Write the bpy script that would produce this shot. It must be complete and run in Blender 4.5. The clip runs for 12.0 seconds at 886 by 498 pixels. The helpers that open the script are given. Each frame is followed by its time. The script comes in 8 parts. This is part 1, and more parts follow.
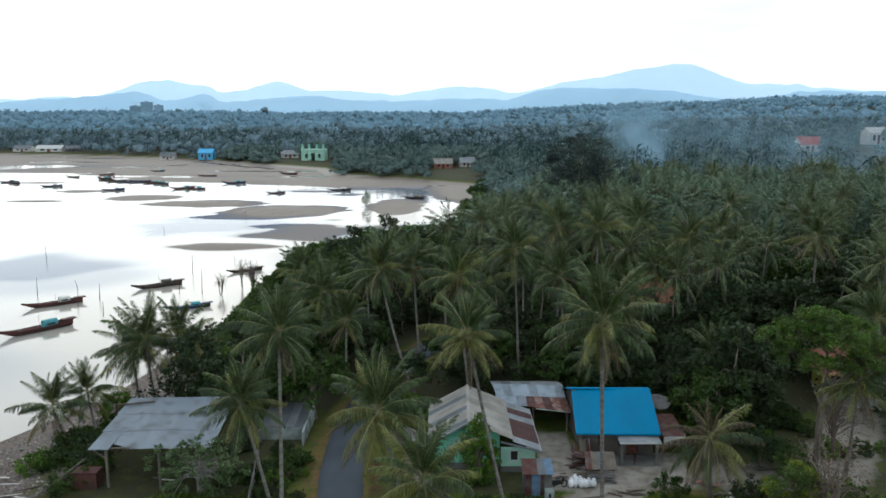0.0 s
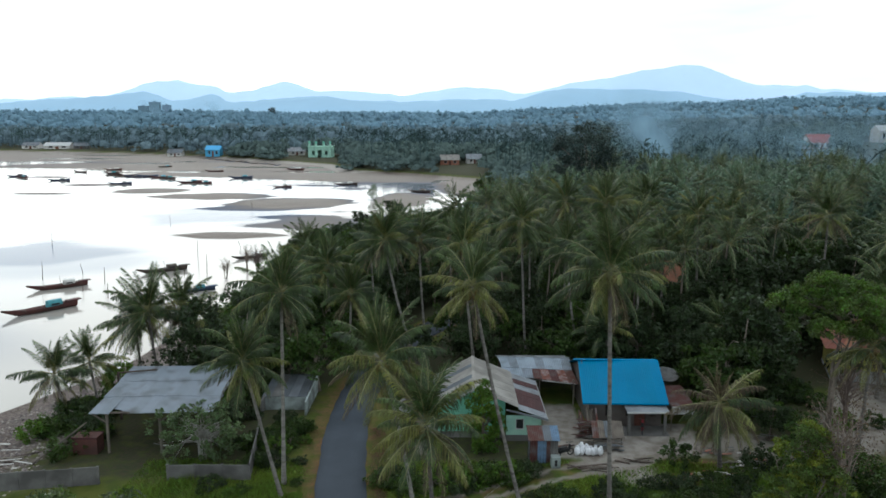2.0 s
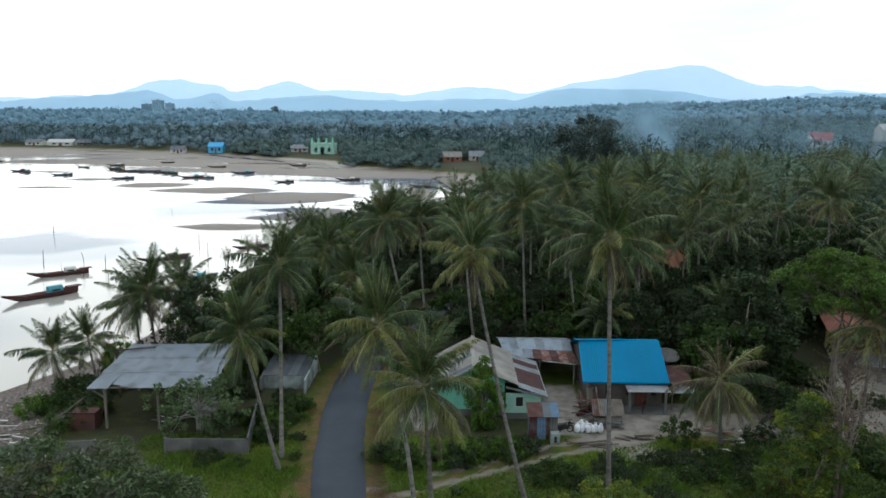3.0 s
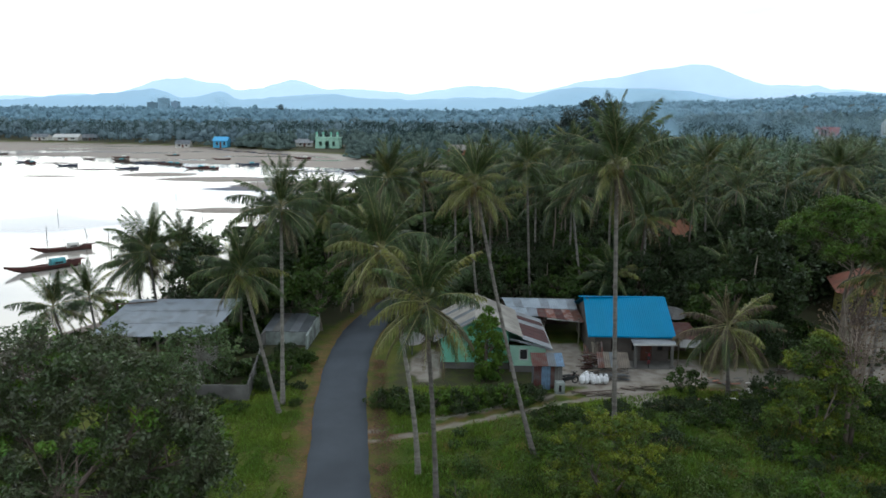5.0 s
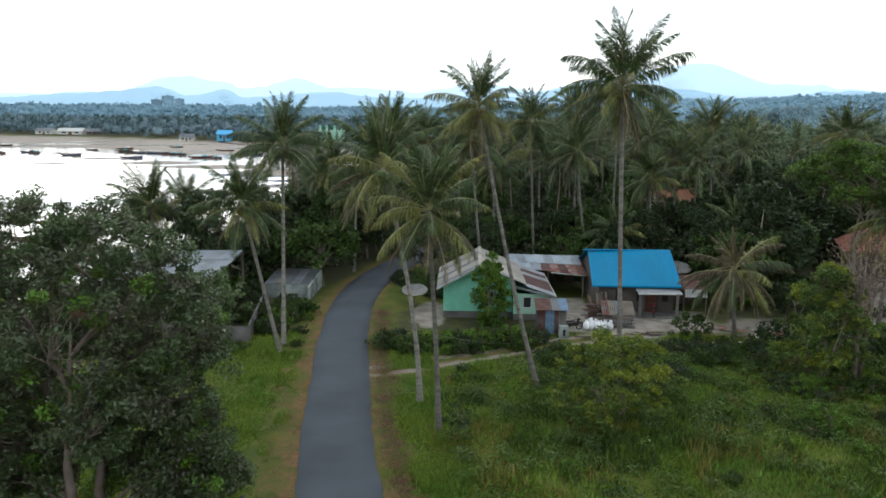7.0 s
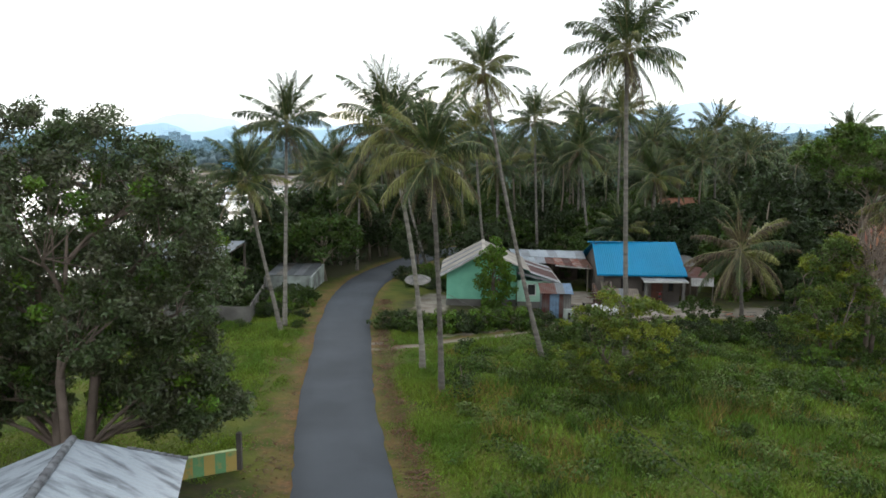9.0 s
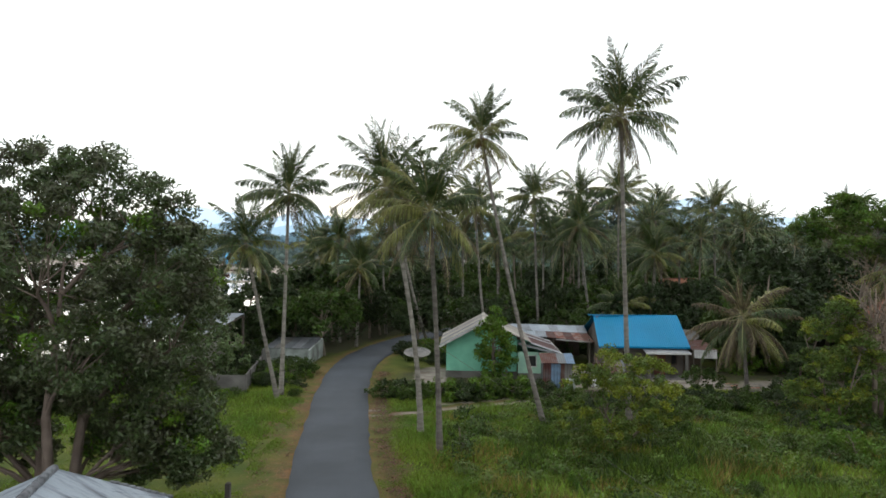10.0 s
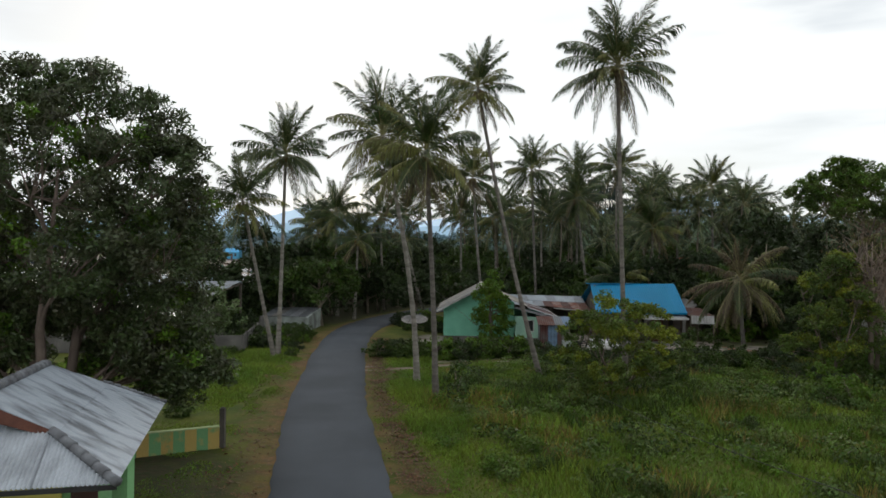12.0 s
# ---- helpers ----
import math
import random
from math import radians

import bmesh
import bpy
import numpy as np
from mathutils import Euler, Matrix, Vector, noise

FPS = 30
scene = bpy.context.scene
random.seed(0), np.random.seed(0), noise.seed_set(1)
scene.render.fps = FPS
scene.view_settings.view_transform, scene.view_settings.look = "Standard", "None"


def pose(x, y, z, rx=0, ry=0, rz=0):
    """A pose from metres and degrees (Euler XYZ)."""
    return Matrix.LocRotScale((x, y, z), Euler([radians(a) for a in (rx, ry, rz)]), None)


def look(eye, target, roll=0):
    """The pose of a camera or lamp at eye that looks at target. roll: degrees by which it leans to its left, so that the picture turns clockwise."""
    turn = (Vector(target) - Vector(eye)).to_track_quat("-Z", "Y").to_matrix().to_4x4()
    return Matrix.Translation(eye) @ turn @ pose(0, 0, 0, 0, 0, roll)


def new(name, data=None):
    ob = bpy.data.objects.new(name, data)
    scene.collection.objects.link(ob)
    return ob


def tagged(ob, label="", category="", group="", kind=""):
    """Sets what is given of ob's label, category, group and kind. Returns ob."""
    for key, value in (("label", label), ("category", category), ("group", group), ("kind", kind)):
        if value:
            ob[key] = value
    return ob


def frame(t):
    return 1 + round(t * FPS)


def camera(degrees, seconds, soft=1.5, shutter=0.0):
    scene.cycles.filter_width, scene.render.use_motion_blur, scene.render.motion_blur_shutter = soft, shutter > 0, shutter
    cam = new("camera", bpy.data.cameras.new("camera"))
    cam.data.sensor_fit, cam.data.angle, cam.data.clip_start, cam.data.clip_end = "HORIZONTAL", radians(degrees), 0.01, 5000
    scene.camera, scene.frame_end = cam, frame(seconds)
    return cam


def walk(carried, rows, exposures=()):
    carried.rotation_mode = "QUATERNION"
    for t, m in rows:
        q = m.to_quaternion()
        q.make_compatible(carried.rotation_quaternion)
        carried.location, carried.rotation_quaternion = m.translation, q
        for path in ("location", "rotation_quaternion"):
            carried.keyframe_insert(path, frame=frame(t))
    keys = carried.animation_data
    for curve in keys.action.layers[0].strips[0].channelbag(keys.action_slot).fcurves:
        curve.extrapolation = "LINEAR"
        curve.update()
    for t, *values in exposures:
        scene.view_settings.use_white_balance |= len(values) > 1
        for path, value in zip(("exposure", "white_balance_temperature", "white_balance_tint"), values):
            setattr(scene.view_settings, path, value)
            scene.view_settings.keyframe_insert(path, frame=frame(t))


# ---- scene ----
cam = camera(63.0, 12.0, soft=1.65)
METRES, EYE, TILT, LEAN, TURN = 22.4, 29.7, -10.0, 0.0, 0.0
ROWS = [
    (0.0, 0.0, 0.0, 0.0, -0.0, 0.0, -0.0),
    (0.5, -0.0004, 0.0062, -0.0158, 0.14, 0.07, -0.06),
    (1.0, -0.0003, 0.0154, -0.0519, 0.27, 0.09, -0.14),
    (1.5, 0.0005, 0.0276, -0.0943, 0.39, 0.08, -0.18),
    (2.0, 0.0054, 0.0384, -0.1368, 0.52, 0.1, -0.21),
    (2.5, 0.0118, 0.0453, -0.1801, 0.62, 0.17, -0.34),
    (3.0, 0.0157, 0.0524, -0.224, 0.72, 0.09, -0.43),
    (5.0, 0.0206, 0.0861, -0.4066, 1.08, 0.07, -0.59),
    (5.5, 0.0243, 0.0946, -0.4533, 1.12, 0.1, -0.62),
    (6.0, 0.0235, 0.0991, -0.5009, 1.18, 0.12, -0.76),
    (6.5, 0.0235, 0.1036, -0.5494, 1.28, 0.06, -0.71),
    (7.0, 0.0233, 0.1118, -0.5986, 1.34, 0.01, -0.77),
    (9.0, 0.0248, 0.136, -0.7815, 1.59, 2.93, -0.96),
    (9.5, 0.0286, 0.1416, -0.8228, 1.67, 6.65, -0.96),
    (10.0, 0.0341, 0.1459, -0.8643, 1.74, 10.32, -1.07),
    (10.5, 0.0372, 0.153, -0.9046, 1.77, 10.3, -1.07),
    (11.0, 0.0386, 0.1599, -0.9409, 1.75, 10.23, -1.11),
    (11.5, 0.0411, 0.1652, -0.9652, 1.73, 10.18, -1.11),
    (12.0, 0.0431, 0.1674, -0.9822, 1.68, 10.18, -1.13),
]
walk(cam, [(t, pose(0, 0, EYE, TILT, LEAN, TURN) @ pose(METRES * x, METRES * y, METRES * z, 90 + pitch, roll, yaw)) for t, x, y, z, yaw, pitch, roll in ROWS],
     exposures=[(0.0, -0.2, 5800, 5), (3.0, -0.22, 5800, 5), (5.5, -0.1, 5900, 6), (7.0, 0.15, 6050, 7), (9.0, 0.3, 6350, 9), (9.5, 0.3, 6400, 9), (10.5, 0.05, 6500, 10), (12.0, -0.42, 6500, 10)])

# ---- light: a bright, thinly clouded evening sky, the low sun ahead behind the cloud ----
SUN_EL, SUN_AZ = radians(20), radians(-12)
world = bpy.data.worlds.new("sky")
scene.world = world
world.use_nodes = True
wn, wl = world.node_tree.nodes, world.node_tree.links
wn.clear()
w_out, w_bg = wn.new("ShaderNodeOutputWorld"), wn.new("ShaderNodeBackground")
w_sky = wn.new("ShaderNodeTexSky")
w_sky.sky_type, w_sky.sun_disc = "NISHITA", False
w_sky.sun_elevation, w_sky.sun_rotation, w_sky.dust_density, w_sky.air_density = SUN_EL, SUN_AZ, 1.0, 1.0
w_co, w_map, w_noise, w_ramp, w_mix = (wn.new("ShaderNodeTexCoord"), wn.new("ShaderNodeMapping"), wn.new("ShaderNodeTexNoise"),
                                       wn.new("ShaderNodeValToRGB"), wn.new("ShaderNodeMix"))
w_map.inputs["Scale"].default_value, w_map.inputs["Location"].default_value = (2.0, 2.0, 11.0), (0.7, 0.2, 0.35)
w_noise.inputs["Scale"].default_value, w_noise.inputs["Detail"].default_value, w_noise.inputs["Roughness"].default_value = 1.1, 5.0, 0.5
w_ramp.color_ramp.elements[0].position, w_ramp.color_ramp.elements[0].color = 0.36, (0.55, 0.55, 0.55, 1)
w_ramp.color_ramp.elements[1].position, w_ramp.color_ramp.elements[1].color = 0.5, (0.97, 0.97, 0.97, 1)
w_mix.data_type = "RGBA"
w_mix.inputs["B"].default_value = (13.8, 14.3, 14.4, 1)
wl.new(w_co.outputs["Generated"], w_map.inputs["Vector"])
wl.new(w_map.outputs["Vector"], w_noise.inputs["Vector"])
wl.new(w_noise.outputs["Fac"], w_ramp.inputs["Fac"])
wl.new(w_ramp.outputs["Color"], w_mix.inputs["Factor"])
wl.new(w_sky.outputs["Color"], w_mix.inputs["A"])
wl.new(w_mix.outputs["Result"], w_bg.inputs["Color"])
w_bg.inputs["Strength"].default_value = 0.1
wl.new(w_bg.outputs["Background"], w_out.inputs["Surface"])
sun = new("sun", bpy.data.lights.new("sun", "SUN"))
sun.data.energy, sun.data.angle, sun.data.color = 1.3, radians(60), (1.0, 0.9, 0.75)
sun.matrix_world = look((0, 0, 60), (-60 * math.sin(SUN_AZ) * 1.0, -60 * math.cos(SUN_AZ), 60 - 60 * math.tan(SUN_EL)))


# ---- materials ----
def mat(name, colour, second=None, rough=0.8, scale=3.0, metal=0.0, bump=0.15, through_light=0.0, mix=(0.35, 0.65), spread=0.25, fine=25.0, island=False, spec=0.3, stretch=None, relief=0.05):
    """A surface of two colours mixed by coarse noise, with fine grain, relief and a shade of its own for each object (or leaf)."""
    m = bpy.data.materials.new(name)
    m.use_nodes = True
    n, l = m.node_tree.nodes, m.node_tree.links
    n.clear()
    out, bs = n.new("ShaderNodeOutputMaterial"), n.new("ShaderNodeBsdfPrincipled")
    co, big, small = n.new("ShaderNodeTexCoord"), n.new("ShaderNodeTexNoise"), n.new("ShaderNodeTexNoise")
    src = co.outputs["Object"]
    if stretch:
        mp = n.new("ShaderNodeMapping")
        mp.inputs["Scale"].default_value = stretch
        l.new(src, mp.inputs["Vector"])
        src = mp.outputs["Vector"]
    for tex, s, d in ((big, scale, 4.0), (small, fine, 3.0)):
        tex.inputs["Scale"].default_value, tex.inputs["Detail"].default_value = s, d
        l.new(src, tex.inputs["Vector"])
    ramp = n.new("ShaderNodeValToRGB")
    second = second or [c * 0.6 for c in colour]
    ramp.color_ramp.elements[0].position, ramp.color_ramp.elements[0].color = mix[0], (*colour, 1)
    ramp.color_ramp.elements[1].position, ramp.color_ramp.elements[1].color = mix[1], (*second, 1)
    l.new(big.outputs["Fac"], ramp.inputs["Fac"])
    hsv = n.new("ShaderNodeHueSaturation")
    l.new(ramp.outputs["Color"], hsv.inputs["Color"])
    rnd = n.new("ShaderNodeNewGeometry").outputs["Random Per Island"] if island else n.new("ShaderNodeObjectInfo").outputs["Random"]
    add, vary, hue = n.new("ShaderNodeMath"), n.new("ShaderNodeMapRange"), n.new("ShaderNodeMapRange")
    add.operation = "MULTIPLY_ADD"
    add.inputs[1].default_value, add.inputs[2].default_value = 0.4, -0.2
    l.new(small.outputs["Fac"], add.inputs[0])
    vary.inputs["To Min"].default_value, vary.inputs["To Max"].default_value = 1 - spread, 1 + spread
    l.new(rnd, vary.inputs["Value"])
    total = n.new("ShaderNodeMath")
    l.new(vary.outputs["Result"], total.inputs[0])
    l.new(add.outputs["Value"], total.inputs[1])
    l.new(total.outputs["Value"], hsv.inputs["Value"])
    hue.inputs["To Min"].default_value, hue.inputs["To Max"].default_value = 0.5 - spread * 0.06, 0.5 + spread * 0.05
    l.new(rnd, hue.inputs["Value"])
    l.new(hue.outputs["Result"], hsv.inputs["Hue"])
    l.new(hsv.outputs["Color"], bs.inputs["Base Color"])
    bs.inputs["Roughness"].default_value, bs.inputs["Metallic"].default_value = rough, metal
    bs.inputs["Specular IOR Level"].default_value = spec
    if bump:
        bp = n.new("ShaderNodeBump")
        bp.inputs["Strength"].default_value, bp.inputs["Distance"].default_value = bump, relief
        l.new(small.outputs["Fac"], bp.inputs["Height"])
        l.new(bp.outputs["Normal"], bs.inputs["Normal"])
    surface = bs.outputs["BSDF"]
    if through_light:
        tr, ms = n.new("ShaderNodeBsdfTranslucent"), n.new("ShaderNodeMixShader")
        l.new(hsv.outputs["Color"], tr.inputs["Color"])
        ms.inputs[0].default_value = through_light
        l.new(surface, ms.inputs[1])
        l.new(tr.outputs["BSDF"], ms.inputs[2])
        surface = ms.outputs["Shader"]
    l.new(surface, out.inputs["Surface"])
    return m


PALM = dict(rough=0.5, bump=0.0, through_light=0.08, island=True, spread=0.55, spec=0.35)
LEAF = dict(rough=0.55, bump=0.0, through_light=0.3, island=True, spread=0.45)
palm_green = mat("palm_green", (0.072, 0.104, 0.028), (0.028, 0.046, 0.015), scale=0.6, **PALM)
grove_palm = mat("grove_palm", (0.08, 0.106, 0.038), (0.028, 0.043, 0.018), scale=0.6, **PALM)
palm_yellow = mat("palm_yellow", (0.165, 0.16, 0.034), (0.1, 0.11, 0.026), scale=0.6, **PALM)
palm_dry = mat("palm_dry", (0.135, 0.102, 0.06), (0.074, 0.056, 0.036), scale=0.6, **LEAF)
frond_rib = mat("frond_rib", (0.24, 0.23, 0.105), (0.16, 0.15, 0.06), rough=0.6)
palm_bark = mat("palm_bark", (0.235, 0.215, 0.19), (0.125, 0.112, 0.098), rough=0.95, scale=1.2, bump=0.7, fine=9.0, stretch=(1, 1, 4))
bark = mat("bark", (0.20, 0.165, 0.135), (0.115, 0.09, 0.072), rough=0.95, scale=1.5, bump=0.6, fine=14.0)
coconut_husk = mat("coconut_husk", (0.20, 0.14, 0.045), (0.12, 0.085, 0.032), rough=0.6)
leaf_dark = mat("leaf_dark", (0.037, 0.057, 0.018), (0.022, 0.035, 0.012), scale=0.35, **LEAF)
leaf_mid = mat("leaf_mid", (0.05, 0.085, 0.012), (0.026, 0.048, 0.009), scale=0.35, **LEAF)
leaf_bright = mat("leaf_bright", (0.10, 0.17, 0.016), (0.05, 0.10, 0.012), scale=0.35, **LEAF)
leaf_round = mat("leaf_round", (0.1, 0.145, 0.026), (0.05, 0.082, 0.017), scale=0.35, **LEAF)
leaf_lime = mat("leaf_lime", (0.2, 0.225, 0.02), (0.09, 0.125, 0.014), scale=0.5, **LEAF)
leaf_grey = mat("leaf_grey", (0.135, 0.185, 0.075), (0.07, 0.105, 0.04), scale=0.5, **LEAF)
leaf_old = mat("leaf_old", (0.058, 0.086, 0.028), (0.068, 0.06, 0.037), scale=0.6, mix=(0.45, 0.7), **dict(LEAF, rough=0.42, spec=0.5))
leaf_brown = mat("leaf_brown", (0.136, 0.092, 0.056), (0.088, 0.064, 0.04), scale=0.5, **LEAF)
# Grove leaves lightened and blued: haze put into the base colour.
woods_leaf_haze = mat("woods_leaf_haze", (0.115, 0.18, 0.118), (0.045, 0.08, 0.06), scale=0.13, fine=0.6, **LEAF)
grass_blade = mat("grass_blade", (0.165, 0.225, 0.028), (0.09, 0.158, 0.02), scale=0.16, fine=1.5, **LEAF)
dry_blade = mat("dry_blade", (0.23, 0.175, 0.05), (0.14, 0.12, 0.03), scale=0.3, fine=1.5, **LEAF)
litter_leaf = mat("litter_leaf", (0.135, 0.065, 0.03), (0.085, 0.045, 0.022), scale=0.5, **LEAF)
zinc = mat("zinc", (0.22, 0.235, 0.25), (0.125, 0.13, 0.14), rough=0.45, metal=0.25, scale=0.7, bump=0.1, mix=(0.4, 0.75), spread=0.07)
zinc_bright = mat("zinc_bright", (0.33, 0.37, 0.42), (0.12, 0.135, 0.155), rough=0.5, metal=0.2, scale=1.3, bump=0.1, mix=(0.46, 0.68), spread=0.04, stretch=(0.6, 2.2, 1))
zinc_old = mat("zinc_old", (0.135, 0.15, 0.165), (0.085, 0.09, 0.098), rough=0.6, metal=0.1, scale=0.5, bump=0.1, spread=0.07)
zinc_front = mat("zinc_front", (0.42, 0.45, 0.49), (0.22, 0.235, 0.255), rough=0.5, metal=0.2, scale=1.6, bump=0.1, mix=(0.45, 0.8), spread=0.05, stretch=(1.6, 0.3, 1))
zinc_blue = mat("zinc_blue", (0.165, 0.19, 0.22), (0.065, 0.068, 0.072), rough=0.55, metal=0.15, scale=0.7, bump=0.1, mix=(0.48, 0.78), spread=0.1)
zinc_pale = mat("zinc_pale", (0.24, 0.285, 0.335), (0.145, 0.17, 0.2), rough=0.5, metal=0.15, scale=0.9, bump=0.1, mix=(0.45, 0.75), spread=0.08)
zinc_rusty = mat("zinc_rusty", (0.15, 0.055, 0.035), (0.26, 0.22, 0.21), rough=0.75, scale=1.6, bump=0.2, mix=(0.44, 0.66))
cap_grey = mat("cap_grey", (0.16, 0.17, 0.185), (0.09, 0.09, 0.10), rough=0.7, scale=2.5, bump=0.2, spread=0.12)
mural_paint = mat("mural_paint", (0.11, 0.24, 0.11), (0.27, 0.24, 0.09), rough=0.9, scale=2.6, mix=(0.52, 0.68), spread=0.06)
mural_ochre = mat("mural_ochre", (0.33, 0.24, 0.075), (0.14, 0.24, 0.10), rough=0.9, scale=2.6, mix=(0.5, 0.66), spread=0.06)
coping_green = mat("coping_green", (0.36, 0.42, 0.22), (0.26, 0.32, 0.17), rough=0.9, scale=2.0)
stained_wall = mat("stained_wall", (0.33, 0.37, 0.35), (0.13, 0.14, 0.13), rough=0.9, scale=0.9, spread=0.05)
block_wall = mat("block_wall", (0.125, 0.108, 0.095), (0.08, 0.068, 0.06), rough=0.95, scale=0.8, bump=0.35, spread=0.05)
twig_bark = mat("twig_bark", (0.20, 0.155, 0.13), (0.12, 0.092, 0.076), rough=0.95, scale=1.5, bump=0.4)
pale_bark = mat("pale_bark", (0.30, 0.285, 0.26), (0.18, 0.165, 0.145), rough=0.95, scale=1.5, bump=0.4)
dark_concrete = mat("dark_concrete", (0.085, 0.075, 0.068), (0.05, 0.045, 0.04), rough=0.95, scale=1.5, bump=0.3, spread=0.05)
fibre_roof = mat("fibre_roof", (0.30, 0.28, 0.25), (0.20, 0.185, 0.165), rough=0.9, scale=0.6, bump=0.2, spread=0.07)
rust = mat("rust", (0.082, 0.032, 0.024), (0.10, 0.08, 0.077), rough=0.8, scale=1.3, bump=0.2, mix=(0.45, 0.7))
maroon = mat("maroon", (0.062, 0.022, 0.021), (0.042, 0.018, 0.018), rough=0.6, scale=1.0, spread=0.07)
blue_roof = mat("blue_roof", (0.004, 0.17, 0.33), (0.004, 0.15, 0.29), rough=0.6, spec=0.15, scale=0.4, bump=0.03, spread=0.05)
terracotta = mat("terracotta", (0.42, 0.13, 0.07), (0.30, 0.09, 0.05), rough=0.85, scale=1.0)
dull_tile = mat("dull_tile", (0.24, 0.095, 0.06), (0.16, 0.075, 0.05), rough=0.9, scale=1.0)
green_wall = mat("green_wall", (0.20, 0.50, 0.36), (0.15, 0.40, 0.29), rough=0.85, scale=0.9, spread=0.03)
mint_wall = mat("mint_wall", (0.38, 0.60, 0.47), (0.30, 0.50, 0.40), rough=0.85, scale=0.9, spread=0.03)
lime_wall = mat("lime_wall", (0.20, 0.42, 0.19), (0.16, 0.34, 0.16), rough=0.85, scale=0.9, spread=0.03)
yellow_wall = mat("yellow_wall", (0.62, 0.55, 0.14), (0.52, 0.46, 0.13), rough=0.85, scale=0.9, spread=0.03)
pale_wall = mat("pale_wall", (0.60, 0.58, 0.54), (0.45, 0.43, 0.39), rough=0.9, scale=0.8, spread=0.07)
concrete = mat("concrete", (0.155, 0.148, 0.138), (0.085, 0.08, 0.075), rough=0.95, scale=0.7, bump=0.35, spread=0.07)
wood = mat("wood", (0.17, 0.145, 0.115), (0.10, 0.085, 0.07), rough=0.9, scale=1.2, bump=0.3, stretch=(1, 1, 0.3))
dark_wood = mat("dark_wood", (0.09, 0.065, 0.05), (0.05, 0.038, 0.03), rough=0.9, scale=1.2, bump=0.3)
brown_board = mat("brown_board", (0.16, 0.07, 0.045), (0.11, 0.05, 0.035), rough=0.8)
# Near-black: the dark of unlit interiors as a colour; also used on dark parts.
dark_inside = mat("dark_inside", (0.03, 0.03, 0.03), (0.02, 0.02, 0.02), rough=0.9)
white_paint = mat("white_paint", (0.52, 0.52, 0.51), (0.36, 0.36, 0.35), rough=0.7, scale=1.5)
sack_white = mat("sack_white", (0.75, 0.75, 0.76), (0.60, 0.60, 0.62), rough=0.8, scale=4.0, bump=0.5)
dish_grey = mat("dish_grey", (0.16, 0.155, 0.15), (0.11, 0.105, 0.10), rough=0.5, metal=0.3)
blue_paint = mat("blue_paint", (0.12, 0.19, 0.28), (0.09, 0.13, 0.19), rough=0.7)
sky_blue_paint = mat("sky_blue_paint", (0.10, 0.38, 0.62), (0.08, 0.30, 0.50), rough=0.8)
teal_paint = mat("teal_paint", (0.10, 0.33, 0.38), (0.07, 0.22, 0.27), rough=0.7, scale=2.0)
hull_red = mat("hull_red", (0.095, 0.035, 0.03), (0.06, 0.03, 0.026), rough=0.75, scale=1.0)
hull_brown = mat("hull_brown", (0.075, 0.052, 0.042), (0.045, 0.034, 0.03), rough=0.8, scale=1.0)
hull_blue = mat("hull_blue", (0.06, 0.08, 0.13), (0.04, 0.05, 0.08), rough=0.75, scale=1.0)
rubber = mat("rubber", (0.02, 0.02, 0.02), (0.03, 0.03, 0.03), rough=0.7)
red_paint = mat("red_paint", (0.40, 0.05, 0.04), (0.30, 0.04, 0.03), rough=0.5)
bricks_red = mat("bricks_red", (0.33, 0.13, 0.08), (0.25, 0.12, 0.09), rough=0.9)

shore_stone = mat("shore_stone", (0.24, 0.205, 0.185), (0.10, 0.085, 0.078), rough=0.9, scale=0.8, island=True, spread=0.6)


def asphalt_material():
    m = mat("asphalt", (0.062, 0.071, 0.084), (0.046, 0.053, 0.063), rough=0.85, scale=0.25, bump=0.3, fine=40.0, spread=0.0, spec=0.12)
    return m


asphalt = asphalt_material()


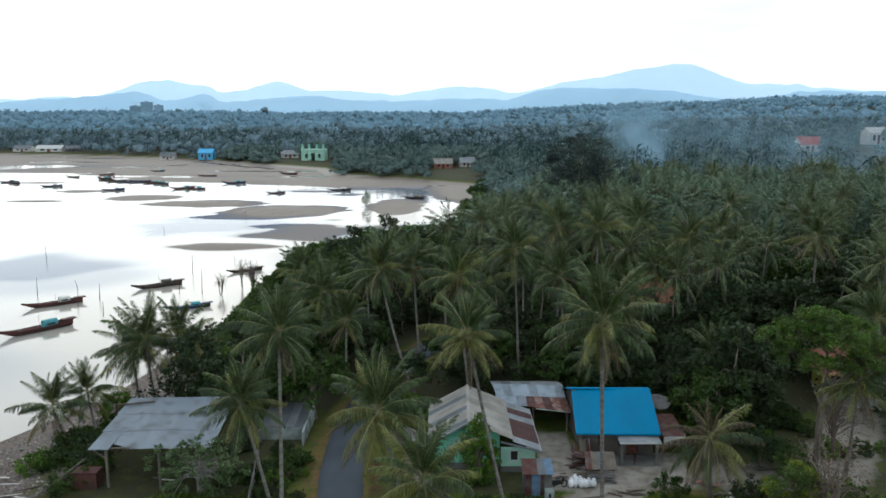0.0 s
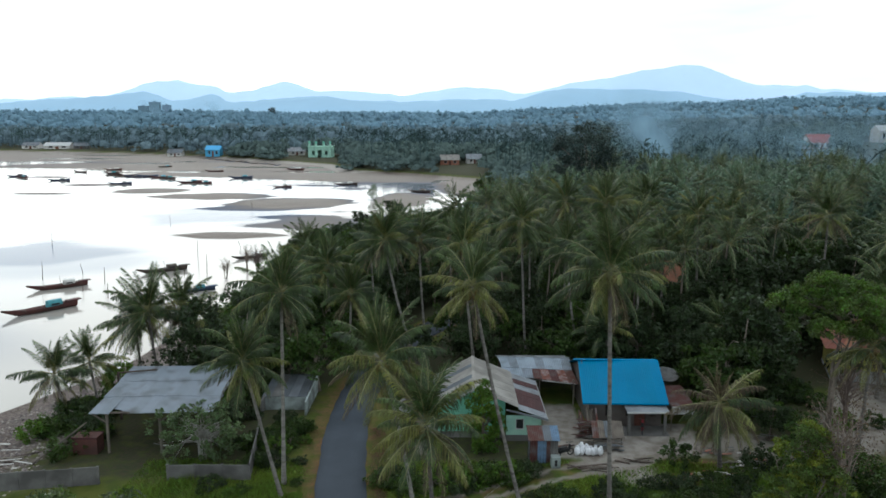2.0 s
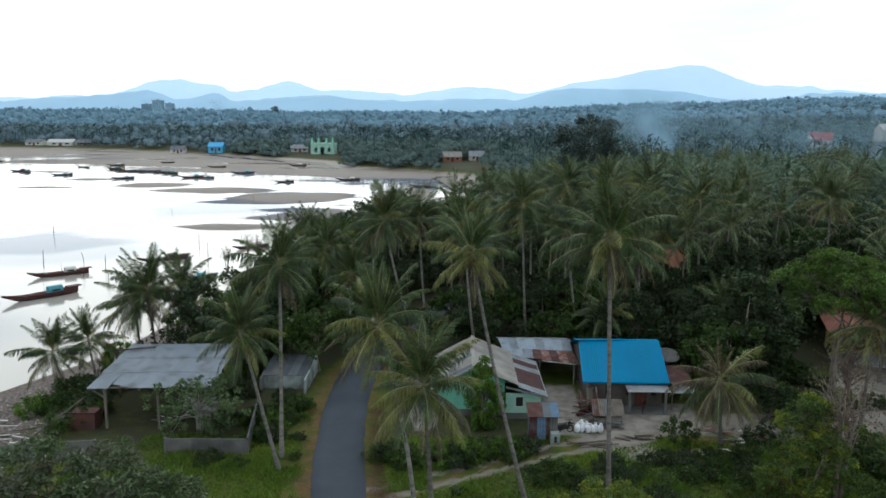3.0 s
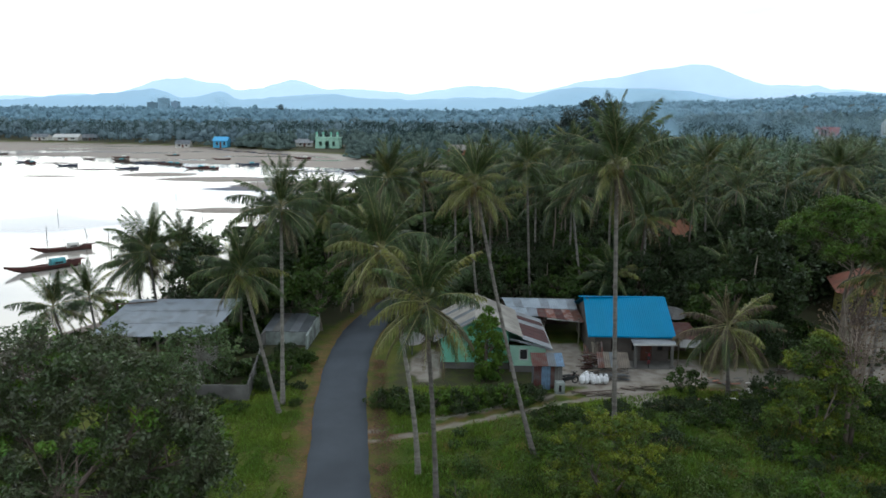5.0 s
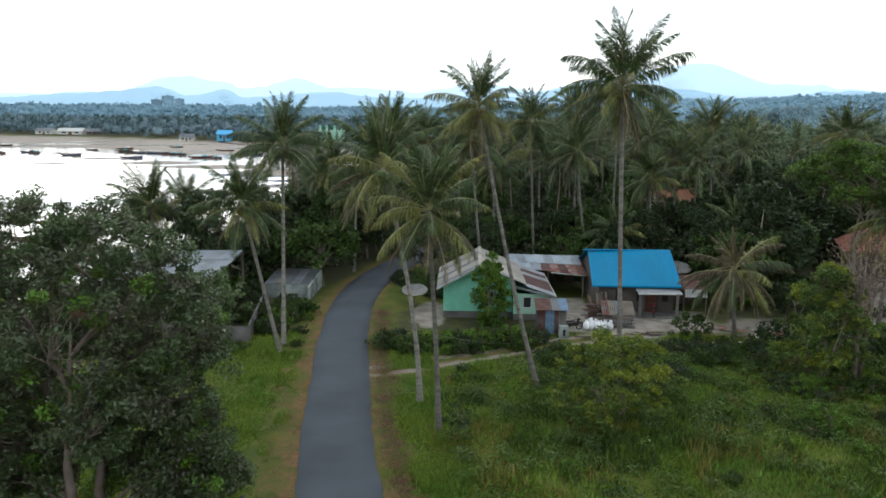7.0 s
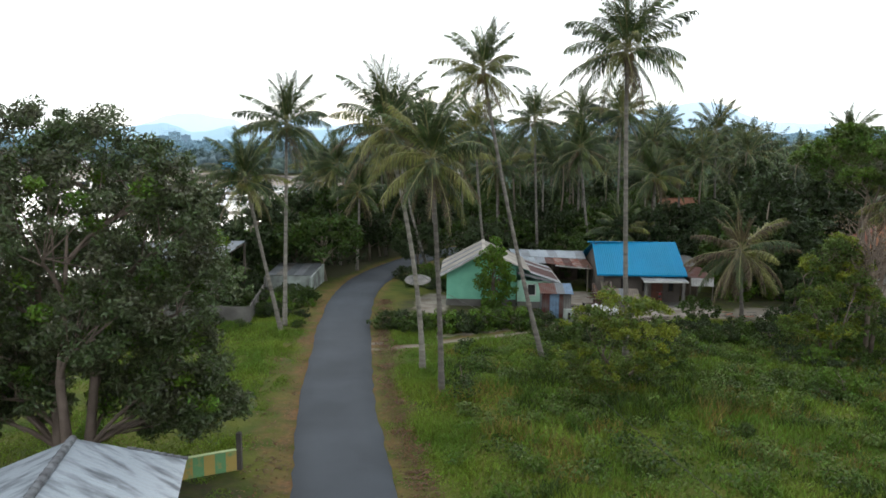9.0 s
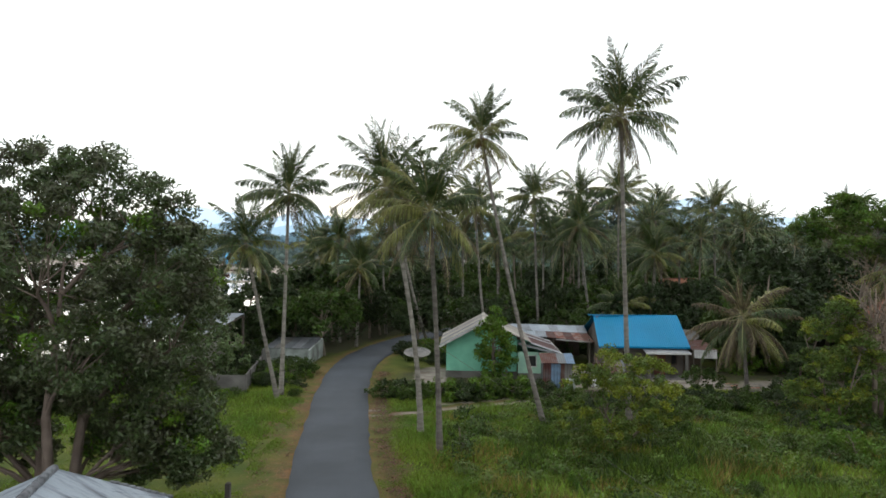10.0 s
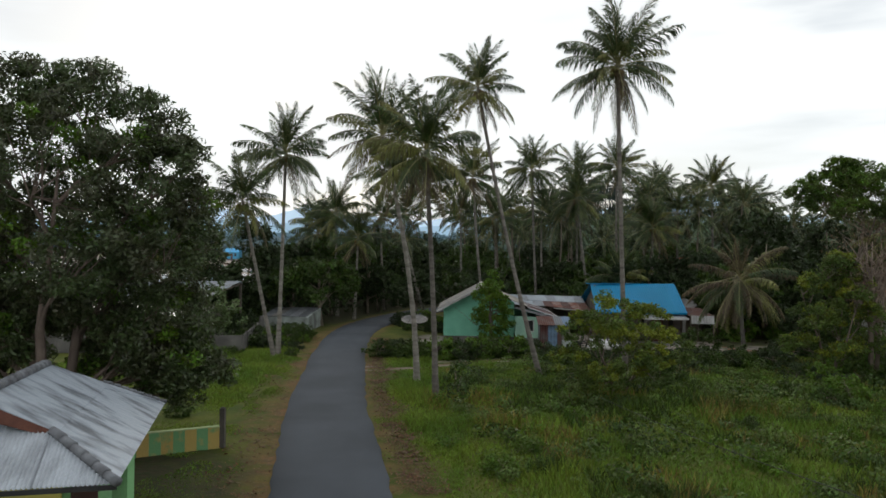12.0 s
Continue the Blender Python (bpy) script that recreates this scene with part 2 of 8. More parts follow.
def ground_material():
    """Grass, bare soil, sand, yard and mud, laid out by the sheet's own weights and broken up by noise."""
    m = bpy.data.materials.new("ground")
    m.use_nodes = True
    n, l = m.node_tree.nodes, m.node_tree.links
    bs = n["Principled BSDF"]
    geo = n.new("ShaderNodeNewGeometry")

    def noise_tex(scale, detail=5.0):
        t = n.new("ShaderNodeTexNoise")
        t.inputs["Scale"].default_value, t.inputs["Detail"].default_value = scale, detail
        l.new(geo.outputs["Position"], t.inputs["Vector"])
        return t.outputs["Fac"]

    def ramp(fac, a, b, lo=0.35, hi=0.65):
        r = n.new("ShaderNodeValToRGB")
        r.color_ramp.elements[0].position, r.color_ramp.elements[0].color = lo, (*a, 1)
        r.color_ramp.elements[1].position, r.color_ramp.elements[1].color = hi, (*b, 1)
        l.new(fac, r.inputs["Fac"])
        return r.outputs["Color"]

    fine, mid, big, broken = noise_tex(4.0), noise_tex(0.5), noise_tex(0.06, 3.0), noise_tex(0.9, 9.0)
    colour = ramp(mid, (0.04, 0.062, 0.011), (0.082, 0.09, 0.018))
    dry = n.new("ShaderNodeMix")
    dry.data_type = "RGBA"
    l.new(ramp(big, (0, 0, 0), (0.5, 0.5, 0.5), 0.5, 0.75), dry.inputs["Factor"])
    l.new(colour, dry.inputs["A"])
    dry.inputs["B"].default_value = (0.105, 0.086, 0.028, 1)
    colour = dry.outputs["Result"]
    for key, a, b in (("dirt", (0.165, 0.092, 0.044), (0.10, 0.068, 0.036)), ("floor", (0.055, 0.045, 0.028), (0.035, 0.045, 0.02)), ("sand", (0.15, 0.117, 0.092), (0.105, 0.083, 0.067)),
                      ("mud", (0.085, 0.066, 0.058), (0.18, 0.148, 0.13)), ("yard", (0.27, 0.245, 0.215), (0.15, 0.126, 0.104))):
        at = n.new("ShaderNodeAttribute")
        at.attribute_name = key
        edge, mixer = n.new("ShaderNodeMath"), n.new("ShaderNodeMix")
        edge.operation = "MULTIPLY_ADD"
        l.new(at.outputs["Fac"], edge.inputs[0])
        edge.inputs[1].default_value = 2.0
        sub = n.new("ShaderNodeMath")
        sub.operation = "MULTIPLY_ADD"
        l.new(broken, sub.inputs[0])
        sub.inputs[1].default_value, sub.inputs[2].default_value = 2.6, -2.0
        l.new(sub.outputs["Value"], edge.inputs[2])
        edge.use_clamp = True
        mixer.data_type = "RGBA"
        l.new(edge.outputs["Value"], mixer.inputs["Factor"])
        l.new(colour, mixer.inputs["A"])
        l.new(ramp(broken if key == "yard" else fine, a, b), mixer.inputs["B"])
        colour = mixer.outputs["Result"]
        if key in ("sand",):
            rough = n.new("ShaderNodeMapRange")
            l.new(edge.outputs["Value"], rough.inputs["Value"])
            rough.inputs["To Min"].default_value, rough.inputs["To Max"].default_value = 0.95, 0.65
            l.new(rough.outputs["Result"], bs.inputs["Roughness"])
            wet = n.new("ShaderNodeMapRange")
            l.new(edge.outputs["Value"], wet.inputs["Value"])
            wet.inputs["To Min"].default_value, wet.inputs["To Max"].default_value = 0.1, 0.3
            l.new(wet.outputs["Result"], bs.inputs["Specular IOR Level"])
    l.new(colour, bs.inputs["Base Color"])
    bp = n.new("ShaderNodeBump")
    bp.inputs["Strength"].default_value, bp.inputs["Distance"].default_value = 0.5, 0.08
    l.new(fine, bp.inputs["Height"])
    l.new(bp.outputs["Normal"], bs.inputs["Normal"])
    return m


def water_material():
    m = bpy.data.materials.new("shallow_water")
    m.use_nodes = True
    n, l = m.node_tree.nodes, m.node_tree.links
    bs, geo, tex, at, ramp, gloss, bp, mp = (n["Principled BSDF"], n.new("ShaderNodeNewGeometry"), n.new("ShaderNodeTexNoise"), n.new("ShaderNodeAttribute"), n.new("ShaderNodeValToRGB"),
                                             n.new("ShaderNodeMapRange"), n.new("ShaderNodeBump"), n.new("ShaderNodeMapping"))
    at.attribute_name = "blue_sheen"
    mp.inputs["Scale"].default_value = (0.25, 0.8, 1)
    l.new(geo.outputs["Position"], mp.inputs["Vector"])
    l.new(mp.outputs["Vector"], tex.inputs["Vector"])
    tex.inputs["Scale"].default_value, tex.inputs["Detail"].default_value = 1.0, 3.0
    # The blue-grey end paints reflected sky into the water's base colour.
    ramp.color_ramp.elements[0].position, ramp.color_ramp.elements[0].color = 0.0, (0.31, 0.285, 0.25, 1)
    ramp.color_ramp.elements[1].position, ramp.color_ramp.elements[1].color = 1.0, (0.1, 0.13, 0.19, 1)
    l.new(at.outputs["Fac"], ramp.inputs["Fac"])
    silt, dull, tint = n.new("ShaderNodeAttribute"), n.new("ShaderNodeMath"), n.new("ShaderNodeMix")
    silt.attribute_name, dull.operation, tint.data_type = "silt", "MULTIPLY_ADD", "RGBA"
    tint.inputs["B"].default_value = (0.225, 0.195, 0.172, 1)
    l.new(silt.outputs["Fac"], tint.inputs["Factor"])
    l.new(ramp.outputs["Color"], tint.inputs["A"])
    l.new(tint.outputs["Result"], bs.inputs["Base Color"])
    gloss.inputs["To Min"].default_value, gloss.inputs["To Max"].default_value = 0.42, 0.05
    l.new(at.outputs["Fac"], gloss.inputs["Value"])
    dull.inputs[1].default_value, dull.use_clamp = -0.42, True
    l.new(silt.outputs["Fac"], dull.inputs[0])
    l.new(gloss.outputs["Result"], dull.inputs[2])
    l.new(dull.outputs["Value"], bs.inputs["Specular IOR Level"])
    bp.inputs["Strength"].default_value, bp.inputs["Distance"].default_value = 0.08, 0.05
    l.new(tex.outputs["Fac"], bp.inputs["Height"])
    l.new(bp.outputs["Normal"], bs.inputs["Normal"])
    bs.inputs["Roughness"].default_value, bs.inputs["IOR"].default_value = 0.09, 1.4
    return m


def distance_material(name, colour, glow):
    """Far hills whose blue haze is put into their base colour and glow."""
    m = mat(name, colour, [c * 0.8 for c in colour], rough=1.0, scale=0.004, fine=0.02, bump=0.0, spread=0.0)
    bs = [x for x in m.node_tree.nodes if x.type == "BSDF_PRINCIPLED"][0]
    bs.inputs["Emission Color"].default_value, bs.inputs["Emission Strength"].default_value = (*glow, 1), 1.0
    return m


# ---- building helpers ----
class Geo:
    """A mesh in the making: lists of corners and faces."""

    def __init__(self):
        self.v, self.f, self.ribs = [], [], []

    def add(self, verts, faces):
        k = len(self.v)
        self.v += [tuple(p) for p in verts]
        self.f += [tuple(i + k for i in face) for face in faces]
        return self

    def box(self, x0, x1, y0, y1, z0, z1, m=None):
        vs = [Vector((x, y, z)) for z in (z0, z1) for y in (y0, y1) for x in (x0, x1)]
        if m:
            vs = [m @ p for p in vs]
        return self.add(vs, [(0, 2, 3, 1), (4, 5, 7, 6), (0, 1, 5, 4), (2, 6, 7, 3), (0, 4, 6, 2), (1, 3, 7, 5)])

    def beam(self, a, b, w, h=None):
        """A squared bar from a to b."""
        a, b = Vector(a), Vector(b)
        d = b - a
        q = d.to_track_quat("Z", "Y").to_matrix().to_4x4()
        h = h or w
        return self.box(-w / 2, w / 2, -h / 2, h / 2, 0, d.length, Matrix.Translation(a) @ q)

    def tube(self, pts, radii, n=7, caps=True):
        pts = [Vector(p) for p in pts]
        k = len(self.v)
        for i, p in enumerate(pts):
            d = (pts[min(i + 1, len(pts) - 1)] - pts[max(i - 1, 0)]).normalized()
            q = d.to_track_quat("Z", "Y")
            for j in range(n):
                a = 2 * math.pi * j / n
                self.v.append(tuple(p + q @ Vector((math.cos(a) * radii[i], math.sin(a) * radii[i], 0))))
        for i in range(len(pts) - 1):
            for j in range(n):
                a, b = k + i * n + j, k + i * n + (j + 1) % n
                self.f.append((a, b, b + n, a + n))
        if caps:
            self.f.append(tuple(range(k + n - 1, k - 1, -1)))
            self.f.append(tuple(range(k + (len(pts) - 1) * n, k + len(pts) * n)))
        return self

    def slab(self, corners, t):
        """A sheet through corners (anticlockwise from above), t thick downwards."""
        c = [Vector(p) for p in corners]
        n = len(c)
        low = [p - Vector((0, 0, t)) for p in c]
        return self.add(c + low, [tuple(range(n)), tuple(range(2 * n - 1, n - 1, -1))] + [(i, i + n, (i + 1) % n + n, (i + 1) % n) for i in range(n)])

    def corrugated(self, p00, p10, p01, p11, waves, t=0.03, amp=0.02):
        """A ribbed sheet: p00-p10 is the eave, p01-p11 the ridge; ribs run from eave to ridge."""
        p00, p10, p01, p11 = map(Vector, (p00, p10, p01, p11))
        up = (p10 - p00).cross(p01 - p00).normalized()
        n, k = waves * 4, len(self.v)
        for i in range(n + 1):
            s, off = i / n, up * (amp * math.sin(i * math.pi / 2))
            for a, b in ((p00, p10), (p01, p11)):
                p = a.lerp(b, s) + off
                self.v += [tuple(p), tuple(p - up * t)]
        for i in range(n):
            a = k + 4 * i
            self.f += [(a, a + 4, a + 6, a + 2), (a + 1, a + 3, a + 7, a + 5), (a, a + 1, a + 5, a + 4), (a + 2, a + 6, a + 7, a + 3)]
        e = k + 4 * n
        self.f += [(k, k + 2, k + 3, k + 1), (e, e + 1, e + 3, e + 2)]
        return self

    def ball(self, c, r, squash=(1, 1, 1), seg=8, rings=5):
        k = len(self.v)
        c = Vector(c)
        self.v.append(tuple(c + Vector((0, 0, r * squash[2]))))
        for i in range(1, rings):
            a = math.pi * i / rings
            for j in range(seg):
                b = 2 * math.pi * j / seg
                self.v.append(tuple(c + Vector((r * squash[0] * math.sin(a) * math.cos(b), r * squash[1] * math.sin(a) * math.sin(b), r * squash[2] * math.cos(a)))))
        self.v.append(tuple(c - Vector((0, 0, r * squash[2]))))
        last = len(self.v) - 1
        for j in range(seg):
            j2 = (j + 1) % seg
            self.f.append((k, k + 1 + j, k + 1 + j2))
            for i in range(rings - 2):
                a = k + 1 + i * seg
                self.f.append((a + j, a + seg + j, a + seg + j2, a + j2))
            a = k + 1 + (rings - 2) * seg
            self.f.append((last, a + j2, a + j))
        return self

    def mesh(self, name, material, smooth=False):
        me = bpy.data.meshes.new(name)
        me.from_pydata(self.v, [], self.f)
        me.materials.append(material)
        if smooth:
            me.shade_smooth()
        me.update()
        return me


def array_mesh(name, verts, faces, material):
    """A mesh from numpy arrays whose faces all have as many corners."""
    me = bpy.data.meshes.new(name)
    verts, faces = np.asarray(verts, np.float32), np.asarray(faces, np.int32)
    me.vertices.add(len(verts))
    me.vertices.foreach_set("co", verts.ravel())
    me.loops.add(faces.size)
    me.loops.foreach_set("vertex_index", faces.ravel())
    me.polygons.add(len(faces))
    me.polygons.foreach_set("loop_start", np.arange(0, faces.size, faces.shape[1], dtype=np.int32))
    me.materials.append(material)
    me.update(calc_edges=True)
    me.validate()
    return me


def thing(name, at, label, category, group="", kind=""):
    ob = new(name)
    ob.empty_display_size = 0.3
    ob.matrix_basis = at if isinstance(at, Matrix) else Matrix.Translation(at)
    return tagged(ob, label, category, group, kind)


def part(name, geo, material, parent, label="", m=None, smooth=False):
    me = geo if isinstance(geo, bpy.types.Mesh) else geo.mesh(name, material, smooth)
    ob = new(name, me)
    ob.parent = parent
    if m:
        ob.matrix_basis = m
    return tagged(ob, label)


def single(name, geo, material, label, category, m=None, group="", kind="", smooth=False):
    ob = new(name, geo if isinstance(geo, bpy.types.Mesh) else geo.mesh(name, material, smooth))
    if m:
        ob.matrix_basis = m
    return tagged(ob, label, category, group, kind)


def lattice(x, y, seed):
    h = np.sin(x * 127.1 + y * 311.7 + seed * 74.7) * 43758.5453
    return h - np.floor(h)


def vnoise(x, y, seed=0):
    """Smooth value noise in 0..1."""
    x, y = np.asarray(x, float), np.asarray(y, float)
    xi, yi = np.floor(x), np.floor(y)
    u, v = x - xi, y - yi
    u, v = u * u * (3 - 2 * u), v * v * (3 - 2 * v)
    a, b = lattice(xi, yi, seed), lattice(xi + 1, yi, seed)
    c, d = lattice(xi, yi + 1, seed), lattice(xi + 1, yi + 1, seed)
    return (a * (1 - u) + b * u) * (1 - v) + (c * (1 - u) + d * u) * v


def smooth(a, b, x):
    s = np.clip((np.asarray(x, float) - a) / (b - a), 0, 1)
    return s * s * (3 - 2 * s)


# ---- the lie of the land ----
WATER_Z = -2.45
SHORE = [(-46, -120), (-43, 40), (-44, 66), (-37, 82), (-33.5, 112), (-35, 140), (-33, 158), (-25, 172), (-13, 180), (-1, 187), (4, 210), (7, 245), (10, 290), (14, 330), (12, 362),
         (-26, 404), (-65, 430), (-85, 489), (-153, 557), (-216, 616), (-337, 688), (-439, 724), (-900, 850), (-2600, 900), (-2600, -120)]
ROAD = [(2.5, -60), (1.6, -20), (0.4, 0), (-1.2, 12), (-2.95, 21.2), (-4.0, 26.4), (-5.7, 35), (-7.1, 45), (-7.9, 50), (-8.8, 60), (-8.6, 70), (-6.6, 80), (-3.2, 90), (1.5, 98), (9, 106), (20, 112), (40, 118), (70, 126)]
TRACK = [(-5.6, 45.0), (-3.8, 45.5), (1.7, 48.4), (8.3, 51.9), (13.6, 53.7), (17, 55.5)]


def line_distance(x, y, line):
    best = np.full(np.shape(x), 1e9)
    for (x0, y0), (x1, y1) in zip(line[:-1], line[1:]):
        dx, dy = x1 - x0, y1 - y0
        s = np.clip(((x - x0) * dx + (y - y0) * dy) / (dx * dx + dy * dy), 0, 1)
        best = np.minimum(best, np.hypot(x - x0 - s * dx, y - y0 - s * dy))
    return best


def inland(x, y):
    """Metres from the shore line, positive on land."""
    x, y = np.asarray(x, float), np.asarray(y, float)
    inside = np.zeros(x.shape, bool)
    for (x0, y0), (x1, y1) in zip(SHORE, SHORE[1:] + SHORE[:1]):
        cross = (y0 > y) != (y1 > y)
        with np.errstate(divide="ignore", invalid="ignore"):
            inside ^= cross & (x < (x1 - x0) * (y - y0) / (y1 - y0 + 1e-12) + x0)
    return np.where(inside, -1, 1) * line_distance(x, y, SHORE + SHORE[:1])


# sand banks: middle, half width, half depth
BANKS = [(-128, 309, 11, 7), (-98, 286, 15, 6), (-58, 262, 13, 8), (-57, 186, 10, 3), (-96, 406, 60, 16), (-17, 273, 6.5, 13), (-167, 295, 9, 2.5), (-167, 338, 9, 3),
         (-35, 388, 36, 20), (-150, 450, 60, 12), (-230, 470, 50, 10), (-300, 560, 90, 12), (-130, 500, 60, 14), (-215, 385, 10, 4), (-330, 610, 120, 14), (10, 340, 9, 22)]


def ground_z(x, y):
    x, y = np.asarray(x, float), np.asarray(y, float)
    d = inland(x, y)
    land = np.interp(d, [-30, -6, 0, 5, 12, 22], [-3.1, -2.7, -2.3, -1.5, -0.35, 0.0])
    land = land + (vnoise(x / 9, y / 9, 3) - 0.5) * 0.25 * smooth(14, 30, d)
    rise = 42 * smooth(700, 2600, y) * (0.7 + 0.6 * vnoise(x / 500, y / 500, 5)) + np.clip(x - 60, 0, 280) * 0.05 * smooth(250, 620, y)
    rise = rise + (14 * smooth(300, 900, x) + 26 * smooth(650, 1300, x)) * smooth(900, 1700, y)
    z = land + rise * smooth(0, 60, d)
    bank = np.full(x.shape, -9.0)
    for bx, by, hx, hy in BANKS:
        q = np.hypot((x - bx) / hx, (y - by) / (hy * np.where(by > 370, 0.9, 1.3))) + (vnoise(x / 7, y / 3, 9) - 0.5) * 0.5
        bank = np.maximum(bank, -2.1 - 0.35 * np.clip(q - 0.4, 0, 3))
    flats = -2.70 + 0.37 * smooth(330, 470, y) * vnoise(x / 45, y / 11, 12) + 0.1 * vnoise(x / 14, y / 5, 2) - 0.5 * smooth(330, 230, y)
    z = np.where(d < 0, np.maximum(np.maximum(z, bank), np.where(y > 225, flats, -9)), z)
    return z


def gz(x, y):
    return float(ground_z(np.array([float(x)]), np.array([float(y)]))[0])


def spaced(stops):
    """Grid lines: (from, to, step at the start, step at the end) stretches."""
    out = []
    for a, b, s0, s1 in stops:
        x = a
        while x < b - 1e-6:
            out.append(x)
            x += s0 + (s1 - s0) * (x - a) / (b - a)
    return np.array(out + [stops[-1][1]])


def build_ground():
    xs = spaced([(-3200, -260, 200, 12), (-260, -50, 6, 1.6), (-50, 48, 0.7, 0.7), (48, 320, 1.0, 16), (320, 3200, 16, 200)])
    ys = spaced([(-120, 8, 15, 1.0), (8, 76, 0.7, 0.7), (76, 520, 0.9, 5), (520, 800, 5, 20), (800, 4300, 20, 160)])
    gx, gy = np.meshgrid(xs, ys)
    x, y = gx.ravel(), gy.ravel()
    z = ground_z(x, y)
    nx, ny = len(xs), len(ys)
    idx = np.arange(nx * ny).reshape(ny, nx)
    faces = np.stack([idx[:-1, :-1], idx[:-1, 1:], idx[1:, 1:], idx[1:, :-1]], -1).reshape(-1, 4)
    me = array_mesh("ground", np.stack([x, y, z], -1), faces, ground_material())
    d, road = inland(x, y), line_distance(x, y, ROAD)
    track = line_distance(x, y, TRACK)
    near = smooth(75, 60, y)
    left_side = x < np.interp(y, [p[1] for p in ROAD], [p[0] for p in ROAD])
    wheel = np.abs(np.abs(track) - 0.75)
    dirt = np.maximum(0.46 * smooth(2.4, 1.0, track), np.where(left_side, 0.72 * smooth(5.2, 1.6, road), 0.58 * smooth(3.8, 1.8, road)))
    dirt = np.maximum(dirt, 0.75 * smooth(2.2, 1.0, np.hypot(x + 4.6, y - 45.4)))
    dirt = np.maximum(dirt, 0.8 * smooth(4, 2, np.hypot((x - 20.5) / 1.6, (y - 52.3) / 0.8)))
    dirt = np.maximum(dirt, 0.55 * smooth(7, 3, np.hypot(x + 22, y - 58)))
    yard = smooth(1.1, 0.85, np.maximum(np.abs(x - 15.0) / 6.6, np.abs(y - 58.2) / 3.4)) + smooth(1.1, 0.8, np.maximum(np.abs(x - 10.3) / 1.7, np.abs(y - 60.5) / 6.0))
    yard = np.maximum(yard, 0.8 * smooth(0.6, 0.2, wheel) * (track < 2))
    yard = np.maximum(yard, 0.9 * smooth(2.4, 1.0, np.hypot((x - 14.8) / 1.2, y - 51.4)))
    yard = np.maximum(yard, 0.9 * smooth(3.4, 1.6, np.hypot((x - 13.5) / 1.3, y - 53.6)))
    yard = np.maximum(yard, 0.75 * smooth(1.15, 0.6, np.hypot((x - 25.5) / 4.5, (y - 56.5) / 4.0)))
    yard = np.maximum(yard, 0.9 * smooth(4.2, 1.8, line_distance(x, y, [(30.5, 54), (34.5, 59), (38.2, 64), (42, 70)])))
    yard = np.maximum(yard, smooth(1.1, 0.8, np.hypot((x + 1.9) / 1.6, (y - 59.5) / 4.5)))
    scrub = np.maximum(smooth(1.15, 0.8, np.maximum(np.abs(x + 24) / 12, np.abs(y - 60) / 9.5)), smooth(1.15, 0.75, np.maximum(np.abs(x - 33) / 13, np.abs(y - 56) / 12)))
    scrub = np.maximum(scrub, smooth(1.15, 0.8, np.maximum(np.abs(x - 2) / 7, np.abs(y - 56) / 5)))
    # Dark soil by the garden wall, the big tree's shade in its colour too.
    scrub = np.maximum(scrub, 1.1 * smooth(1.4, 0.5, np.hypot((x + 10.4) / 5.0, (y - 22.4) / 4.2)))
    yard = np.maximum(yard, 0.9 * (y > 420) * (y < 640) * (x > -190) * smooth(9, 5, d) * smooth(-4, -1, d))
    scrub = np.maximum(scrub, 1.2 * (y > 80) * (y < 240) * (x < 0) * smooth(26, 20, d) * smooth(3, 7, d))
    woods = smooth(66, 74, y) * smooth(6, 12, d) * smooth(2.2, 4.0, road)
    mud = smooth(16, 4, d) * (y < 95) * (x < -20)
    sand = smooth(9, 4, d) * (1 - mud) * (d < 9) * np.where((y > 95) & (y < 235) & (d > -3), 0.35, 1.0)
    for key, w in (("dirt", dirt), ("yard", yard), ("floor", np.maximum(woods, 0.8 * scrub)), ("sand", sand), ("mud", mud)):
        me.attributes.new(key, "FLOAT", "POINT").data.foreach_set("value", np.clip(w, 0, 1).astype(np.float32))
    me.polygons.foreach_set("use_smooth", np.ones(len(me.polygons), bool))
    return tagged(new("ground", me), "uneven ground of grass, bare soil, woodland floor and tidal sand", "ground", kind="structure")


build_ground()


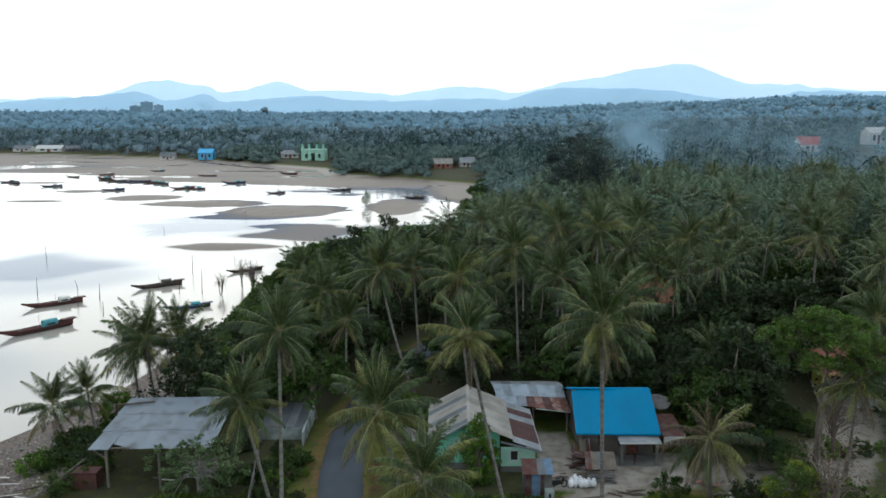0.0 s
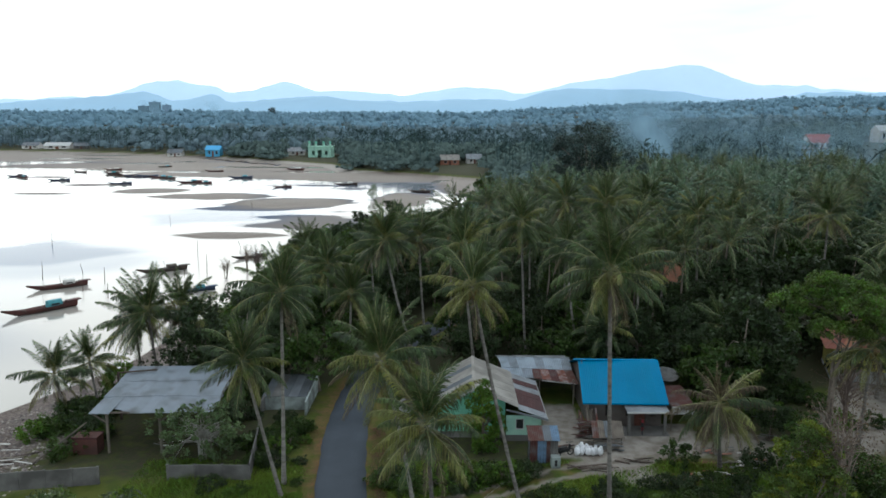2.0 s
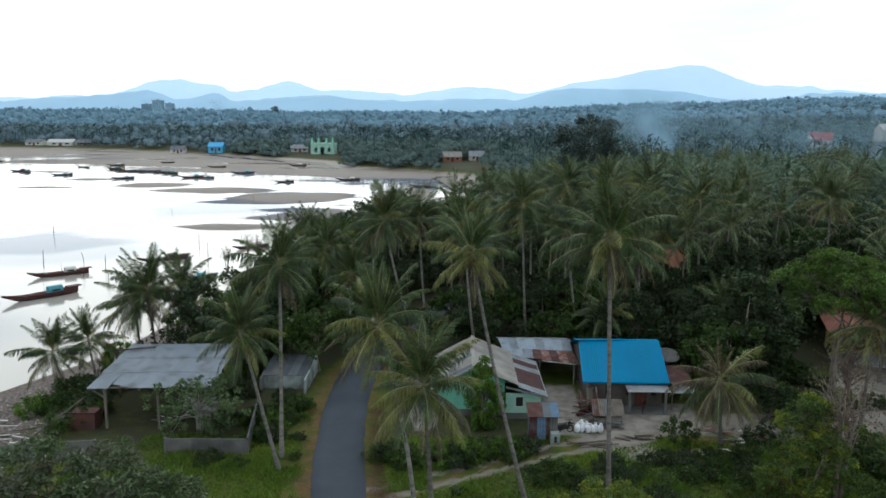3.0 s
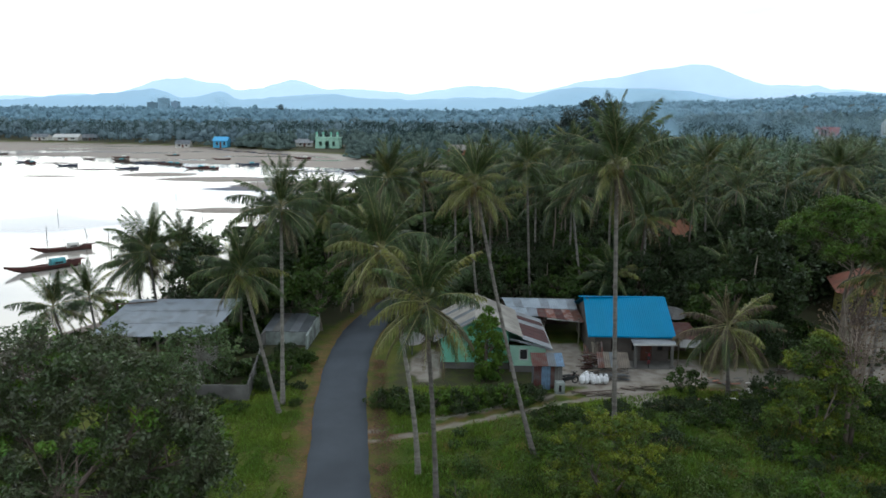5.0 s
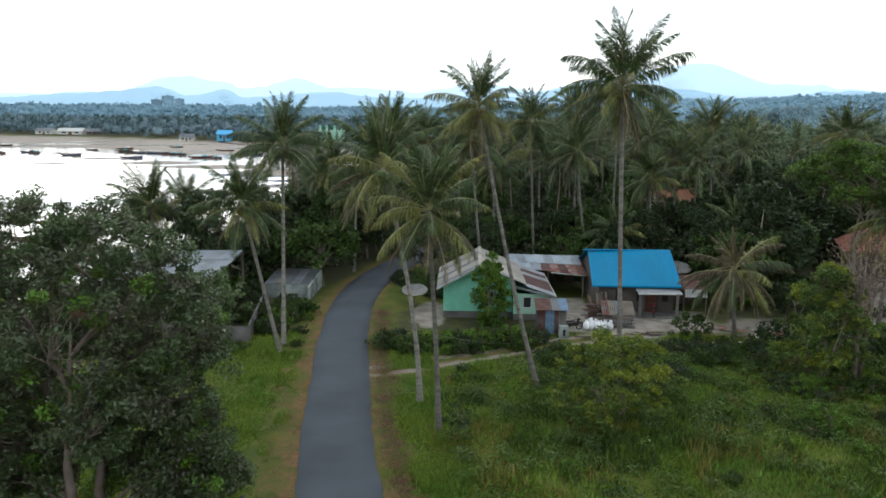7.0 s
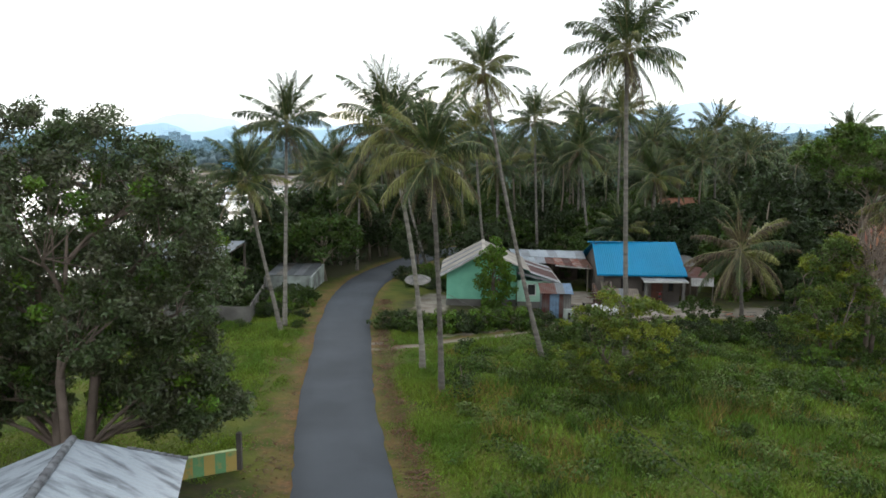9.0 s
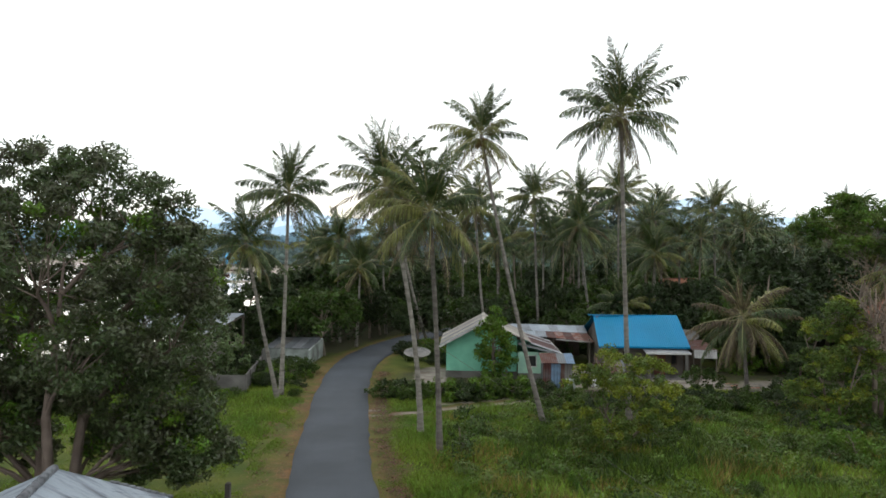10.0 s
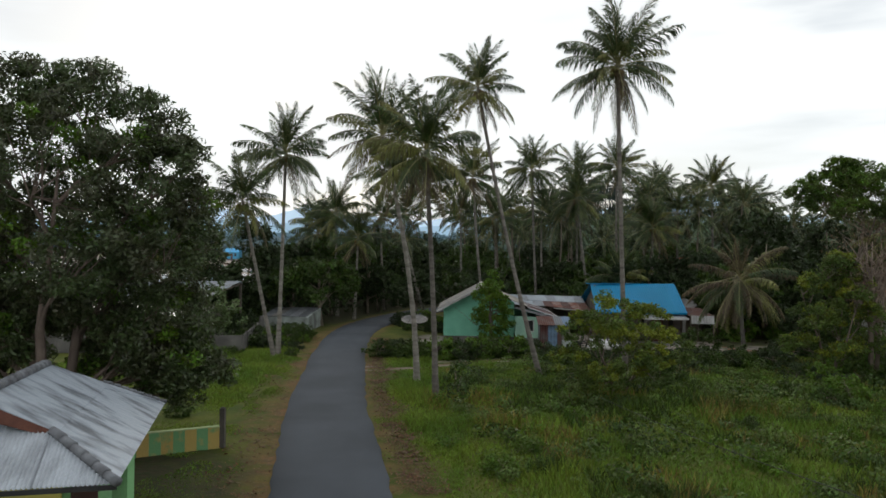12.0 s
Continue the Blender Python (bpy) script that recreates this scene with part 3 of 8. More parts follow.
def build_water():
    """The tidal water: one milky or silty sheet, with patches of reflected sky painted blue-grey."""
    xs, ys = spaced([(-3200, -300, 200, 20), (-300, 60, 4, 2.5)]), spaced([(-120, 60, 20, 6), (60, 480, 4, 3), (480, 1000, 6, 30)])
    gx, gy = np.meshgrid(xs, ys)
    x, y = gx.ravel(), gy.ravel()
    idx = np.arange(len(x)).reshape(len(ys), len(xs))
    faces = np.stack([idx[:-1, :-1], idx[:-1, 1:], idx[1:, 1:], idx[1:, :-1]], -1).reshape(-1, 4)
    me = array_mesh("water", np.stack([x, y, np.full(x.shape, WATER_Z)], -1), faces, water_material())
    # Weight of the painted sky reflections: scattered patches and four placed ones.
    clear = 0.7 * smooth(0.55, 0.8, vnoise(x / 42 + 3, y / 30, 21))
    for cx, cy, rx, ry, w in ((-72, 232, 36, 34, 1.0), (-92, 160, 24, 18, 1.0), (-140, 250, 40, 16, 0.5), (-40, 330, 70, 40, 0.8)):
        q = np.hypot((x - cx) / rx, (y - cy) / ry) + 0.5 * (vnoise(x / 12, y / 8, 8) - 0.5)
        clear = np.maximum(clear, w * smooth(1.15, 0.55, q))
    silt = 0.92 * smooth(-2.74, -2.46, ground_z(x, y)) * (y > 150)
    for cx, cy, rx, ry, w in ((-14, 236, 32, 28, 0.92), (-40, 205, 18, 28, 0.84), (-57, 187, 18, 9, 0.92), (-30, 170, 16, 20, 0.84), (-62, 246, 20, 8, 0.8)):
        q = np.hypot((x - cx) / rx, (y - cy) / ry) + 0.7 * (vnoise(x / 16, y / 7, 18) - 0.5)
        silt = np.maximum(silt, w * smooth(1.3, 0.15, q))
    me.attributes.new("silt", "FLOAT", "POINT").data.foreach_set("value", np.clip(silt, 0, 1).astype(np.float32))
    me.attributes.new("blue_sheen", "FLOAT", "POINT").data.foreach_set("value", np.clip(clear, 0, 1).astype(np.float32))
    return tagged(new("water", me), "shallow tidal water that mirrors the pale sky, with painted blue-grey reflections", "water", kind="structure")


build_water()


def smooth_line(pts, step=1.0):
    """Catmull-Rom through pts."""
    p = [Vector((*q, 0)) for q in pts]
    out = []
    for i in range(len(p) - 1):
        a, b, c, d = p[max(i - 1, 0)], p[i], p[i + 1], p[min(i + 2, len(p) - 1)]
        n = max(2, int((c - b).length / step))
        for k in range(n):
            s = k / n
            out.append(0.5 * ((2 * b) + (c - a) * s + (2 * a - 5 * b + 4 * c - d) * s ** 2 + (3 * b - a - 3 * c + d) * s ** 3))
    return out + [p[-1]]


def build_road():
    line = smooth_line(ROAD, 0.8)
    g = Geo()
    rng = random.Random(4)
    rows = []
    for i, p in enumerate(line):
        t = (line[min(i + 1, len(line) - 1)] - line[max(i - 1, 0)]).normalized()
        side = Vector((-t.y, t.x, 0))
        k = len(g.v)
        left, right = 1.82 + rng.uniform(-0.07, 0.07), -1.82 + rng.uniform(-0.07, 0.07)
        for w, h in ((left + 0.06, -0.12), (left, 0.03), (left * 0.5, 0.055), (0, 0.065), (right * 0.5, 0.055), (right, 0.03), (right - 0.06, -0.12)):
            q = p + side * w
            g.v.append((q.x, q.y, gz(p.x, p.y) + 0.09 + h))
        rows.append(k)
    for a, b in zip(rows[:-1], rows[1:]):
        g.f += [(a + j + 1, a + j, b + j, b + j + 1) for j in range(6)]
    single("road", g, asphalt, "narrow grey asphalt lane with ragged edges", "road", kind="structure", smooth=True)


build_road()


# ---- far hills ----
def hill_range(name, material, dist, profile, rough, label, depth):
    """A range of hills at a distance: profile of bearing (tangent) and height (tangent above the level of the first eye)."""
    ts = np.linspace(profile[0][0], profile[-1][0], 260)
    hs = np.interp(ts, [p[0] for p in profile], [p[1] for p in profile])
    hs = np.convolve(np.pad(hs, 1, "edge"), np.ones(3) / 3, "valid")
    hs = hs + rough * (vnoise(ts * 60, ts * 0, 1) - 0.5) + rough * 0.6 * (vnoise(ts * 170, ts * 0, 2) - 0.5)
    rows = []
    for k, s in enumerate((1.0, 0.93, 0.7, 0.35, -0.3)):
        r = dist - depth * (0, 0.12, 0.4, 0.75, 1.0)[k]
        wob = (vnoise(ts * 25 + 7 * k, ts * 0 + k, 6) - 0.5) * 0.25 * (k > 0)
        top = np.clip(hs * dist + 29.7, 8, None)
        rows.append(np.stack([ts * r, np.full(ts.shape, r), top * (s + wob * s)], -1))
    rows.insert(0, np.stack([ts * (dist + 150), np.full(ts.shape, dist + 150.0), np.full(ts.shape, -20.0)], -1))
    n, m = len(ts), len(rows)
    idx = np.arange(n * m).reshape(m, n)
    faces = np.stack([idx[1:, :-1], idx[1:, 1:], idx[:-1, 1:], idx[:-1, :-1]], -1).reshape(-1, 4)
    me = array_mesh(name, np.concatenate(rows), faces, material)
    me.polygons.foreach_set("use_smooth", np.ones(len(me.polygons), bool))
    tagged(new(name, me), label, "hills", kind="structure")


# Ridge outlines traced in the camera's first view, turned into bearings.
def view_bearings(pairs):
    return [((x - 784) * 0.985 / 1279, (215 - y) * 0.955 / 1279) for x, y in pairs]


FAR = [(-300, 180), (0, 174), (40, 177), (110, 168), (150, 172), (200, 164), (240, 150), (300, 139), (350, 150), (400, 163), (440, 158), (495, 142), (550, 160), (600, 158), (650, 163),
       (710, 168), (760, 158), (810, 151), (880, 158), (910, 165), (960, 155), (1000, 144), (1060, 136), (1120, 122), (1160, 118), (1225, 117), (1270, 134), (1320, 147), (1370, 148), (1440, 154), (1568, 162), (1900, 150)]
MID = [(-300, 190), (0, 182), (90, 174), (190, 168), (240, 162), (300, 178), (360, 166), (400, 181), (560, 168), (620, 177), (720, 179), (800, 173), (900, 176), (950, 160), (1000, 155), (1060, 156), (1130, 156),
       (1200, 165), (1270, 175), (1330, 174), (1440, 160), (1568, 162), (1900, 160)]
hill_range("far_hills", distance_material("far_hill_haze", (0.10, 0.14, 0.2), (0.58, 0.75, 0.90)), 4050, view_bearings(FAR), 0.0016, "mountain ridge with pale blue haze put into its glow", 500)
hill_range("middle_hills", distance_material("middle_hill_haze", (0.07, 0.11, 0.15), (0.33, 0.50, 0.63)), 3300, view_bearings(MID), 0.0018, "wooded hills with blue-grey haze put into their glow", 500)


# ---- coconut palms ----
def frond_geo(length, elev0, elev1, per_side, leaf, hang, seed, wide=0.055, g=None, m=None, rib=True):
    """One feather frond from the origin along +x; returns leaflets and midrib."""
    rng = random.Random(seed)
    g = g or Geo()
    steps, p, path = 10, Vector((0, 0, 0)), []
    for i in range(steps + 1):
        a = radians(elev0 + (elev1 - elev0) * (i / steps) ** 1.55)
        path.append((p.copy(), Vector((math.cos(a), 0, math.sin(a)))))
        p = p + path[-1][1] * (length / steps)

    def at(s):
        i = min(int(s * steps), steps - 1)
        f = s * steps - i
        return path[i][0].lerp(path[i + 1][0], f), path[i][1].lerp(path[i + 1][1], f).normalized()

    verts, faces = [], []
    for side in (-1, 1):
        for k in range(per_side):
            s = 0.14 + 0.855 * (k + rng.uniform(-0.3, 0.3)) / per_side
            s = min(max(s, 0.1), 0.995)
            q, t = at(s)
            sweep = radians(30 + max(0.0, elev0 - 30) * 0.32 + 34 * s + rng.uniform(-12, 12))
            d = Vector((0, side, 0)) * math.cos(sweep) + t * math.sin(sweep)
            d += Vector((rng.uniform(-0.12, 0.12), 0, rng.uniform(-0.3, 0.3) - hang * 0.5))
            d.normalize()
            ln = leaf * (math.sin(math.pi * (0.16 + 0.78 * s)) ** 0.7) * rng.uniform(0.85, 1.1)
            mid = q + d * ln * 0.5
            d2 = (d + Vector((0, 0, -hang * 1.5 - rng.uniform(0, 0.3)))).normalized()
            tip = mid + d2 * ln * 0.5
            w = t * wide * 0.5
            b = len(verts)
            verts += [q - w * 0.6, q + w * 0.6, mid + w, mid - w, tip]
            faces += [(b, b + 1, b + 2, b + 3), (b + 3, b + 2, b + 4)]
    if m:
        verts = [m @ v for v in verts]
    g.add(verts, faces)
    if rib:
        pts = [x[0] for x in path]
        if m:
            pts = [m @ v for v in pts]
        g.tube(pts, [0.05 * (1 - 0.85 * i / steps) for i in range(steps + 1)], 3, caps=False)
        g.ribs += range(len(g.f) - 3 * steps, len(g.f))
    return g


def ribbed(g, name, material):
    """The mesh of fronds with their midribs in a paler colour."""
    me = g.mesh(name, material)
    me.materials.append(frond_rib)
    for i in g.ribs:
        me.polygons[i].material_index = 1
    return me


# elevation at the root and the tip, leaflet hang, share of the crown
FROND_KINDS = [(86, 66, 0.12, 5), (72, 40, 0.3, 6), (55, 12, 0.6, 6), (34, -16, 1.0, 6), (12, -42, 1.15, 7), (-16, -68, 0.9, 9), (-46, -86, 0.6, 7)]
FRONDS, YELLOWED, DRIED = [], [], []
for i, (e0, e1, hang, _) in enumerate(FROND_KINDS):
    for made, material, k, thin in ((FRONDS, palm_green, 2, 1.0), (YELLOWED, palm_yellow, 1, 0.9), (DRIED, palm_dry, 1, 0.7)):
        made.append([ribbed(frond_geo(4.3 if i else 3.9, e0 + 5 * j, e1 - 7 * j, int(72 * thin), (0.92 if i < 3 else 1.25) * thin, hang, 10 * i + j + len(made), 0.057), "frond", material) for j in range(k)])
ORDER = [k for k, kind in enumerate(FROND_KINDS) for _ in range(kind[3])]
COCONUT = Geo().ball((0, 0, 0), 0.16, (1, 1, 1.2), 7, 5).mesh("coconut", coconut_husk, True)


def trunk_geo(base, top, r0=0.26, r1=0.15, bow=0.25, sides=9, rings=16):
    """A slender trunk with leaf-scar rings, bowed between foot and crown."""
    base, top = Vector(base), Vector(top)
    flat = Vector((top.x - base.x, top.y - base.y, 0))
    ctrl = base.lerp(top, 0.45) + flat * bow
    pts, radii = [], []
    for i in range(rings * 2 + 1):
        s = i / (rings * 2)
        p = base * (1 - s) ** 2 + ctrl * 2 * s * (1 - s) + top * s * s
        r = r1 + (r0 - r1) * (1 - s) ** 5 + 0.02 * (1 - s)
        pts.append(p)
        radii.append(r * (1.06 if i % 2 else 0.97))
    return Geo().tube(pts, radii, sides)


def palm(base, crown, size=1.0, seed=0, fronds=26, old=0.35, nuts=6, label="", bow=0.2, tilt=0.0, droop=1.0):
    rng = random.Random(seed)
    base = Vector((base[0], base[1], gz(*base[:2]) - 0.05))
    crown = Vector(crown)
    root = thing("coconut_palm", base, label or "tall coconut palm with a grey ringed trunk and feathery green fronds", "palm tree", "coconut palms")
    top = crown - base
    part("trunk", trunk_geo((0, 0, 0), top, 0.2 * size ** 0.5, 0.115 * size ** 0.5, bow), palm_bark, root, smooth=True)
    lean = Matrix.Rotation(tilt, 4, "Y")
    fronds = int(fronds * 1.55)
    for i in range(fronds):
        s = i / (fronds - 1)
        k = ORDER[int(s ** (1 / droop) * (len(ORDER) - 0.01))]
        az = i * 2.39996 + rng.uniform(-0.3, 0.3)
        me = rng.choice(FRONDS[k])
        if k >= 2 and rng.random() < old * (0.35 + 0.15 * k):
            me = YELLOWED[k][0]
        if droop > 1:
            k = rng.choice((0, 1, 1)) if i < 8 else rng.choice((3, 4, 5, 5, 6, 6, 6))
            u = rng.random()
            me = (YELLOWED if u < 0.12 else DRIED if u < 0.85 else FRONDS)[k][0]
        elif k >= 5 and rng.random() < (0.6 if k == 6 else 0.16):
            me = DRIED[k][0]
        sc = size * rng.uniform(0.8, 1.08) * (0.72 if droop > 1 and i < 8 else 1.0)
        m = Matrix.Translation(top + Vector((0, 0, 0.25 - 0.5 * s))) @ lean @ Matrix.Rotation(az, 4, "Z") @ Matrix.Rotation(rng.uniform(-0.17, 0.17) * (1.6 if droop > 1 else 1.0), 4, "Y") @ Matrix.Rotation(rng.uniform(-0.4, 0.4), 4, "X") @ Matrix.Scale(sc, 4)
        part("frond", me, None, root, m=m)
    for i in range(nuts):
        a = rng.uniform(0, 6.3)
        part("coconut", COCONUT, None, root, m=Matrix.Translation(top + Vector((0.3 * math.cos(a), 0.3 * math.sin(a), -0.35 - rng.uniform(0, 0.35)))) @ Matrix.Scale(size ** 0.5, 4))
    return root


PALMS = [  # foot, crown, size, fronds, share of yellow fronds, bow
    ((10.4, 42.6), (9.4, 41.2, 18.1), 0.93, 30, 0.25, 0.1),
    ((5.4, 42.4), (1.5, 42.2, 17.0), 0.7, 26, 0.7, 0.1),
    ((-12.2, 50.4), (-12.2, 51.8, 14.3), 0.92, 26, 0.1, 0.1),
    ((-11.9, 48.4), (-13.9, 47.3, 10.6), 0.8, 26, 0.4, 0.02),
    ((-1.65, 39.5), (-3.65, 38.7, 13.6), 0.88, 28, 0.6, -0.38),
    ((-0.45, 35.5), (-1.0, 33.6, 12.0), 0.82, 26, 0.55, -0.25),
    ((-3.0, 75.6), (-6.4, 71.5, 15.0), 1.0, 28, 0.2, 0.2),
    ((-2.5, 81.0), (-3.2, 77, 14.5), 0.9, 24, 0.2, 0.2),
    ((3.0, 75.0), (1.5, 69.5, 14.6), 0.95, 26, 0.25, 0.2),
    ((8.8, 79.5), (7.8, 77, 16.2), 0.95, 26, 0.15, 0.1),
    ((14.9, 80.0), (12.5, 76.2, 13.3), 0.95, 26, 0.15, 0.15),
    ((18.5, 85), (18.2, 84, 17.3), 0.95, 26, 0.2, 0.1),
    ((14.5, 88), (14.1, 87.3, 17.3), 0.9, 24, 0.15, 0.1),
    ((31, 88), (30.2, 87.5, 15.6), 1.0, 26, 0.2, 0.1),
    ((-13.2, 79.5), (-13.25, 77.8, 11.3), 0.95, 26, 0.3, 0.1),
    ((21.3, 53.2), (20.6, 52.4, 5.7), 0.95, 34, 0.3, 0.15),
    ((-31.0, 74.0), (-31.3, 73.2, 7.0), 1.2, 24, 0.1, 0.1),
    ((-33.4, 75.6), (-33.8, 75.4, 5.6), 1.0, 22, 0.1, 0.1),
    ((-29.0, 76.8), (-29.2, 76.6, 6.4), 1.1, 22, 0.1, 0.1),
    ((-26.8, 75.0), (-27.0, 75.0, 5.6), 0.85, 20, 0.2, 0.1),
    ((-36.0, 65.0), (-36.7, 64.3, 3.4), 0.9, 20, 0.2, 0.1),
    ((-33.8, 66.5), (-34.3, 66.3, 4.0), 0.85, 20, 0.2, 0.1),
    ((48.3, 92), (48, 91.5, 15.2), 1.0, 24, 0.4, 0.1),
    ((33.8, 56.5), (33.2, 55.0, 9.2), 0.95, 22, 0.3, 0.15),
    ((17.5, 75.5), (16.8, 75.0, 5.0), 0.9, 20, 0.1, 0.1),
    ((28.8, 73.0), (28.2, 72.6, 6.0), 0.9, 22, 0.1, 0.1),
    ((-9.0, 88), (-9.5, 87, 11.5), 0.85, 22, 0.2, 0.1),
    ((-17.5, 92), (-18.0, 91, 11.0), 0.9, 22, 0.2, 0.1),
    ((23.5, 92), (23.0, 91, 13.5), 0.9, 22, 0.2, 0.1),
    ((39.2, 101), (38.9, 100, 14.6), 0.9, 22, 0.3, 0.1),
    ((27.6, 100.5), (27.4, 99.8, 16.4), 0.95, 24, 0.2, 0.1),
    ((42, 68), (41.5, 67, 11), 0.95, 22, 0.2, 0.1),
    ((4.5, 83), (4.2, 82, 11.2), 0.95, 22, 0.2, 0.1),
    ((10.5, 91), (10.2, 90, 12.6), 0.95, 22, 0.2, 0.1),
    ((21.6, 80), (21.2, 79.5, 10.4), 0.95, 22, 0.2, 0.1),
    ((25.6, 85), (25.2, 84, 12.2), 1.0, 22, 0.2, 0.1),
    ((34.8, 95), (34.4, 94, 13.0), 1.0, 22, 0.2, 0.1),
    ((-7.6, 96), (-7.2, 95, 12.5), 1.0, 22, 0.2, 0.1),
    ((0.4, 93), (0.2, 92, 12.4), 1.0, 22, 0.2, 0.1),
    ((16.4, 97), (16.0, 96, 13.4), 1.0, 22, 0.2, 0.1),
    ((-16.0, 84), (-16.4, 83.5, 9.4), 0.95, 22, 0.2, 0.1),
    ((-10.8, 76), (-10.4, 75.4, 8.6), 0.9, 22, 0.2, 0.1),
]
for i, (foot, crown, size, fronds, old, bow) in enumerate(PALMS):
    short = crown[2] < 8
    palm(foot, crown, size, 100 + i, fronds, old, 0 if short else 13, "young coconut palm with a short trunk and long arching fronds" if short else "", bow, droop=1.9 if i == 15 else 1.0)


def far_crown(seed, count=24, per_side=19, wide=0.14, rib=True):
    rng = random.Random(seed)
    g = Geo()
    for i in range(count):
        e0, e1, hang, _ = FROND_KINDS[ORDER[int(i / count * (len(ORDER) - 0.01))]]
        m = Matrix.Rotation(i * 2.39996 + rng.uniform(-0.3, 0.3), 4, "Z") @ Matrix.Rotation(rng.uniform(-0.4, 0.4), 4, "X") @ Matrix.Scale(rng.uniform(0.85, 1.1), 4)
        frond_geo(4.4, e0 + rng.uniform(-8, 8), e1, per_side, 1.0, hang, seed * 50 + i, wide, g, m, rib)
    return ribbed(g, "crown", grove_palm)


FAR_CROWNS = [far_crown(s) for s in range(4)]
# Pale bluish palm green: the deep grove's haze put into the colour.
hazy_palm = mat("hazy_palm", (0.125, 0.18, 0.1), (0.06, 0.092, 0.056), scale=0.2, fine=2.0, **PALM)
LIGHT_CROWNS = [far_crown(s + 9, 20, 9, 0.3, False) for s in range(3)]
# Darker bark than the near palms': the grove's shade put into the colour.
FAR_TRUNK = Geo().tube([(0, 0, -0.02), (0.015, 0, 0.35), (0.04, 0.01, 0.7), (0.03, 0.02, 1.0)], [0.015, 0.010, 0.009, 0.008], 6).mesh("trunk", bark, True)


def far_palm(x, y, height, size, rng):
    root = thing("coconut_palm", (x, y, gz(x, y)), "coconut palm rising out of the dark grove", "palm tree", "coconut palms of the grove")
    part("trunk", FAR_TRUNK, None, root, m=Matrix.Rotation(rng.uniform(0, 6.3), 4, "Z") @ Matrix.Scale(height, 4), smooth=True)
    part("crown", FAR_CROWNS[rng.randrange(4)], None, root, m=Matrix.Translation((0, 0, height - 0.1)) @ Matrix.Rotation(rng.uniform(0, 6.3), 4, "Z") @ Matrix.Scale(size, 4))


# ---- broad-leaved trees and shrubs ----
def leaf_cloud(centres, sizes, per, leaf, rng, flat=0.75, slim=0.27, corners=4):
    """Leaves scattered round clump centres: numpy corners and faces of four (or three) corners."""
    centres, sizes = np.asarray(centres, float), np.asarray(sizes, float)
    n = len(centres) * per
    ball = rng.normal(size=(n, 3))
    ball *= (rng.random(n) ** 0.4 / np.linalg.norm(ball, axis=1))[:, None]
    c = np.repeat(centres, per, 0) + ball * np.repeat(sizes, per)[:, None] * np.array([1.0, 1.0, flat])
    d = rng.normal(size=(n, 3))
    d[:, 2] = d[:, 2] * 0.7 - 0.5
    d /= np.linalg.norm(d, axis=1)[:, None]
    up = rng.normal(size=(n, 3)) + np.array([0, 0, 0.5])
    side = np.cross(d, up)
    side /= np.linalg.norm(side, axis=1)[:, None] + 1e-9
    ln = leaf * rng.uniform(0.6, 1.25, n)[:, None]
    w = ln * slim
    up = np.cross(side, d)
    if corners == 3:
        v = np.stack([c - d * ln * 0.5 + side * w, c + d * ln * 0.5, c - d * ln * 0.5 - side * w], 1).reshape(-1, 3)
        return v, np.arange(3 * n).reshape(n, 3)
    v = np.stack([c - d * ln * 0.5, c + side * w + up * ln * 0.06, c + d * ln * 0.5, c - side * w + up * ln * 0.06], 1).reshape(-1, 3)
    f = np.arange(4 * n).reshape(n, 4)
    return v, f


def clump_centres(radii, count, rng, low=-0.55, lump=0.25):
    """Clump middles in an uneven crown, most of them near its outside."""
    out = []
    while len(out) < count:
        d = rng.normal(size=3)
        d /= np.linalg.norm(d)
        if d[2] < low:
            continue
        r = rng.uniform(0.25, 1.0) ** 0.45 * (1 + lump * (vnoise(d[0] * 2.2 + 7, d[1] * 2.2 + d[2] * 1.7, 3) - 0.5) * 2)
        out.append(d * r * np.array(radii))
    return np.array(out)


def limbs_geo(height, crown_base, radii, centres, rng, r0, count=12, stems=1):
    g = Geo()
    for s in range(stems):
        off = Vector((rng.uniform(-0.25, 0.25), rng.uniform(-0.25, 0.25), 0)) * (stems > 1)
        top = Vector((off.x * 4 + rng.uniform(-0.3, 0.3), off.y * 4 + rng.uniform(-0.3, 0.3), crown_base + radii[2] * 0.9))
        mid = off.lerp(top, 0.5) + Vector((rng.uniform(-0.3, 0.3), rng.uniform(-0.3, 0.3), 0))
        spine = [off + Vector((0, 0, -0.1)), off.lerp(mid, 0.5), mid, mid.lerp(top, 0.5), top]
        g.tube(spine, [r0 * 1.3, r0, r0 * 0.75, r0 * 0.5, r0 * 0.2], 8)
        for k in range(count // stems):
            c = Vector(centres[rng.integers(len(centres))]) + Vector((0, 0, crown_base + radii[2] * 0.35))
            a = spine[1].lerp(spine[3], rng.uniform(0.1, 1.0))
            b = a.lerp(c, 0.5) + Vector((0, 0, rng.uniform(0.1, 0.5)))
            g.tube([a, b, c], [r0 * 0.4, r0 * 0.25, r0 * 0.08], 5, caps=False)
    return g


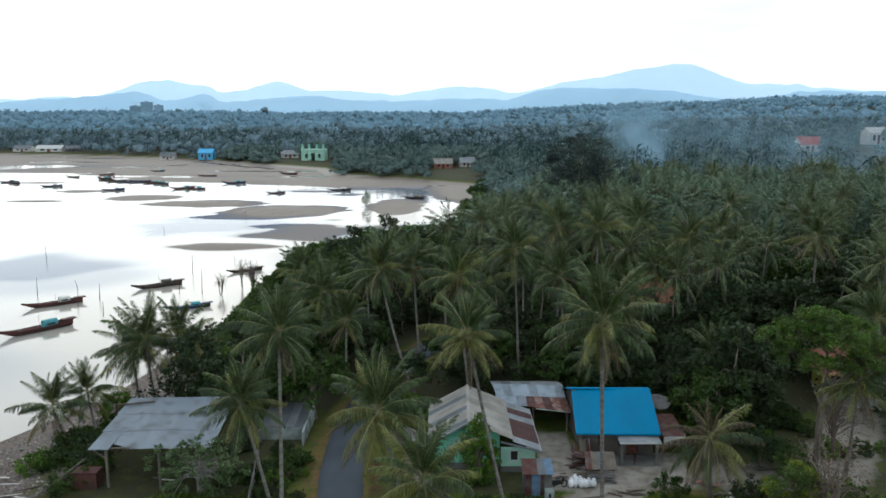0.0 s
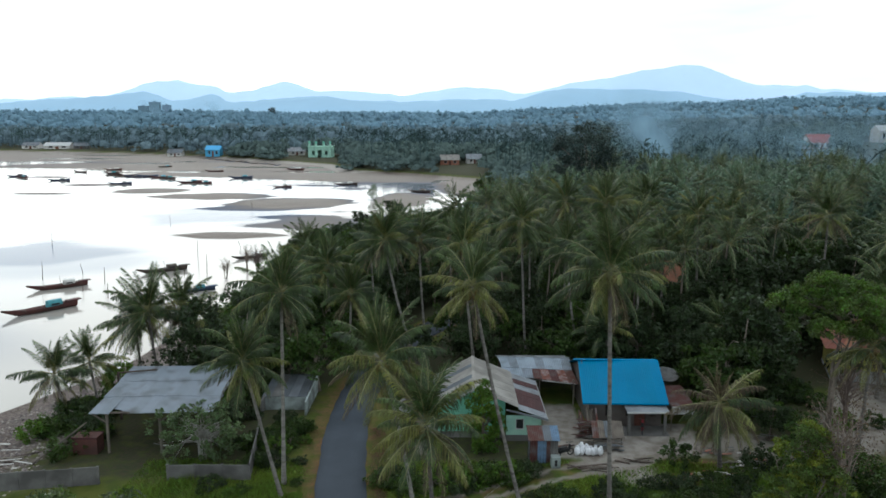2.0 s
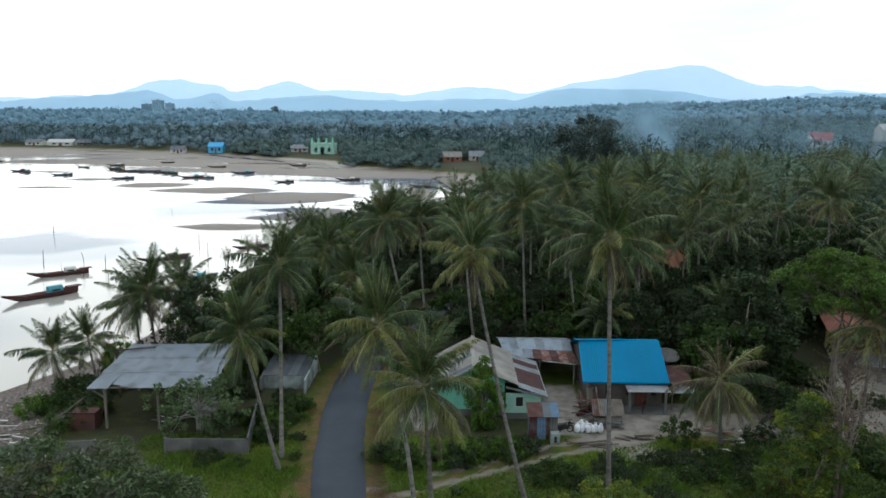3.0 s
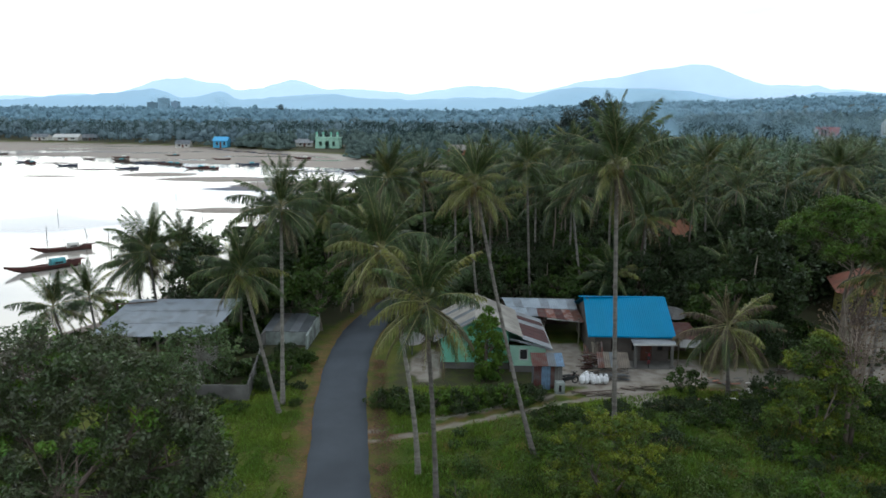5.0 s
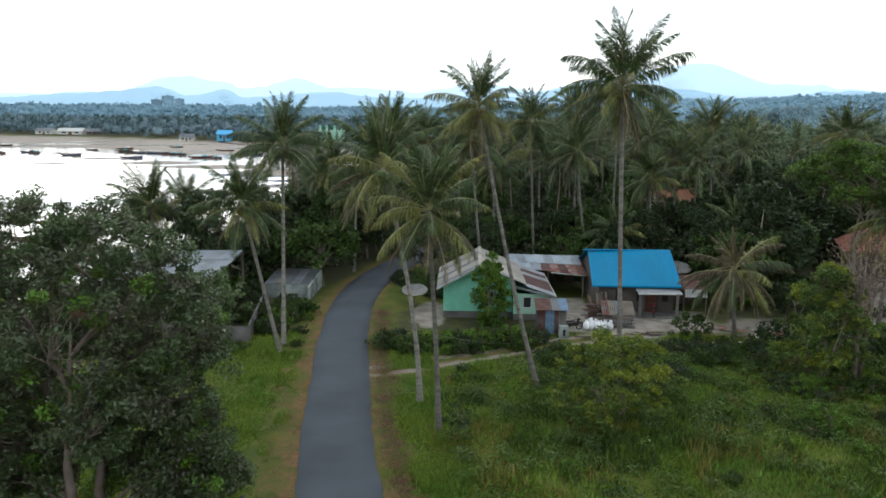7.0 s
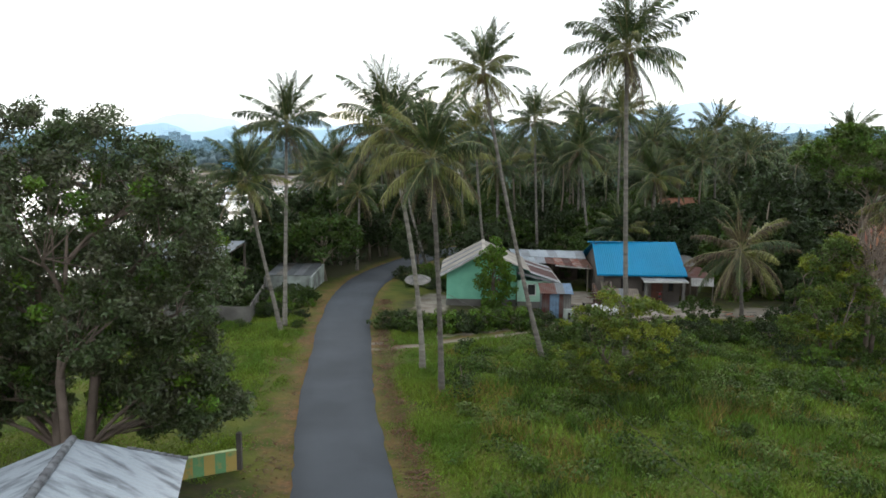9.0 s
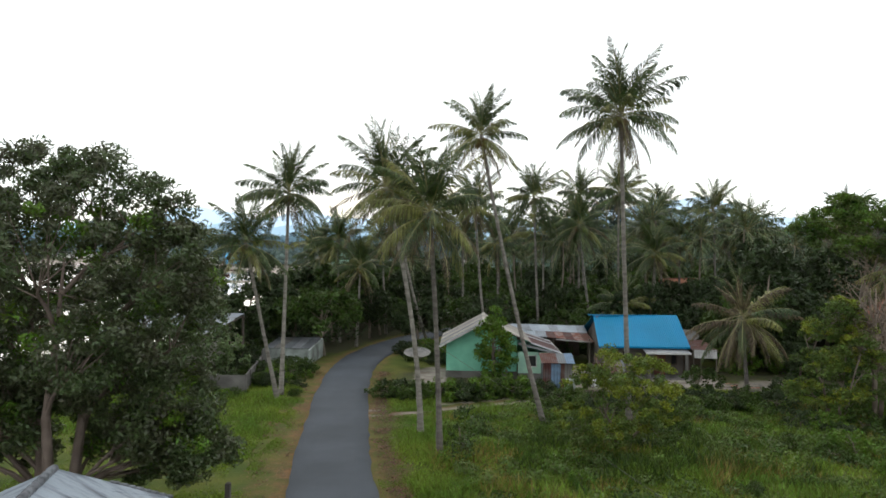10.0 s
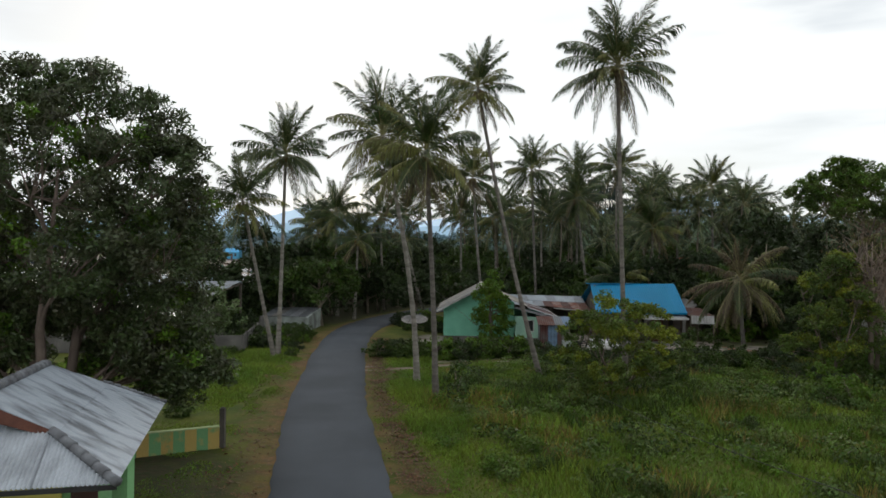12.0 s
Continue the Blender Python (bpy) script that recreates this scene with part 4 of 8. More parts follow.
def tree_meshes(radii, crown_base, clumps, per, leaf, material, seed, r0=0.2, low=-0.55, clump=0.22, stems=1, limbs=12, lump=0.3, flat=0.75, corners=4):
    rng = np.random.default_rng(seed)
    centres = clump_centres(radii, clumps, rng, low, lump)
    mean = float(np.mean(radii))
    v, f = leaf_cloud(centres + np.array([0, 0, crown_base + radii[2] * 0.35]), rng.uniform(0.6, 1.3, clumps) * mean * clump, per, leaf, rng, flat, corners=corners)
    crown = array_mesh("crown", v, f, material)
    trunk = limbs_geo(0, crown_base, radii, centres, rng, r0, limbs, stems).mesh("trunk", bark, True)
    return trunk, crown


def tree(name, x, y, meshes, label, category="tree", scale=1.0, turn=0.0, group="", z=None):
    root = thing(name, Matrix.Translation((x, y, gz(x, y) - 0.03 if z is None else z)) @ Matrix.Rotation(turn, 4, "Z") @ Matrix.Scale(scale, 4), label, category, group)
    part("trunk", meshes[0], None, root)
    part("crown", meshes[1], None, root)
    return root


def lobed_tree(name, x, y, lobes, clumps, per, leaf, materials, seed, label, category="tree", r0=0.16, slim=0.17, fork=2.2, stems=3, limb_bark=None, lit_share=0.14, clump=0.48):
    """A tree whose crown is built of separate boughs (middle, radius, half height), each a shell of leaf clusters on its own limb and twigs."""
    rng = np.random.default_rng(seed)
    root = thing(name, (x, y, gz(x, y) - 0.03), label, category)
    old, young, wood_geo = [], [], Geo()
    middle = Vector((sum(q[0] for q in lobes), sum(q[1] for q in lobes), 0)) / len(lobes)
    high = max(q[2] for q in lobes) - 0.5
    spines = []
    for k in range(stems):
        foot = Vector((0.3 * math.cos(2.1 * k + seed), 0.3 * math.sin(2.1 * k + seed), -0.1)) * (stems > 1)
        top = middle * 0.8 + foot * 6 + Vector((rng.uniform(-0.4, 0.4), rng.uniform(-0.4, 0.4), high * rng.uniform(0.8, 1.0)))
        low = foot + Vector((foot.x * 0.8, foot.y * 0.8, fork))
        spine = [foot, low, low.lerp(top, 0.35) + Vector((rng.uniform(-0.3, 0.3), rng.uniform(-0.3, 0.3), 0)), low.lerp(top, 0.7) + Vector((rng.uniform(-0.3, 0.3), rng.uniform(-0.3, 0.3), 0)), top]
        wood_geo.tube(spine, [r0 * 1.35, r0, r0 * 0.7, r0 * 0.45, r0 * 0.15], 8)
        spines.append(spine)
    for cx, cy, cz, r, h in lobes:
        mid = Vector((cx, cy, cz))
        want = max(fork, cz - 0.6 * math.hypot(cx, cy) - 0.8)
        start = min((q[j].lerp(q[j + 1], f / 4) for q in spines for j in range(1, 4) for f in range(4)), key=lambda p: abs(p.z - want) + 0.4 * (p - mid).length)
        elbow = start.lerp(mid, 0.55) + Vector((rng.uniform(-0.3, 0.3), rng.uniform(-0.3, 0.3), rng.uniform(-0.1, 0.35)))
        inner = mid - Vector((0, 0, h * 0.3))
        wood_geo.tube([start, start.lerp(elbow, 0.5) + Vector((0, 0, 0.15)), elbow, inner], [r0 * 0.42, r0 * 0.34, r0 * 0.26, r0 * 0.14], 6, caps=False)
        for i in range(clumps):
            d = rng.normal(size=3)
            d /= np.linalg.norm(d)
            d[2] = d[2] if d[2] > -0.6 else -d[2]
            c = Vector((cx, cy, cz)) + Vector(d * np.array([r, r, h]) * rng.uniform(0.3, 1.0) ** 0.5)
            # Brighter leaves on upper sides only: light from above put into their colour.
            (young if d[2] > 0.0 and rng.random() < lit_share else old).append(tuple(c))
            if i % 5 == 0:
                f = rng.uniform(0.35, 2.0)
                a = start.lerp(elbow, f) if f < 1 else elbow.lerp(inner, f - 1)
                wood_geo.tube([a, a.lerp(c, 0.5) + Vector((0, 0, rng.uniform(-0.1, 0.25))), c], [r0 * 0.14, r0 * 0.1, r0 * 0.05], 4, caps=False)
    part("trunk", wood_geo, limb_bark or bark, root, smooth=True)
    for nm, pts, m, lab in (("crown", old, materials[0], ""), ("young_leaves", young, materials[1], "leaf clusters in a brighter green for the light from above")):
        if pts:
            part(nm, array_mesh(nm, *leaf_cloud(pts, rng.uniform(0.6, 1.25, len(pts)) * clump, per, leaf, rng, 0.7, slim), m), None, root, lab)
    return root


# the big tree beside the near house
lobed_tree("broadleaf_tree", -12.5, 22.9, [(0.9, 0.2, 12.0, 2.0, 1.6), (-1.7, 0.4, 12.0, 2.2, 1.7), (-2.2, 0.2, 10.7, 1.8, 1.4), (2.7, 0.2, 10.9, 1.9, 1.6), (3.6, -0.2, 9.6, 1.7, 1.6), (3.7, 0.3, 7.3, 1.6, 1.7), (3.5, 1.0, 5.2, 1.6, 1.4), (0.6, -2.0, 9.6, 2.4, 2.2),
                                               (-2.8, -1.4, 9.4, 2.5, 2.3), (-4.4, 0.5, 9.4, 2.6, 2.6), (0.3, 2.5, 9.2, 2.6, 2.4), (2.8, 2.0, 8.0, 2.1, 2.1), (1.8, -1.6, 6.9, 1.9, 1.7), (-2.6, -1.0, 6.3, 2.3, 1.7), (-4.6, 0.4, 5.0, 2.0, 1.6),
                                               (0.4, 0.3, 7.6, 2.5, 2.2), (-1.5, 1.2, 5.0, 2.0, 1.3), (2.7, 0.6, 4.0, 1.6, 1.1), (3.9, 1.6, 3.3, 1.5, 0.9), (0.8, 1.8, 5.6, 1.9, 1.4), (0.9, 2.2, 3.4, 1.4, 0.9), (3.7, 1.0, 3.6, 1.5, 1.2), (2.8, 2.4, 2.4, 1.5, 0.9), (-3.0, 2.0, 3.2, 1.8, 1.0), (-5.6, 0.6, 7.0, 2.3, 2.1), (-1.8, -0.6, 4.4, 1.8, 1.1), (0.7, 0.4, 5.2, 1.6, 1.2), (-3.6, -0.4, 3.6, 1.7, 1.0)],
           46, 112, 0.205, (leaf_old, leaf_bright), 5, "large dense broad-leaved tree with dark green foliage and several grey stems", limb_bark=twig_bark, r0=0.2, clump=0.47)
tree("broadleaf_tree", -18.2, 24.8, tree_meshes((4.4, 4.2, 4.6), 4.2, 260, 130, 0.21, leaf_old, 72, 0.24, low=-0.9, clump=0.17, stems=2, limbs=18), "broad-leaved tree with dark green foliage beside the near house")
# shrubs and small trees of the field and the yards
lobed_tree("shrub_tree", 8.7, 36.9, [(-0.2, 0, 4.2, 1.5, 1.1), (1.4, 0.3, 3.9, 1.4, 1.1), (-1.6, 0.2, 3.3, 1.4, 1.1), (2.3, -0.3, 2.5, 1.3, 1.2), (0.4, -1.4, 2.6, 1.6, 1.3), (-2.2, -0.5, 1.7, 1.2, 1.0), (0.2, 1.3, 2.6, 1.6, 1.3),
                                           (1.6, -1.2, 1.4, 1.2, 0.9), (-0.9, -1.6, 1.2, 1.2, 0.8)], 30, 84, 0.17, (leaf_round, leaf_lime), 2, "loose shrubby tree with yellow-green leaves in the grass", "shrub", r0=0.09, slim=0.23, fork=0.8, lit_share=0.7, clump=0.36)
TALL_SHRUB = [(0.1, 0, 6.7, 1.2, 0.9), (1.1, 0.2, 5.7, 1.2, 1.0), (-1.2, 0.3, 5.4, 1.1, 1.0), (0.6, -1.0, 4.5, 1.3, 1.1), (-1.5, -0.6, 3.6, 1.3, 1.0), (1.7, -0.6, 3.6, 1.3, 1.0), (0, 0.8, 3.0, 1.4, 1.0), (-2.0, 0, 2.0, 1.2, 0.8), (1.8, 0, 1.8, 1.3, 0.8), (0, -1.2, 1.6, 1.3, 0.8)]
lobed_tree("shrub_tree", 23.2, 44.2, TALL_SHRUB, 28, 80, 0.19, (leaf_round, leaf_lime), 3, "tall loose shrub with yellow-green leaves at the field's edge", "shrub", r0=0.09, slim=0.23, fork=0.9, lit_share=0.4, clump=0.38)
lobed_tree("shrub_tree", 29.5, 41.5, [(1.25 * q[0], q[1], 0.72 * q[2], 1.15 * q[3], q[4]) for q in TALL_SHRUB], 28, 80, 0.21, (leaf_mid, leaf_round), 33, "tall leafy green shrub at the edge of the field", "shrub", r0=0.09, slim=0.23, fork=0.7, lit_share=0.5, clump=0.4)
tree("conical_tree", 3.1, 56.2, tree_meshes((1.35, 1.35, 3.4), 1.2, 110, 90, 0.21, leaf_bright, 4, 0.14, low=-0.9, clump=0.2, limbs=14), "compact bushy green tree before the green house")
lobed_tree("round_tree", 30.9, 56.4, [(0, 0, 13.6, 2.3, 1.2), (-2.1, 0.4, 12.8, 2.0, 1.2), (2.3, 0.2, 12.9, 2.2, 1.3), (0.3, -2.0, 12.5, 2.2, 1.3), (0.2, 2.2, 12.6, 2.2, 1.3), (-3.0, -0.6, 11.4, 1.6, 1.0), (3.7, -0.8, 11.6, 1.9, 1.1),
                                            (1.8, -2.6, 11.1, 1.7, 1.0), (-1.3, -2.3, 10.9, 1.7, 1.0), (5.4, 0.6, 11.0, 1.7, 1.0), (-3.9, 0.4, 12.3, 1.6, 1.0), (-1.0, -0.4, 14.2, 1.8, 0.9)], 36, 64, 0.24, (leaf_round, leaf_bright), 5, "round-crowned tree with bright green foliage", slim=0.22, fork=7.5, stems=2, r0=0.13, lit_share=0.5, clump=0.45)
BARE = [tree_meshes((2.4, 2.3, 3.6), 5.0, 90, 16, 0.16, leaf_brown, 6, 0.12, low=-0.6, clump=0.3, stems=3, limbs=70), tree_meshes((2.6, 2.4, 3.2), 3.6, 70, 12, 0.16, leaf_brown, 7, 0.13, low=-0.6, clump=0.3, stems=3, limbs=60)]
for bare in BARE:
    bare[0].materials[0] = twig_bark
tree("bare_tree", 25.4, 44.2, BARE[0], "half-bare small tree with thin grey twigs and brown leaves")
for x, y, k, scale in ((-39.5, 139.0, 0, 0.62), (-36.5, 135.5, 1, 0.8), (-42.0, 133.0, 1, 0.6)):
    tree("bare_mangrove", x, y, BARE[k], "half-bare mangrove sapling with thin grey twigs in the shallows", scale=scale, turn=x, group="bare mangroves")
tree("mangrove_sapling", -28.7, 272.4, tree_meshes((1.8, 1.8, 3.0), 2.2, 46, 40, 0.3, leaf_grey, 17, 0.09, low=-0.8, clump=0.3, limbs=9), "slender grey-green mangrove sapling standing in the tidal flats")
tree("bare_tree", 35.0, 60.5, BARE[1], "half-bare small tree with thin grey twigs and brown leaves")
FRANGIPANI = tree_meshes((3.7, 2.6, 2.6), 1.5, 120, 34, 0.3, leaf_grey, 8, 0.11, low=-0.7, clump=0.14, stems=5, limbs=70)
FRANGIPANI[0].materials[0] = pale_bark
tree("frangipani", -19.6, 54.2, FRANGIPANI, "sparse spreading tree with pale leaves and grey branches beside the shed")
tree("shrub_tree", 18.0, 53.4, tree_meshes((1.3, 1.2, 1.1), 0.4, 40, 60, 0.2, leaf_mid, 9, 0.06, low=-0.9, clump=0.25), "low round green bush at the edge of the yard", "shrub")
tree("shrub_tree", 0.6, 36.2, tree_meshes((0.8, 0.7, 0.8), 0.3, 24, 50, 0.16, leaf_mid, 10, 0.04, low=-0.9, clump=0.3), "small bush at the foot of a palm", "shrub")

BUSH = [tree_meshes((1.2, 1.1, 0.75), 0.2, 36, 50, 0.18, m, 40 + i, 0.04, low=-0.9, clump=0.3, limbs=5, corners=3) for i, m in enumerate((leaf_mid, leaf_dark, leaf_bright, leaf_mid))]
rng = random.Random(21)
for i in range(18):
    x = -4.6 + 10.8 * i / 17 + rng.uniform(-0.3, 0.3)
    y = 49.6 + 0.14 * (x + 4.6) + rng.uniform(-0.7, 1.3)
    tree("hedge_bush", x, y, BUSH[i % 4], "low dark green bush along the dirt track", "shrub", rng.uniform(0.7, 1.15), rng.uniform(0, 6.3), "bushes along the track")
for x, y, s, k in ((-17.5, 49.6, 0.8, 1), (-11.2, 50.3, 0.45, 0), (-11.6, 53.8, 0.5, 1), (-12.0, 57.5, 0.5, 2), (-12.2, 60.5, 0.5, 0), (-13.6, 53.5, 1.0, 1), (-14.5, 61.5, 0.9, 1), (-18.5, 62.5, 1.5, 1), (-30.5, 58.5, 1.5, 1),
                   (-32.5, 62.0, 1.7, 1), (-35.0, 60.5, 1.3, 0), (-30.5, 66.0, 1.6, 1), (26.0, 52.0, 1.2, 0), (28.5, 50.5, 1.4, 1), (31.5, 48.5, 1.6, 0), (33.0, 45.5, 1.7, 1), (21.0, 47.5, 1.1, 1), (25.5, 47.0, 1.3, 0), (12.2, 41.0, 0.9, 0),
                   (14.0, 44.0, 1.0, 1), (9.6, 45.2, 1.1, 1), (17.2, 47.4, 0.9, 0), (16.3, 29.5, 0.5, 2), (13.0, 31.0, 0.45, 0), (20.5, 34.0, 0.6, 2), (24.0, 31.0, 0.6, 0), (5.8, 31.5, 0.5, 2), (3.5, 27.0, 0.5, 2), (11.5, 25.0, 0.45, 2),
                   (2.2, 24.2, 0.55, 2), (6.6, 21.5, 0.5, 0), (18.0, 38.5, 0.7, 0), (21.5, 40.5, 0.8, 1), (26.5, 36.0, 0.9, 0), (30.0, 34.0, 0.9, 1), (-15.0, 28.8, 0.6, 2), (-11.5, 31.0, 0.5, 0)):
    tree("bush", x, y, BUSH[k], "leafy green bush growing in rough grass", "shrub", s, x * 3 + y, "bushes of the field")

rng = random.Random(67)
for i in range(26):
    x = rng.uniform(6, 23)
    tree("bush", x, 46.6 + 0.22 * (x - 6) + rng.uniform(-1.2, 1.6), BUSH[(0, 1, 1, 3)[i % 4]], "low dark green bush before the yard", "shrub", rng.uniform(0.45, 0.95), rng.uniform(0, 6.3), "bushes before the yard")
rng = random.Random(68)
for i in range(120):
    y = 88 + 74 * i / 119 + rng.uniform(-1.5, 1.5)
    x = float(np.interp(y, [84, 112, 140, 160], [-33.5, -32.5, -34, -31])) + 12 * rng.random() ** 1.4 + 1.2
    tree("mangrove_bush", x, y, BUSH[(0, 2, 3, 0)[i % 4]], "low bright green mangrove bush on the muddy bank", "shrub", rng.uniform(1.5, 2.7), rng.uniform(0, 6.3), "bushes on the bank")
rng = random.Random(66)
for (x0, x1), (y0, y1), n, lo, hi in (((-18.5, -12.5), (53, 61.5), 12, 0.6, 1.1), ((24.5, 34), (46, 56), 12, 0.7, 1.4), ((23, 30), (62, 70), 10, 1.0, 1.8), ((29.5, 36), (61, 70), 12, 0.7, 1.5), ((36, 41), (60, 64), 5, 0.6, 1.0), ((-37, -30), (56, 70), 14, 0.9, 1.6), ((-28, -17), (65, 71), 10, 0.9, 1.5), ((-5.0, 0), (63, 73), 8, 0.8, 1.4), ((6, 12), (74, 77), 6, 1.2, 1.8),
                                      ((12, 24), (72, 77), 14, 1.3, 2.2), ((-24, -14), (46, 49.5), 6, 0.3, 0.6), ((18, 34), (36, 44), 12, 0.5, 1.1)):
    for i in range(n):
        tree("bush", rng.uniform(x0, x1), rng.uniform(y0, y1), BUSH[rng.randrange(4)], "leafy green bush growing in rough ground", "shrub", rng.uniform(lo, hi), rng.uniform(0, 6.3), "bushes round the houses")


KINDS = [tree_meshes((2.9, 2.7, 2.3), 2.6, 62, 58, 0.39, leaf_dark, 50, 0.13, low=-0.8, clump=0.24, limbs=7, corners=3),
         tree_meshes((2.4, 2.5, 2.9), 2.6, 62, 58, 0.37, leaf_mid, 51, 0.13, low=-0.8, clump=0.24, limbs=7, corners=3),
         tree_meshes((3.2, 3.0, 2.0), 3.0, 66, 58, 0.39, leaf_mid, 52, 0.14, low=-0.7, clump=0.22, limbs=8, corners=3),
         tree_meshes((2.2, 2.2, 2.6), 2.0, 56, 58, 0.36, leaf_bright, 53, 0.12, low=-0.8, clump=0.26, limbs=6, corners=3),
         tree_meshes((2.0, 2.1, 3.4), 2.4, 58, 58, 0.37, leaf_dark, 54, 0.12, low=-0.85, clump=0.26, limbs=6, corners=3)]
for x, y, k, s in ((25.5, 63, 0, 0.8), (28.5, 65.5, 4, 0.95), (24.2, 67, 1, 0.85), (25.6, 92.2, 1, 1.0), (28.0, 95.4, 4, 0.95), (31.6, 95.2, 0, 0.9), (29.6, 92.4, 2, 0.85), (33.5, 86, 1, 0.8), (27.4, 58.6, 0, 0.6), (28.8, 55.2, 1, 0.6), (-33, 69, 3, 0.7)):
    tree("understorey_tree", x, y, KINDS[k], "small broad-leaved tree among the scrub beside the yard", "tree", s, x * 2.3, "trees of the grove")
CLEAR = [(-28.5, 80, 4.5), (-29, 90, 4), (28.6, 94.5, 4), (66.5, 147, 6), (7, 66, 9), (16, 64, 8), (37, 64, 7), (42, 74, 8), (29.8, 99, 5), (36, 91, 4), (-15, 66, 3.5), (-24, 59, 7.5), (-31.3, 73.5, 4.5), (-27, 75, 2.5), (-35.5, 65.5, 4)]
rng = random.Random(77)
placed = []
tries = 0
while len(placed) < 285 and tries < 9000:
    tries += 1
    y = 64 + 88 * rng.random() ** 1.3
    x = rng.uniform(-38, 12 + y * 0.72)
    d = float(inland(np.array([x]), np.array([y]))[0])
    if d < (17 if 72 < y < 118 else 9 if y < 130 else 4) or float(line_distance(np.array([x]), np.array([y]), ROAD)[0]) < 3.4:
        continue
    if any(math.hypot(x - a, y - b) < r for a, b, r in CLEAR) or any(math.hypot(x - a, y - b) < 2.9 for a, b in placed):
        continue
    if y < 73.5 and -12.5 < x < 24 or y < 88 and x < -24.5:
        continue
    open_shade = y < 108 and -12 < x < 26
    if open_shade and rng.random() < 0.3:
        continue
    placed.append((x, y))
    edge = d < 14
    k = rng.choice((1, 2, 3, 3)) if edge else rng.choice((0, 0, 1, 2, 4, 4))
    s = rng.uniform(0.95, 1.55) * (0.8 if open_shade else 1.1 if y < 112 and x > -12 else 1.0) * (0.7 if edge else 1.0)
    tree("understorey_tree", x, y, KINDS[k], "broad-leaved tree of the dark grove behind the houses", "tree", s, rng.uniform(0, 6.3), "trees of the grove")
rng = random.Random(15)
EDGE = [(-31, 128), (-29.5, 140), (-26, 152), (-18, 164), (-8, 171), (2, 178), (6, 205), (9, 240), (13, 285), (17, 325)]
for i in range(40):
    y_at = 9 * i / 39
    k = min(int(y_at), 8)
    x = EDGE[k][0] + (EDGE[k + 1][0] - EDGE[k][0]) * (y_at - k) + rng.uniform(-1.0, 3.0)
    y = EDGE[k][1] + (EDGE[k + 1][1] - EDGE[k][1]) * (y_at - k) + rng.uniform(-2.0, 2.0)
    tree("shore_tree", x, y, KINDS[(1, 3, 3, 2)[i % 4]], "bright green broad-leaved tree at the water's edge", "tree", rng.uniform(0.8, 1.15), rng.uniform(0, 6.3), "trees of the shore")
rng = random.Random(5)
count = 0
while count < 150:
    y = 80 + 190 * rng.random() ** 1.1
    x = rng.uniform(-34, 20 + y * 0.72)
    d = float(inland(np.array([x]), np.array([y]))[0])
    if d < (7 if y < 120 and x > -8 else 22 if y < 130 else 34) or float(line_distance(np.array([x]), np.array([y]), ROAD)[0]) < 3.5 or any(math.hypot(x - a, y - c) < q + 1 for a, c, q in CLEAR) or (y < 100 and x < 45 and rng.random() < 0.35):
        continue
    count += 1
    far_palm(x, y, rng.uniform(9, 14.5), rng.uniform(0.95, 1.2), rng)


def grove_palms(count, seed):
    """The palms deep in the grove, joined into one sheet of crowns and trunks."""
    rng = random.Random(seed)
    corners = []
    for me in LIGHT_CROWNS:
        tris = []
        for p in me.polygons:
            q = [me.vertices[i].co for i in p.vertices]
            tris += [(q[0], q[i], q[i + 1]) for i in range(1, len(q) - 1)]
        corners.append(np.array(tris).reshape(-1, 3))
    out, made = [], 0
    while made < count:
        y = 150 + 82 * rng.random()
        x = rng.uniform(-30, 20 + y * 0.66)
        if float(inland(np.array([x]), np.array([y]))[0]) < (34 if x < 25 else 14) or math.hypot(x - 66.5, y - 147) < 8:
            continue
        made += 1
        h, a, size, z = rng.uniform(9, 14), rng.uniform(0, 6.3), rng.uniform(0.95, 1.2), gz(x, y)
        c = rng.choice(corners) * size
        out.append(np.stack([x + c[:, 0] * math.cos(a) - c[:, 1] * math.sin(a), y + c[:, 0] * math.sin(a) + c[:, 1] * math.cos(a), z + h + c[:, 2]], -1))
        for k in range(5):
            b, e = 2 * math.pi * k / 5, 2 * math.pi * (k + 1) / 5
            p, q = (math.cos(b) * 0.16, math.sin(b) * 0.16), (math.cos(e) * 0.16, math.sin(e) * 0.16)
            out.append(np.array([(x + p[0], y + p[1], z), (x + q[0], y + q[1], z), (x + q[0], y + q[1], z + h), (x + p[0], y + p[1], z), (x + q[0], y + q[1], z + h), (x + p[0], y + p[1], z + h)]))
    v = np.concatenate(out)
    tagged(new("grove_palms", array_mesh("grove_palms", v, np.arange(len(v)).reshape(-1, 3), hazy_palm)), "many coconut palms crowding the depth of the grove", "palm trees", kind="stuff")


grove_palms(150, 6)
rngn = np.random.default_rng(8)
casuarina_leaf = mat("casuarina_leaf", (0.05, 0.072, 0.058), (0.028, 0.044, 0.038), scale=0.2, **LEAF)
CASUARINA = tree_meshes((6.5, 6.0, 9.5), 11.0, 190, 90, 0.5, casuarina_leaf, 61, 0.45, low=-0.8, clump=0.2, limbs=30, lump=0.5)
tree("casuarina_tree", 35, 180, CASUARINA, "tall dark feathery tree standing above the grove", scale=1.12)
tree("ridge_tree", -628, 2600, CASUARINA, "lone broad tree on the far ridge", scale=1.7)
tree("casuarina_tree", 46, 186, CASUARINA, "tall dark feathery tree standing above the grove", scale=0.75, turn=2.0)


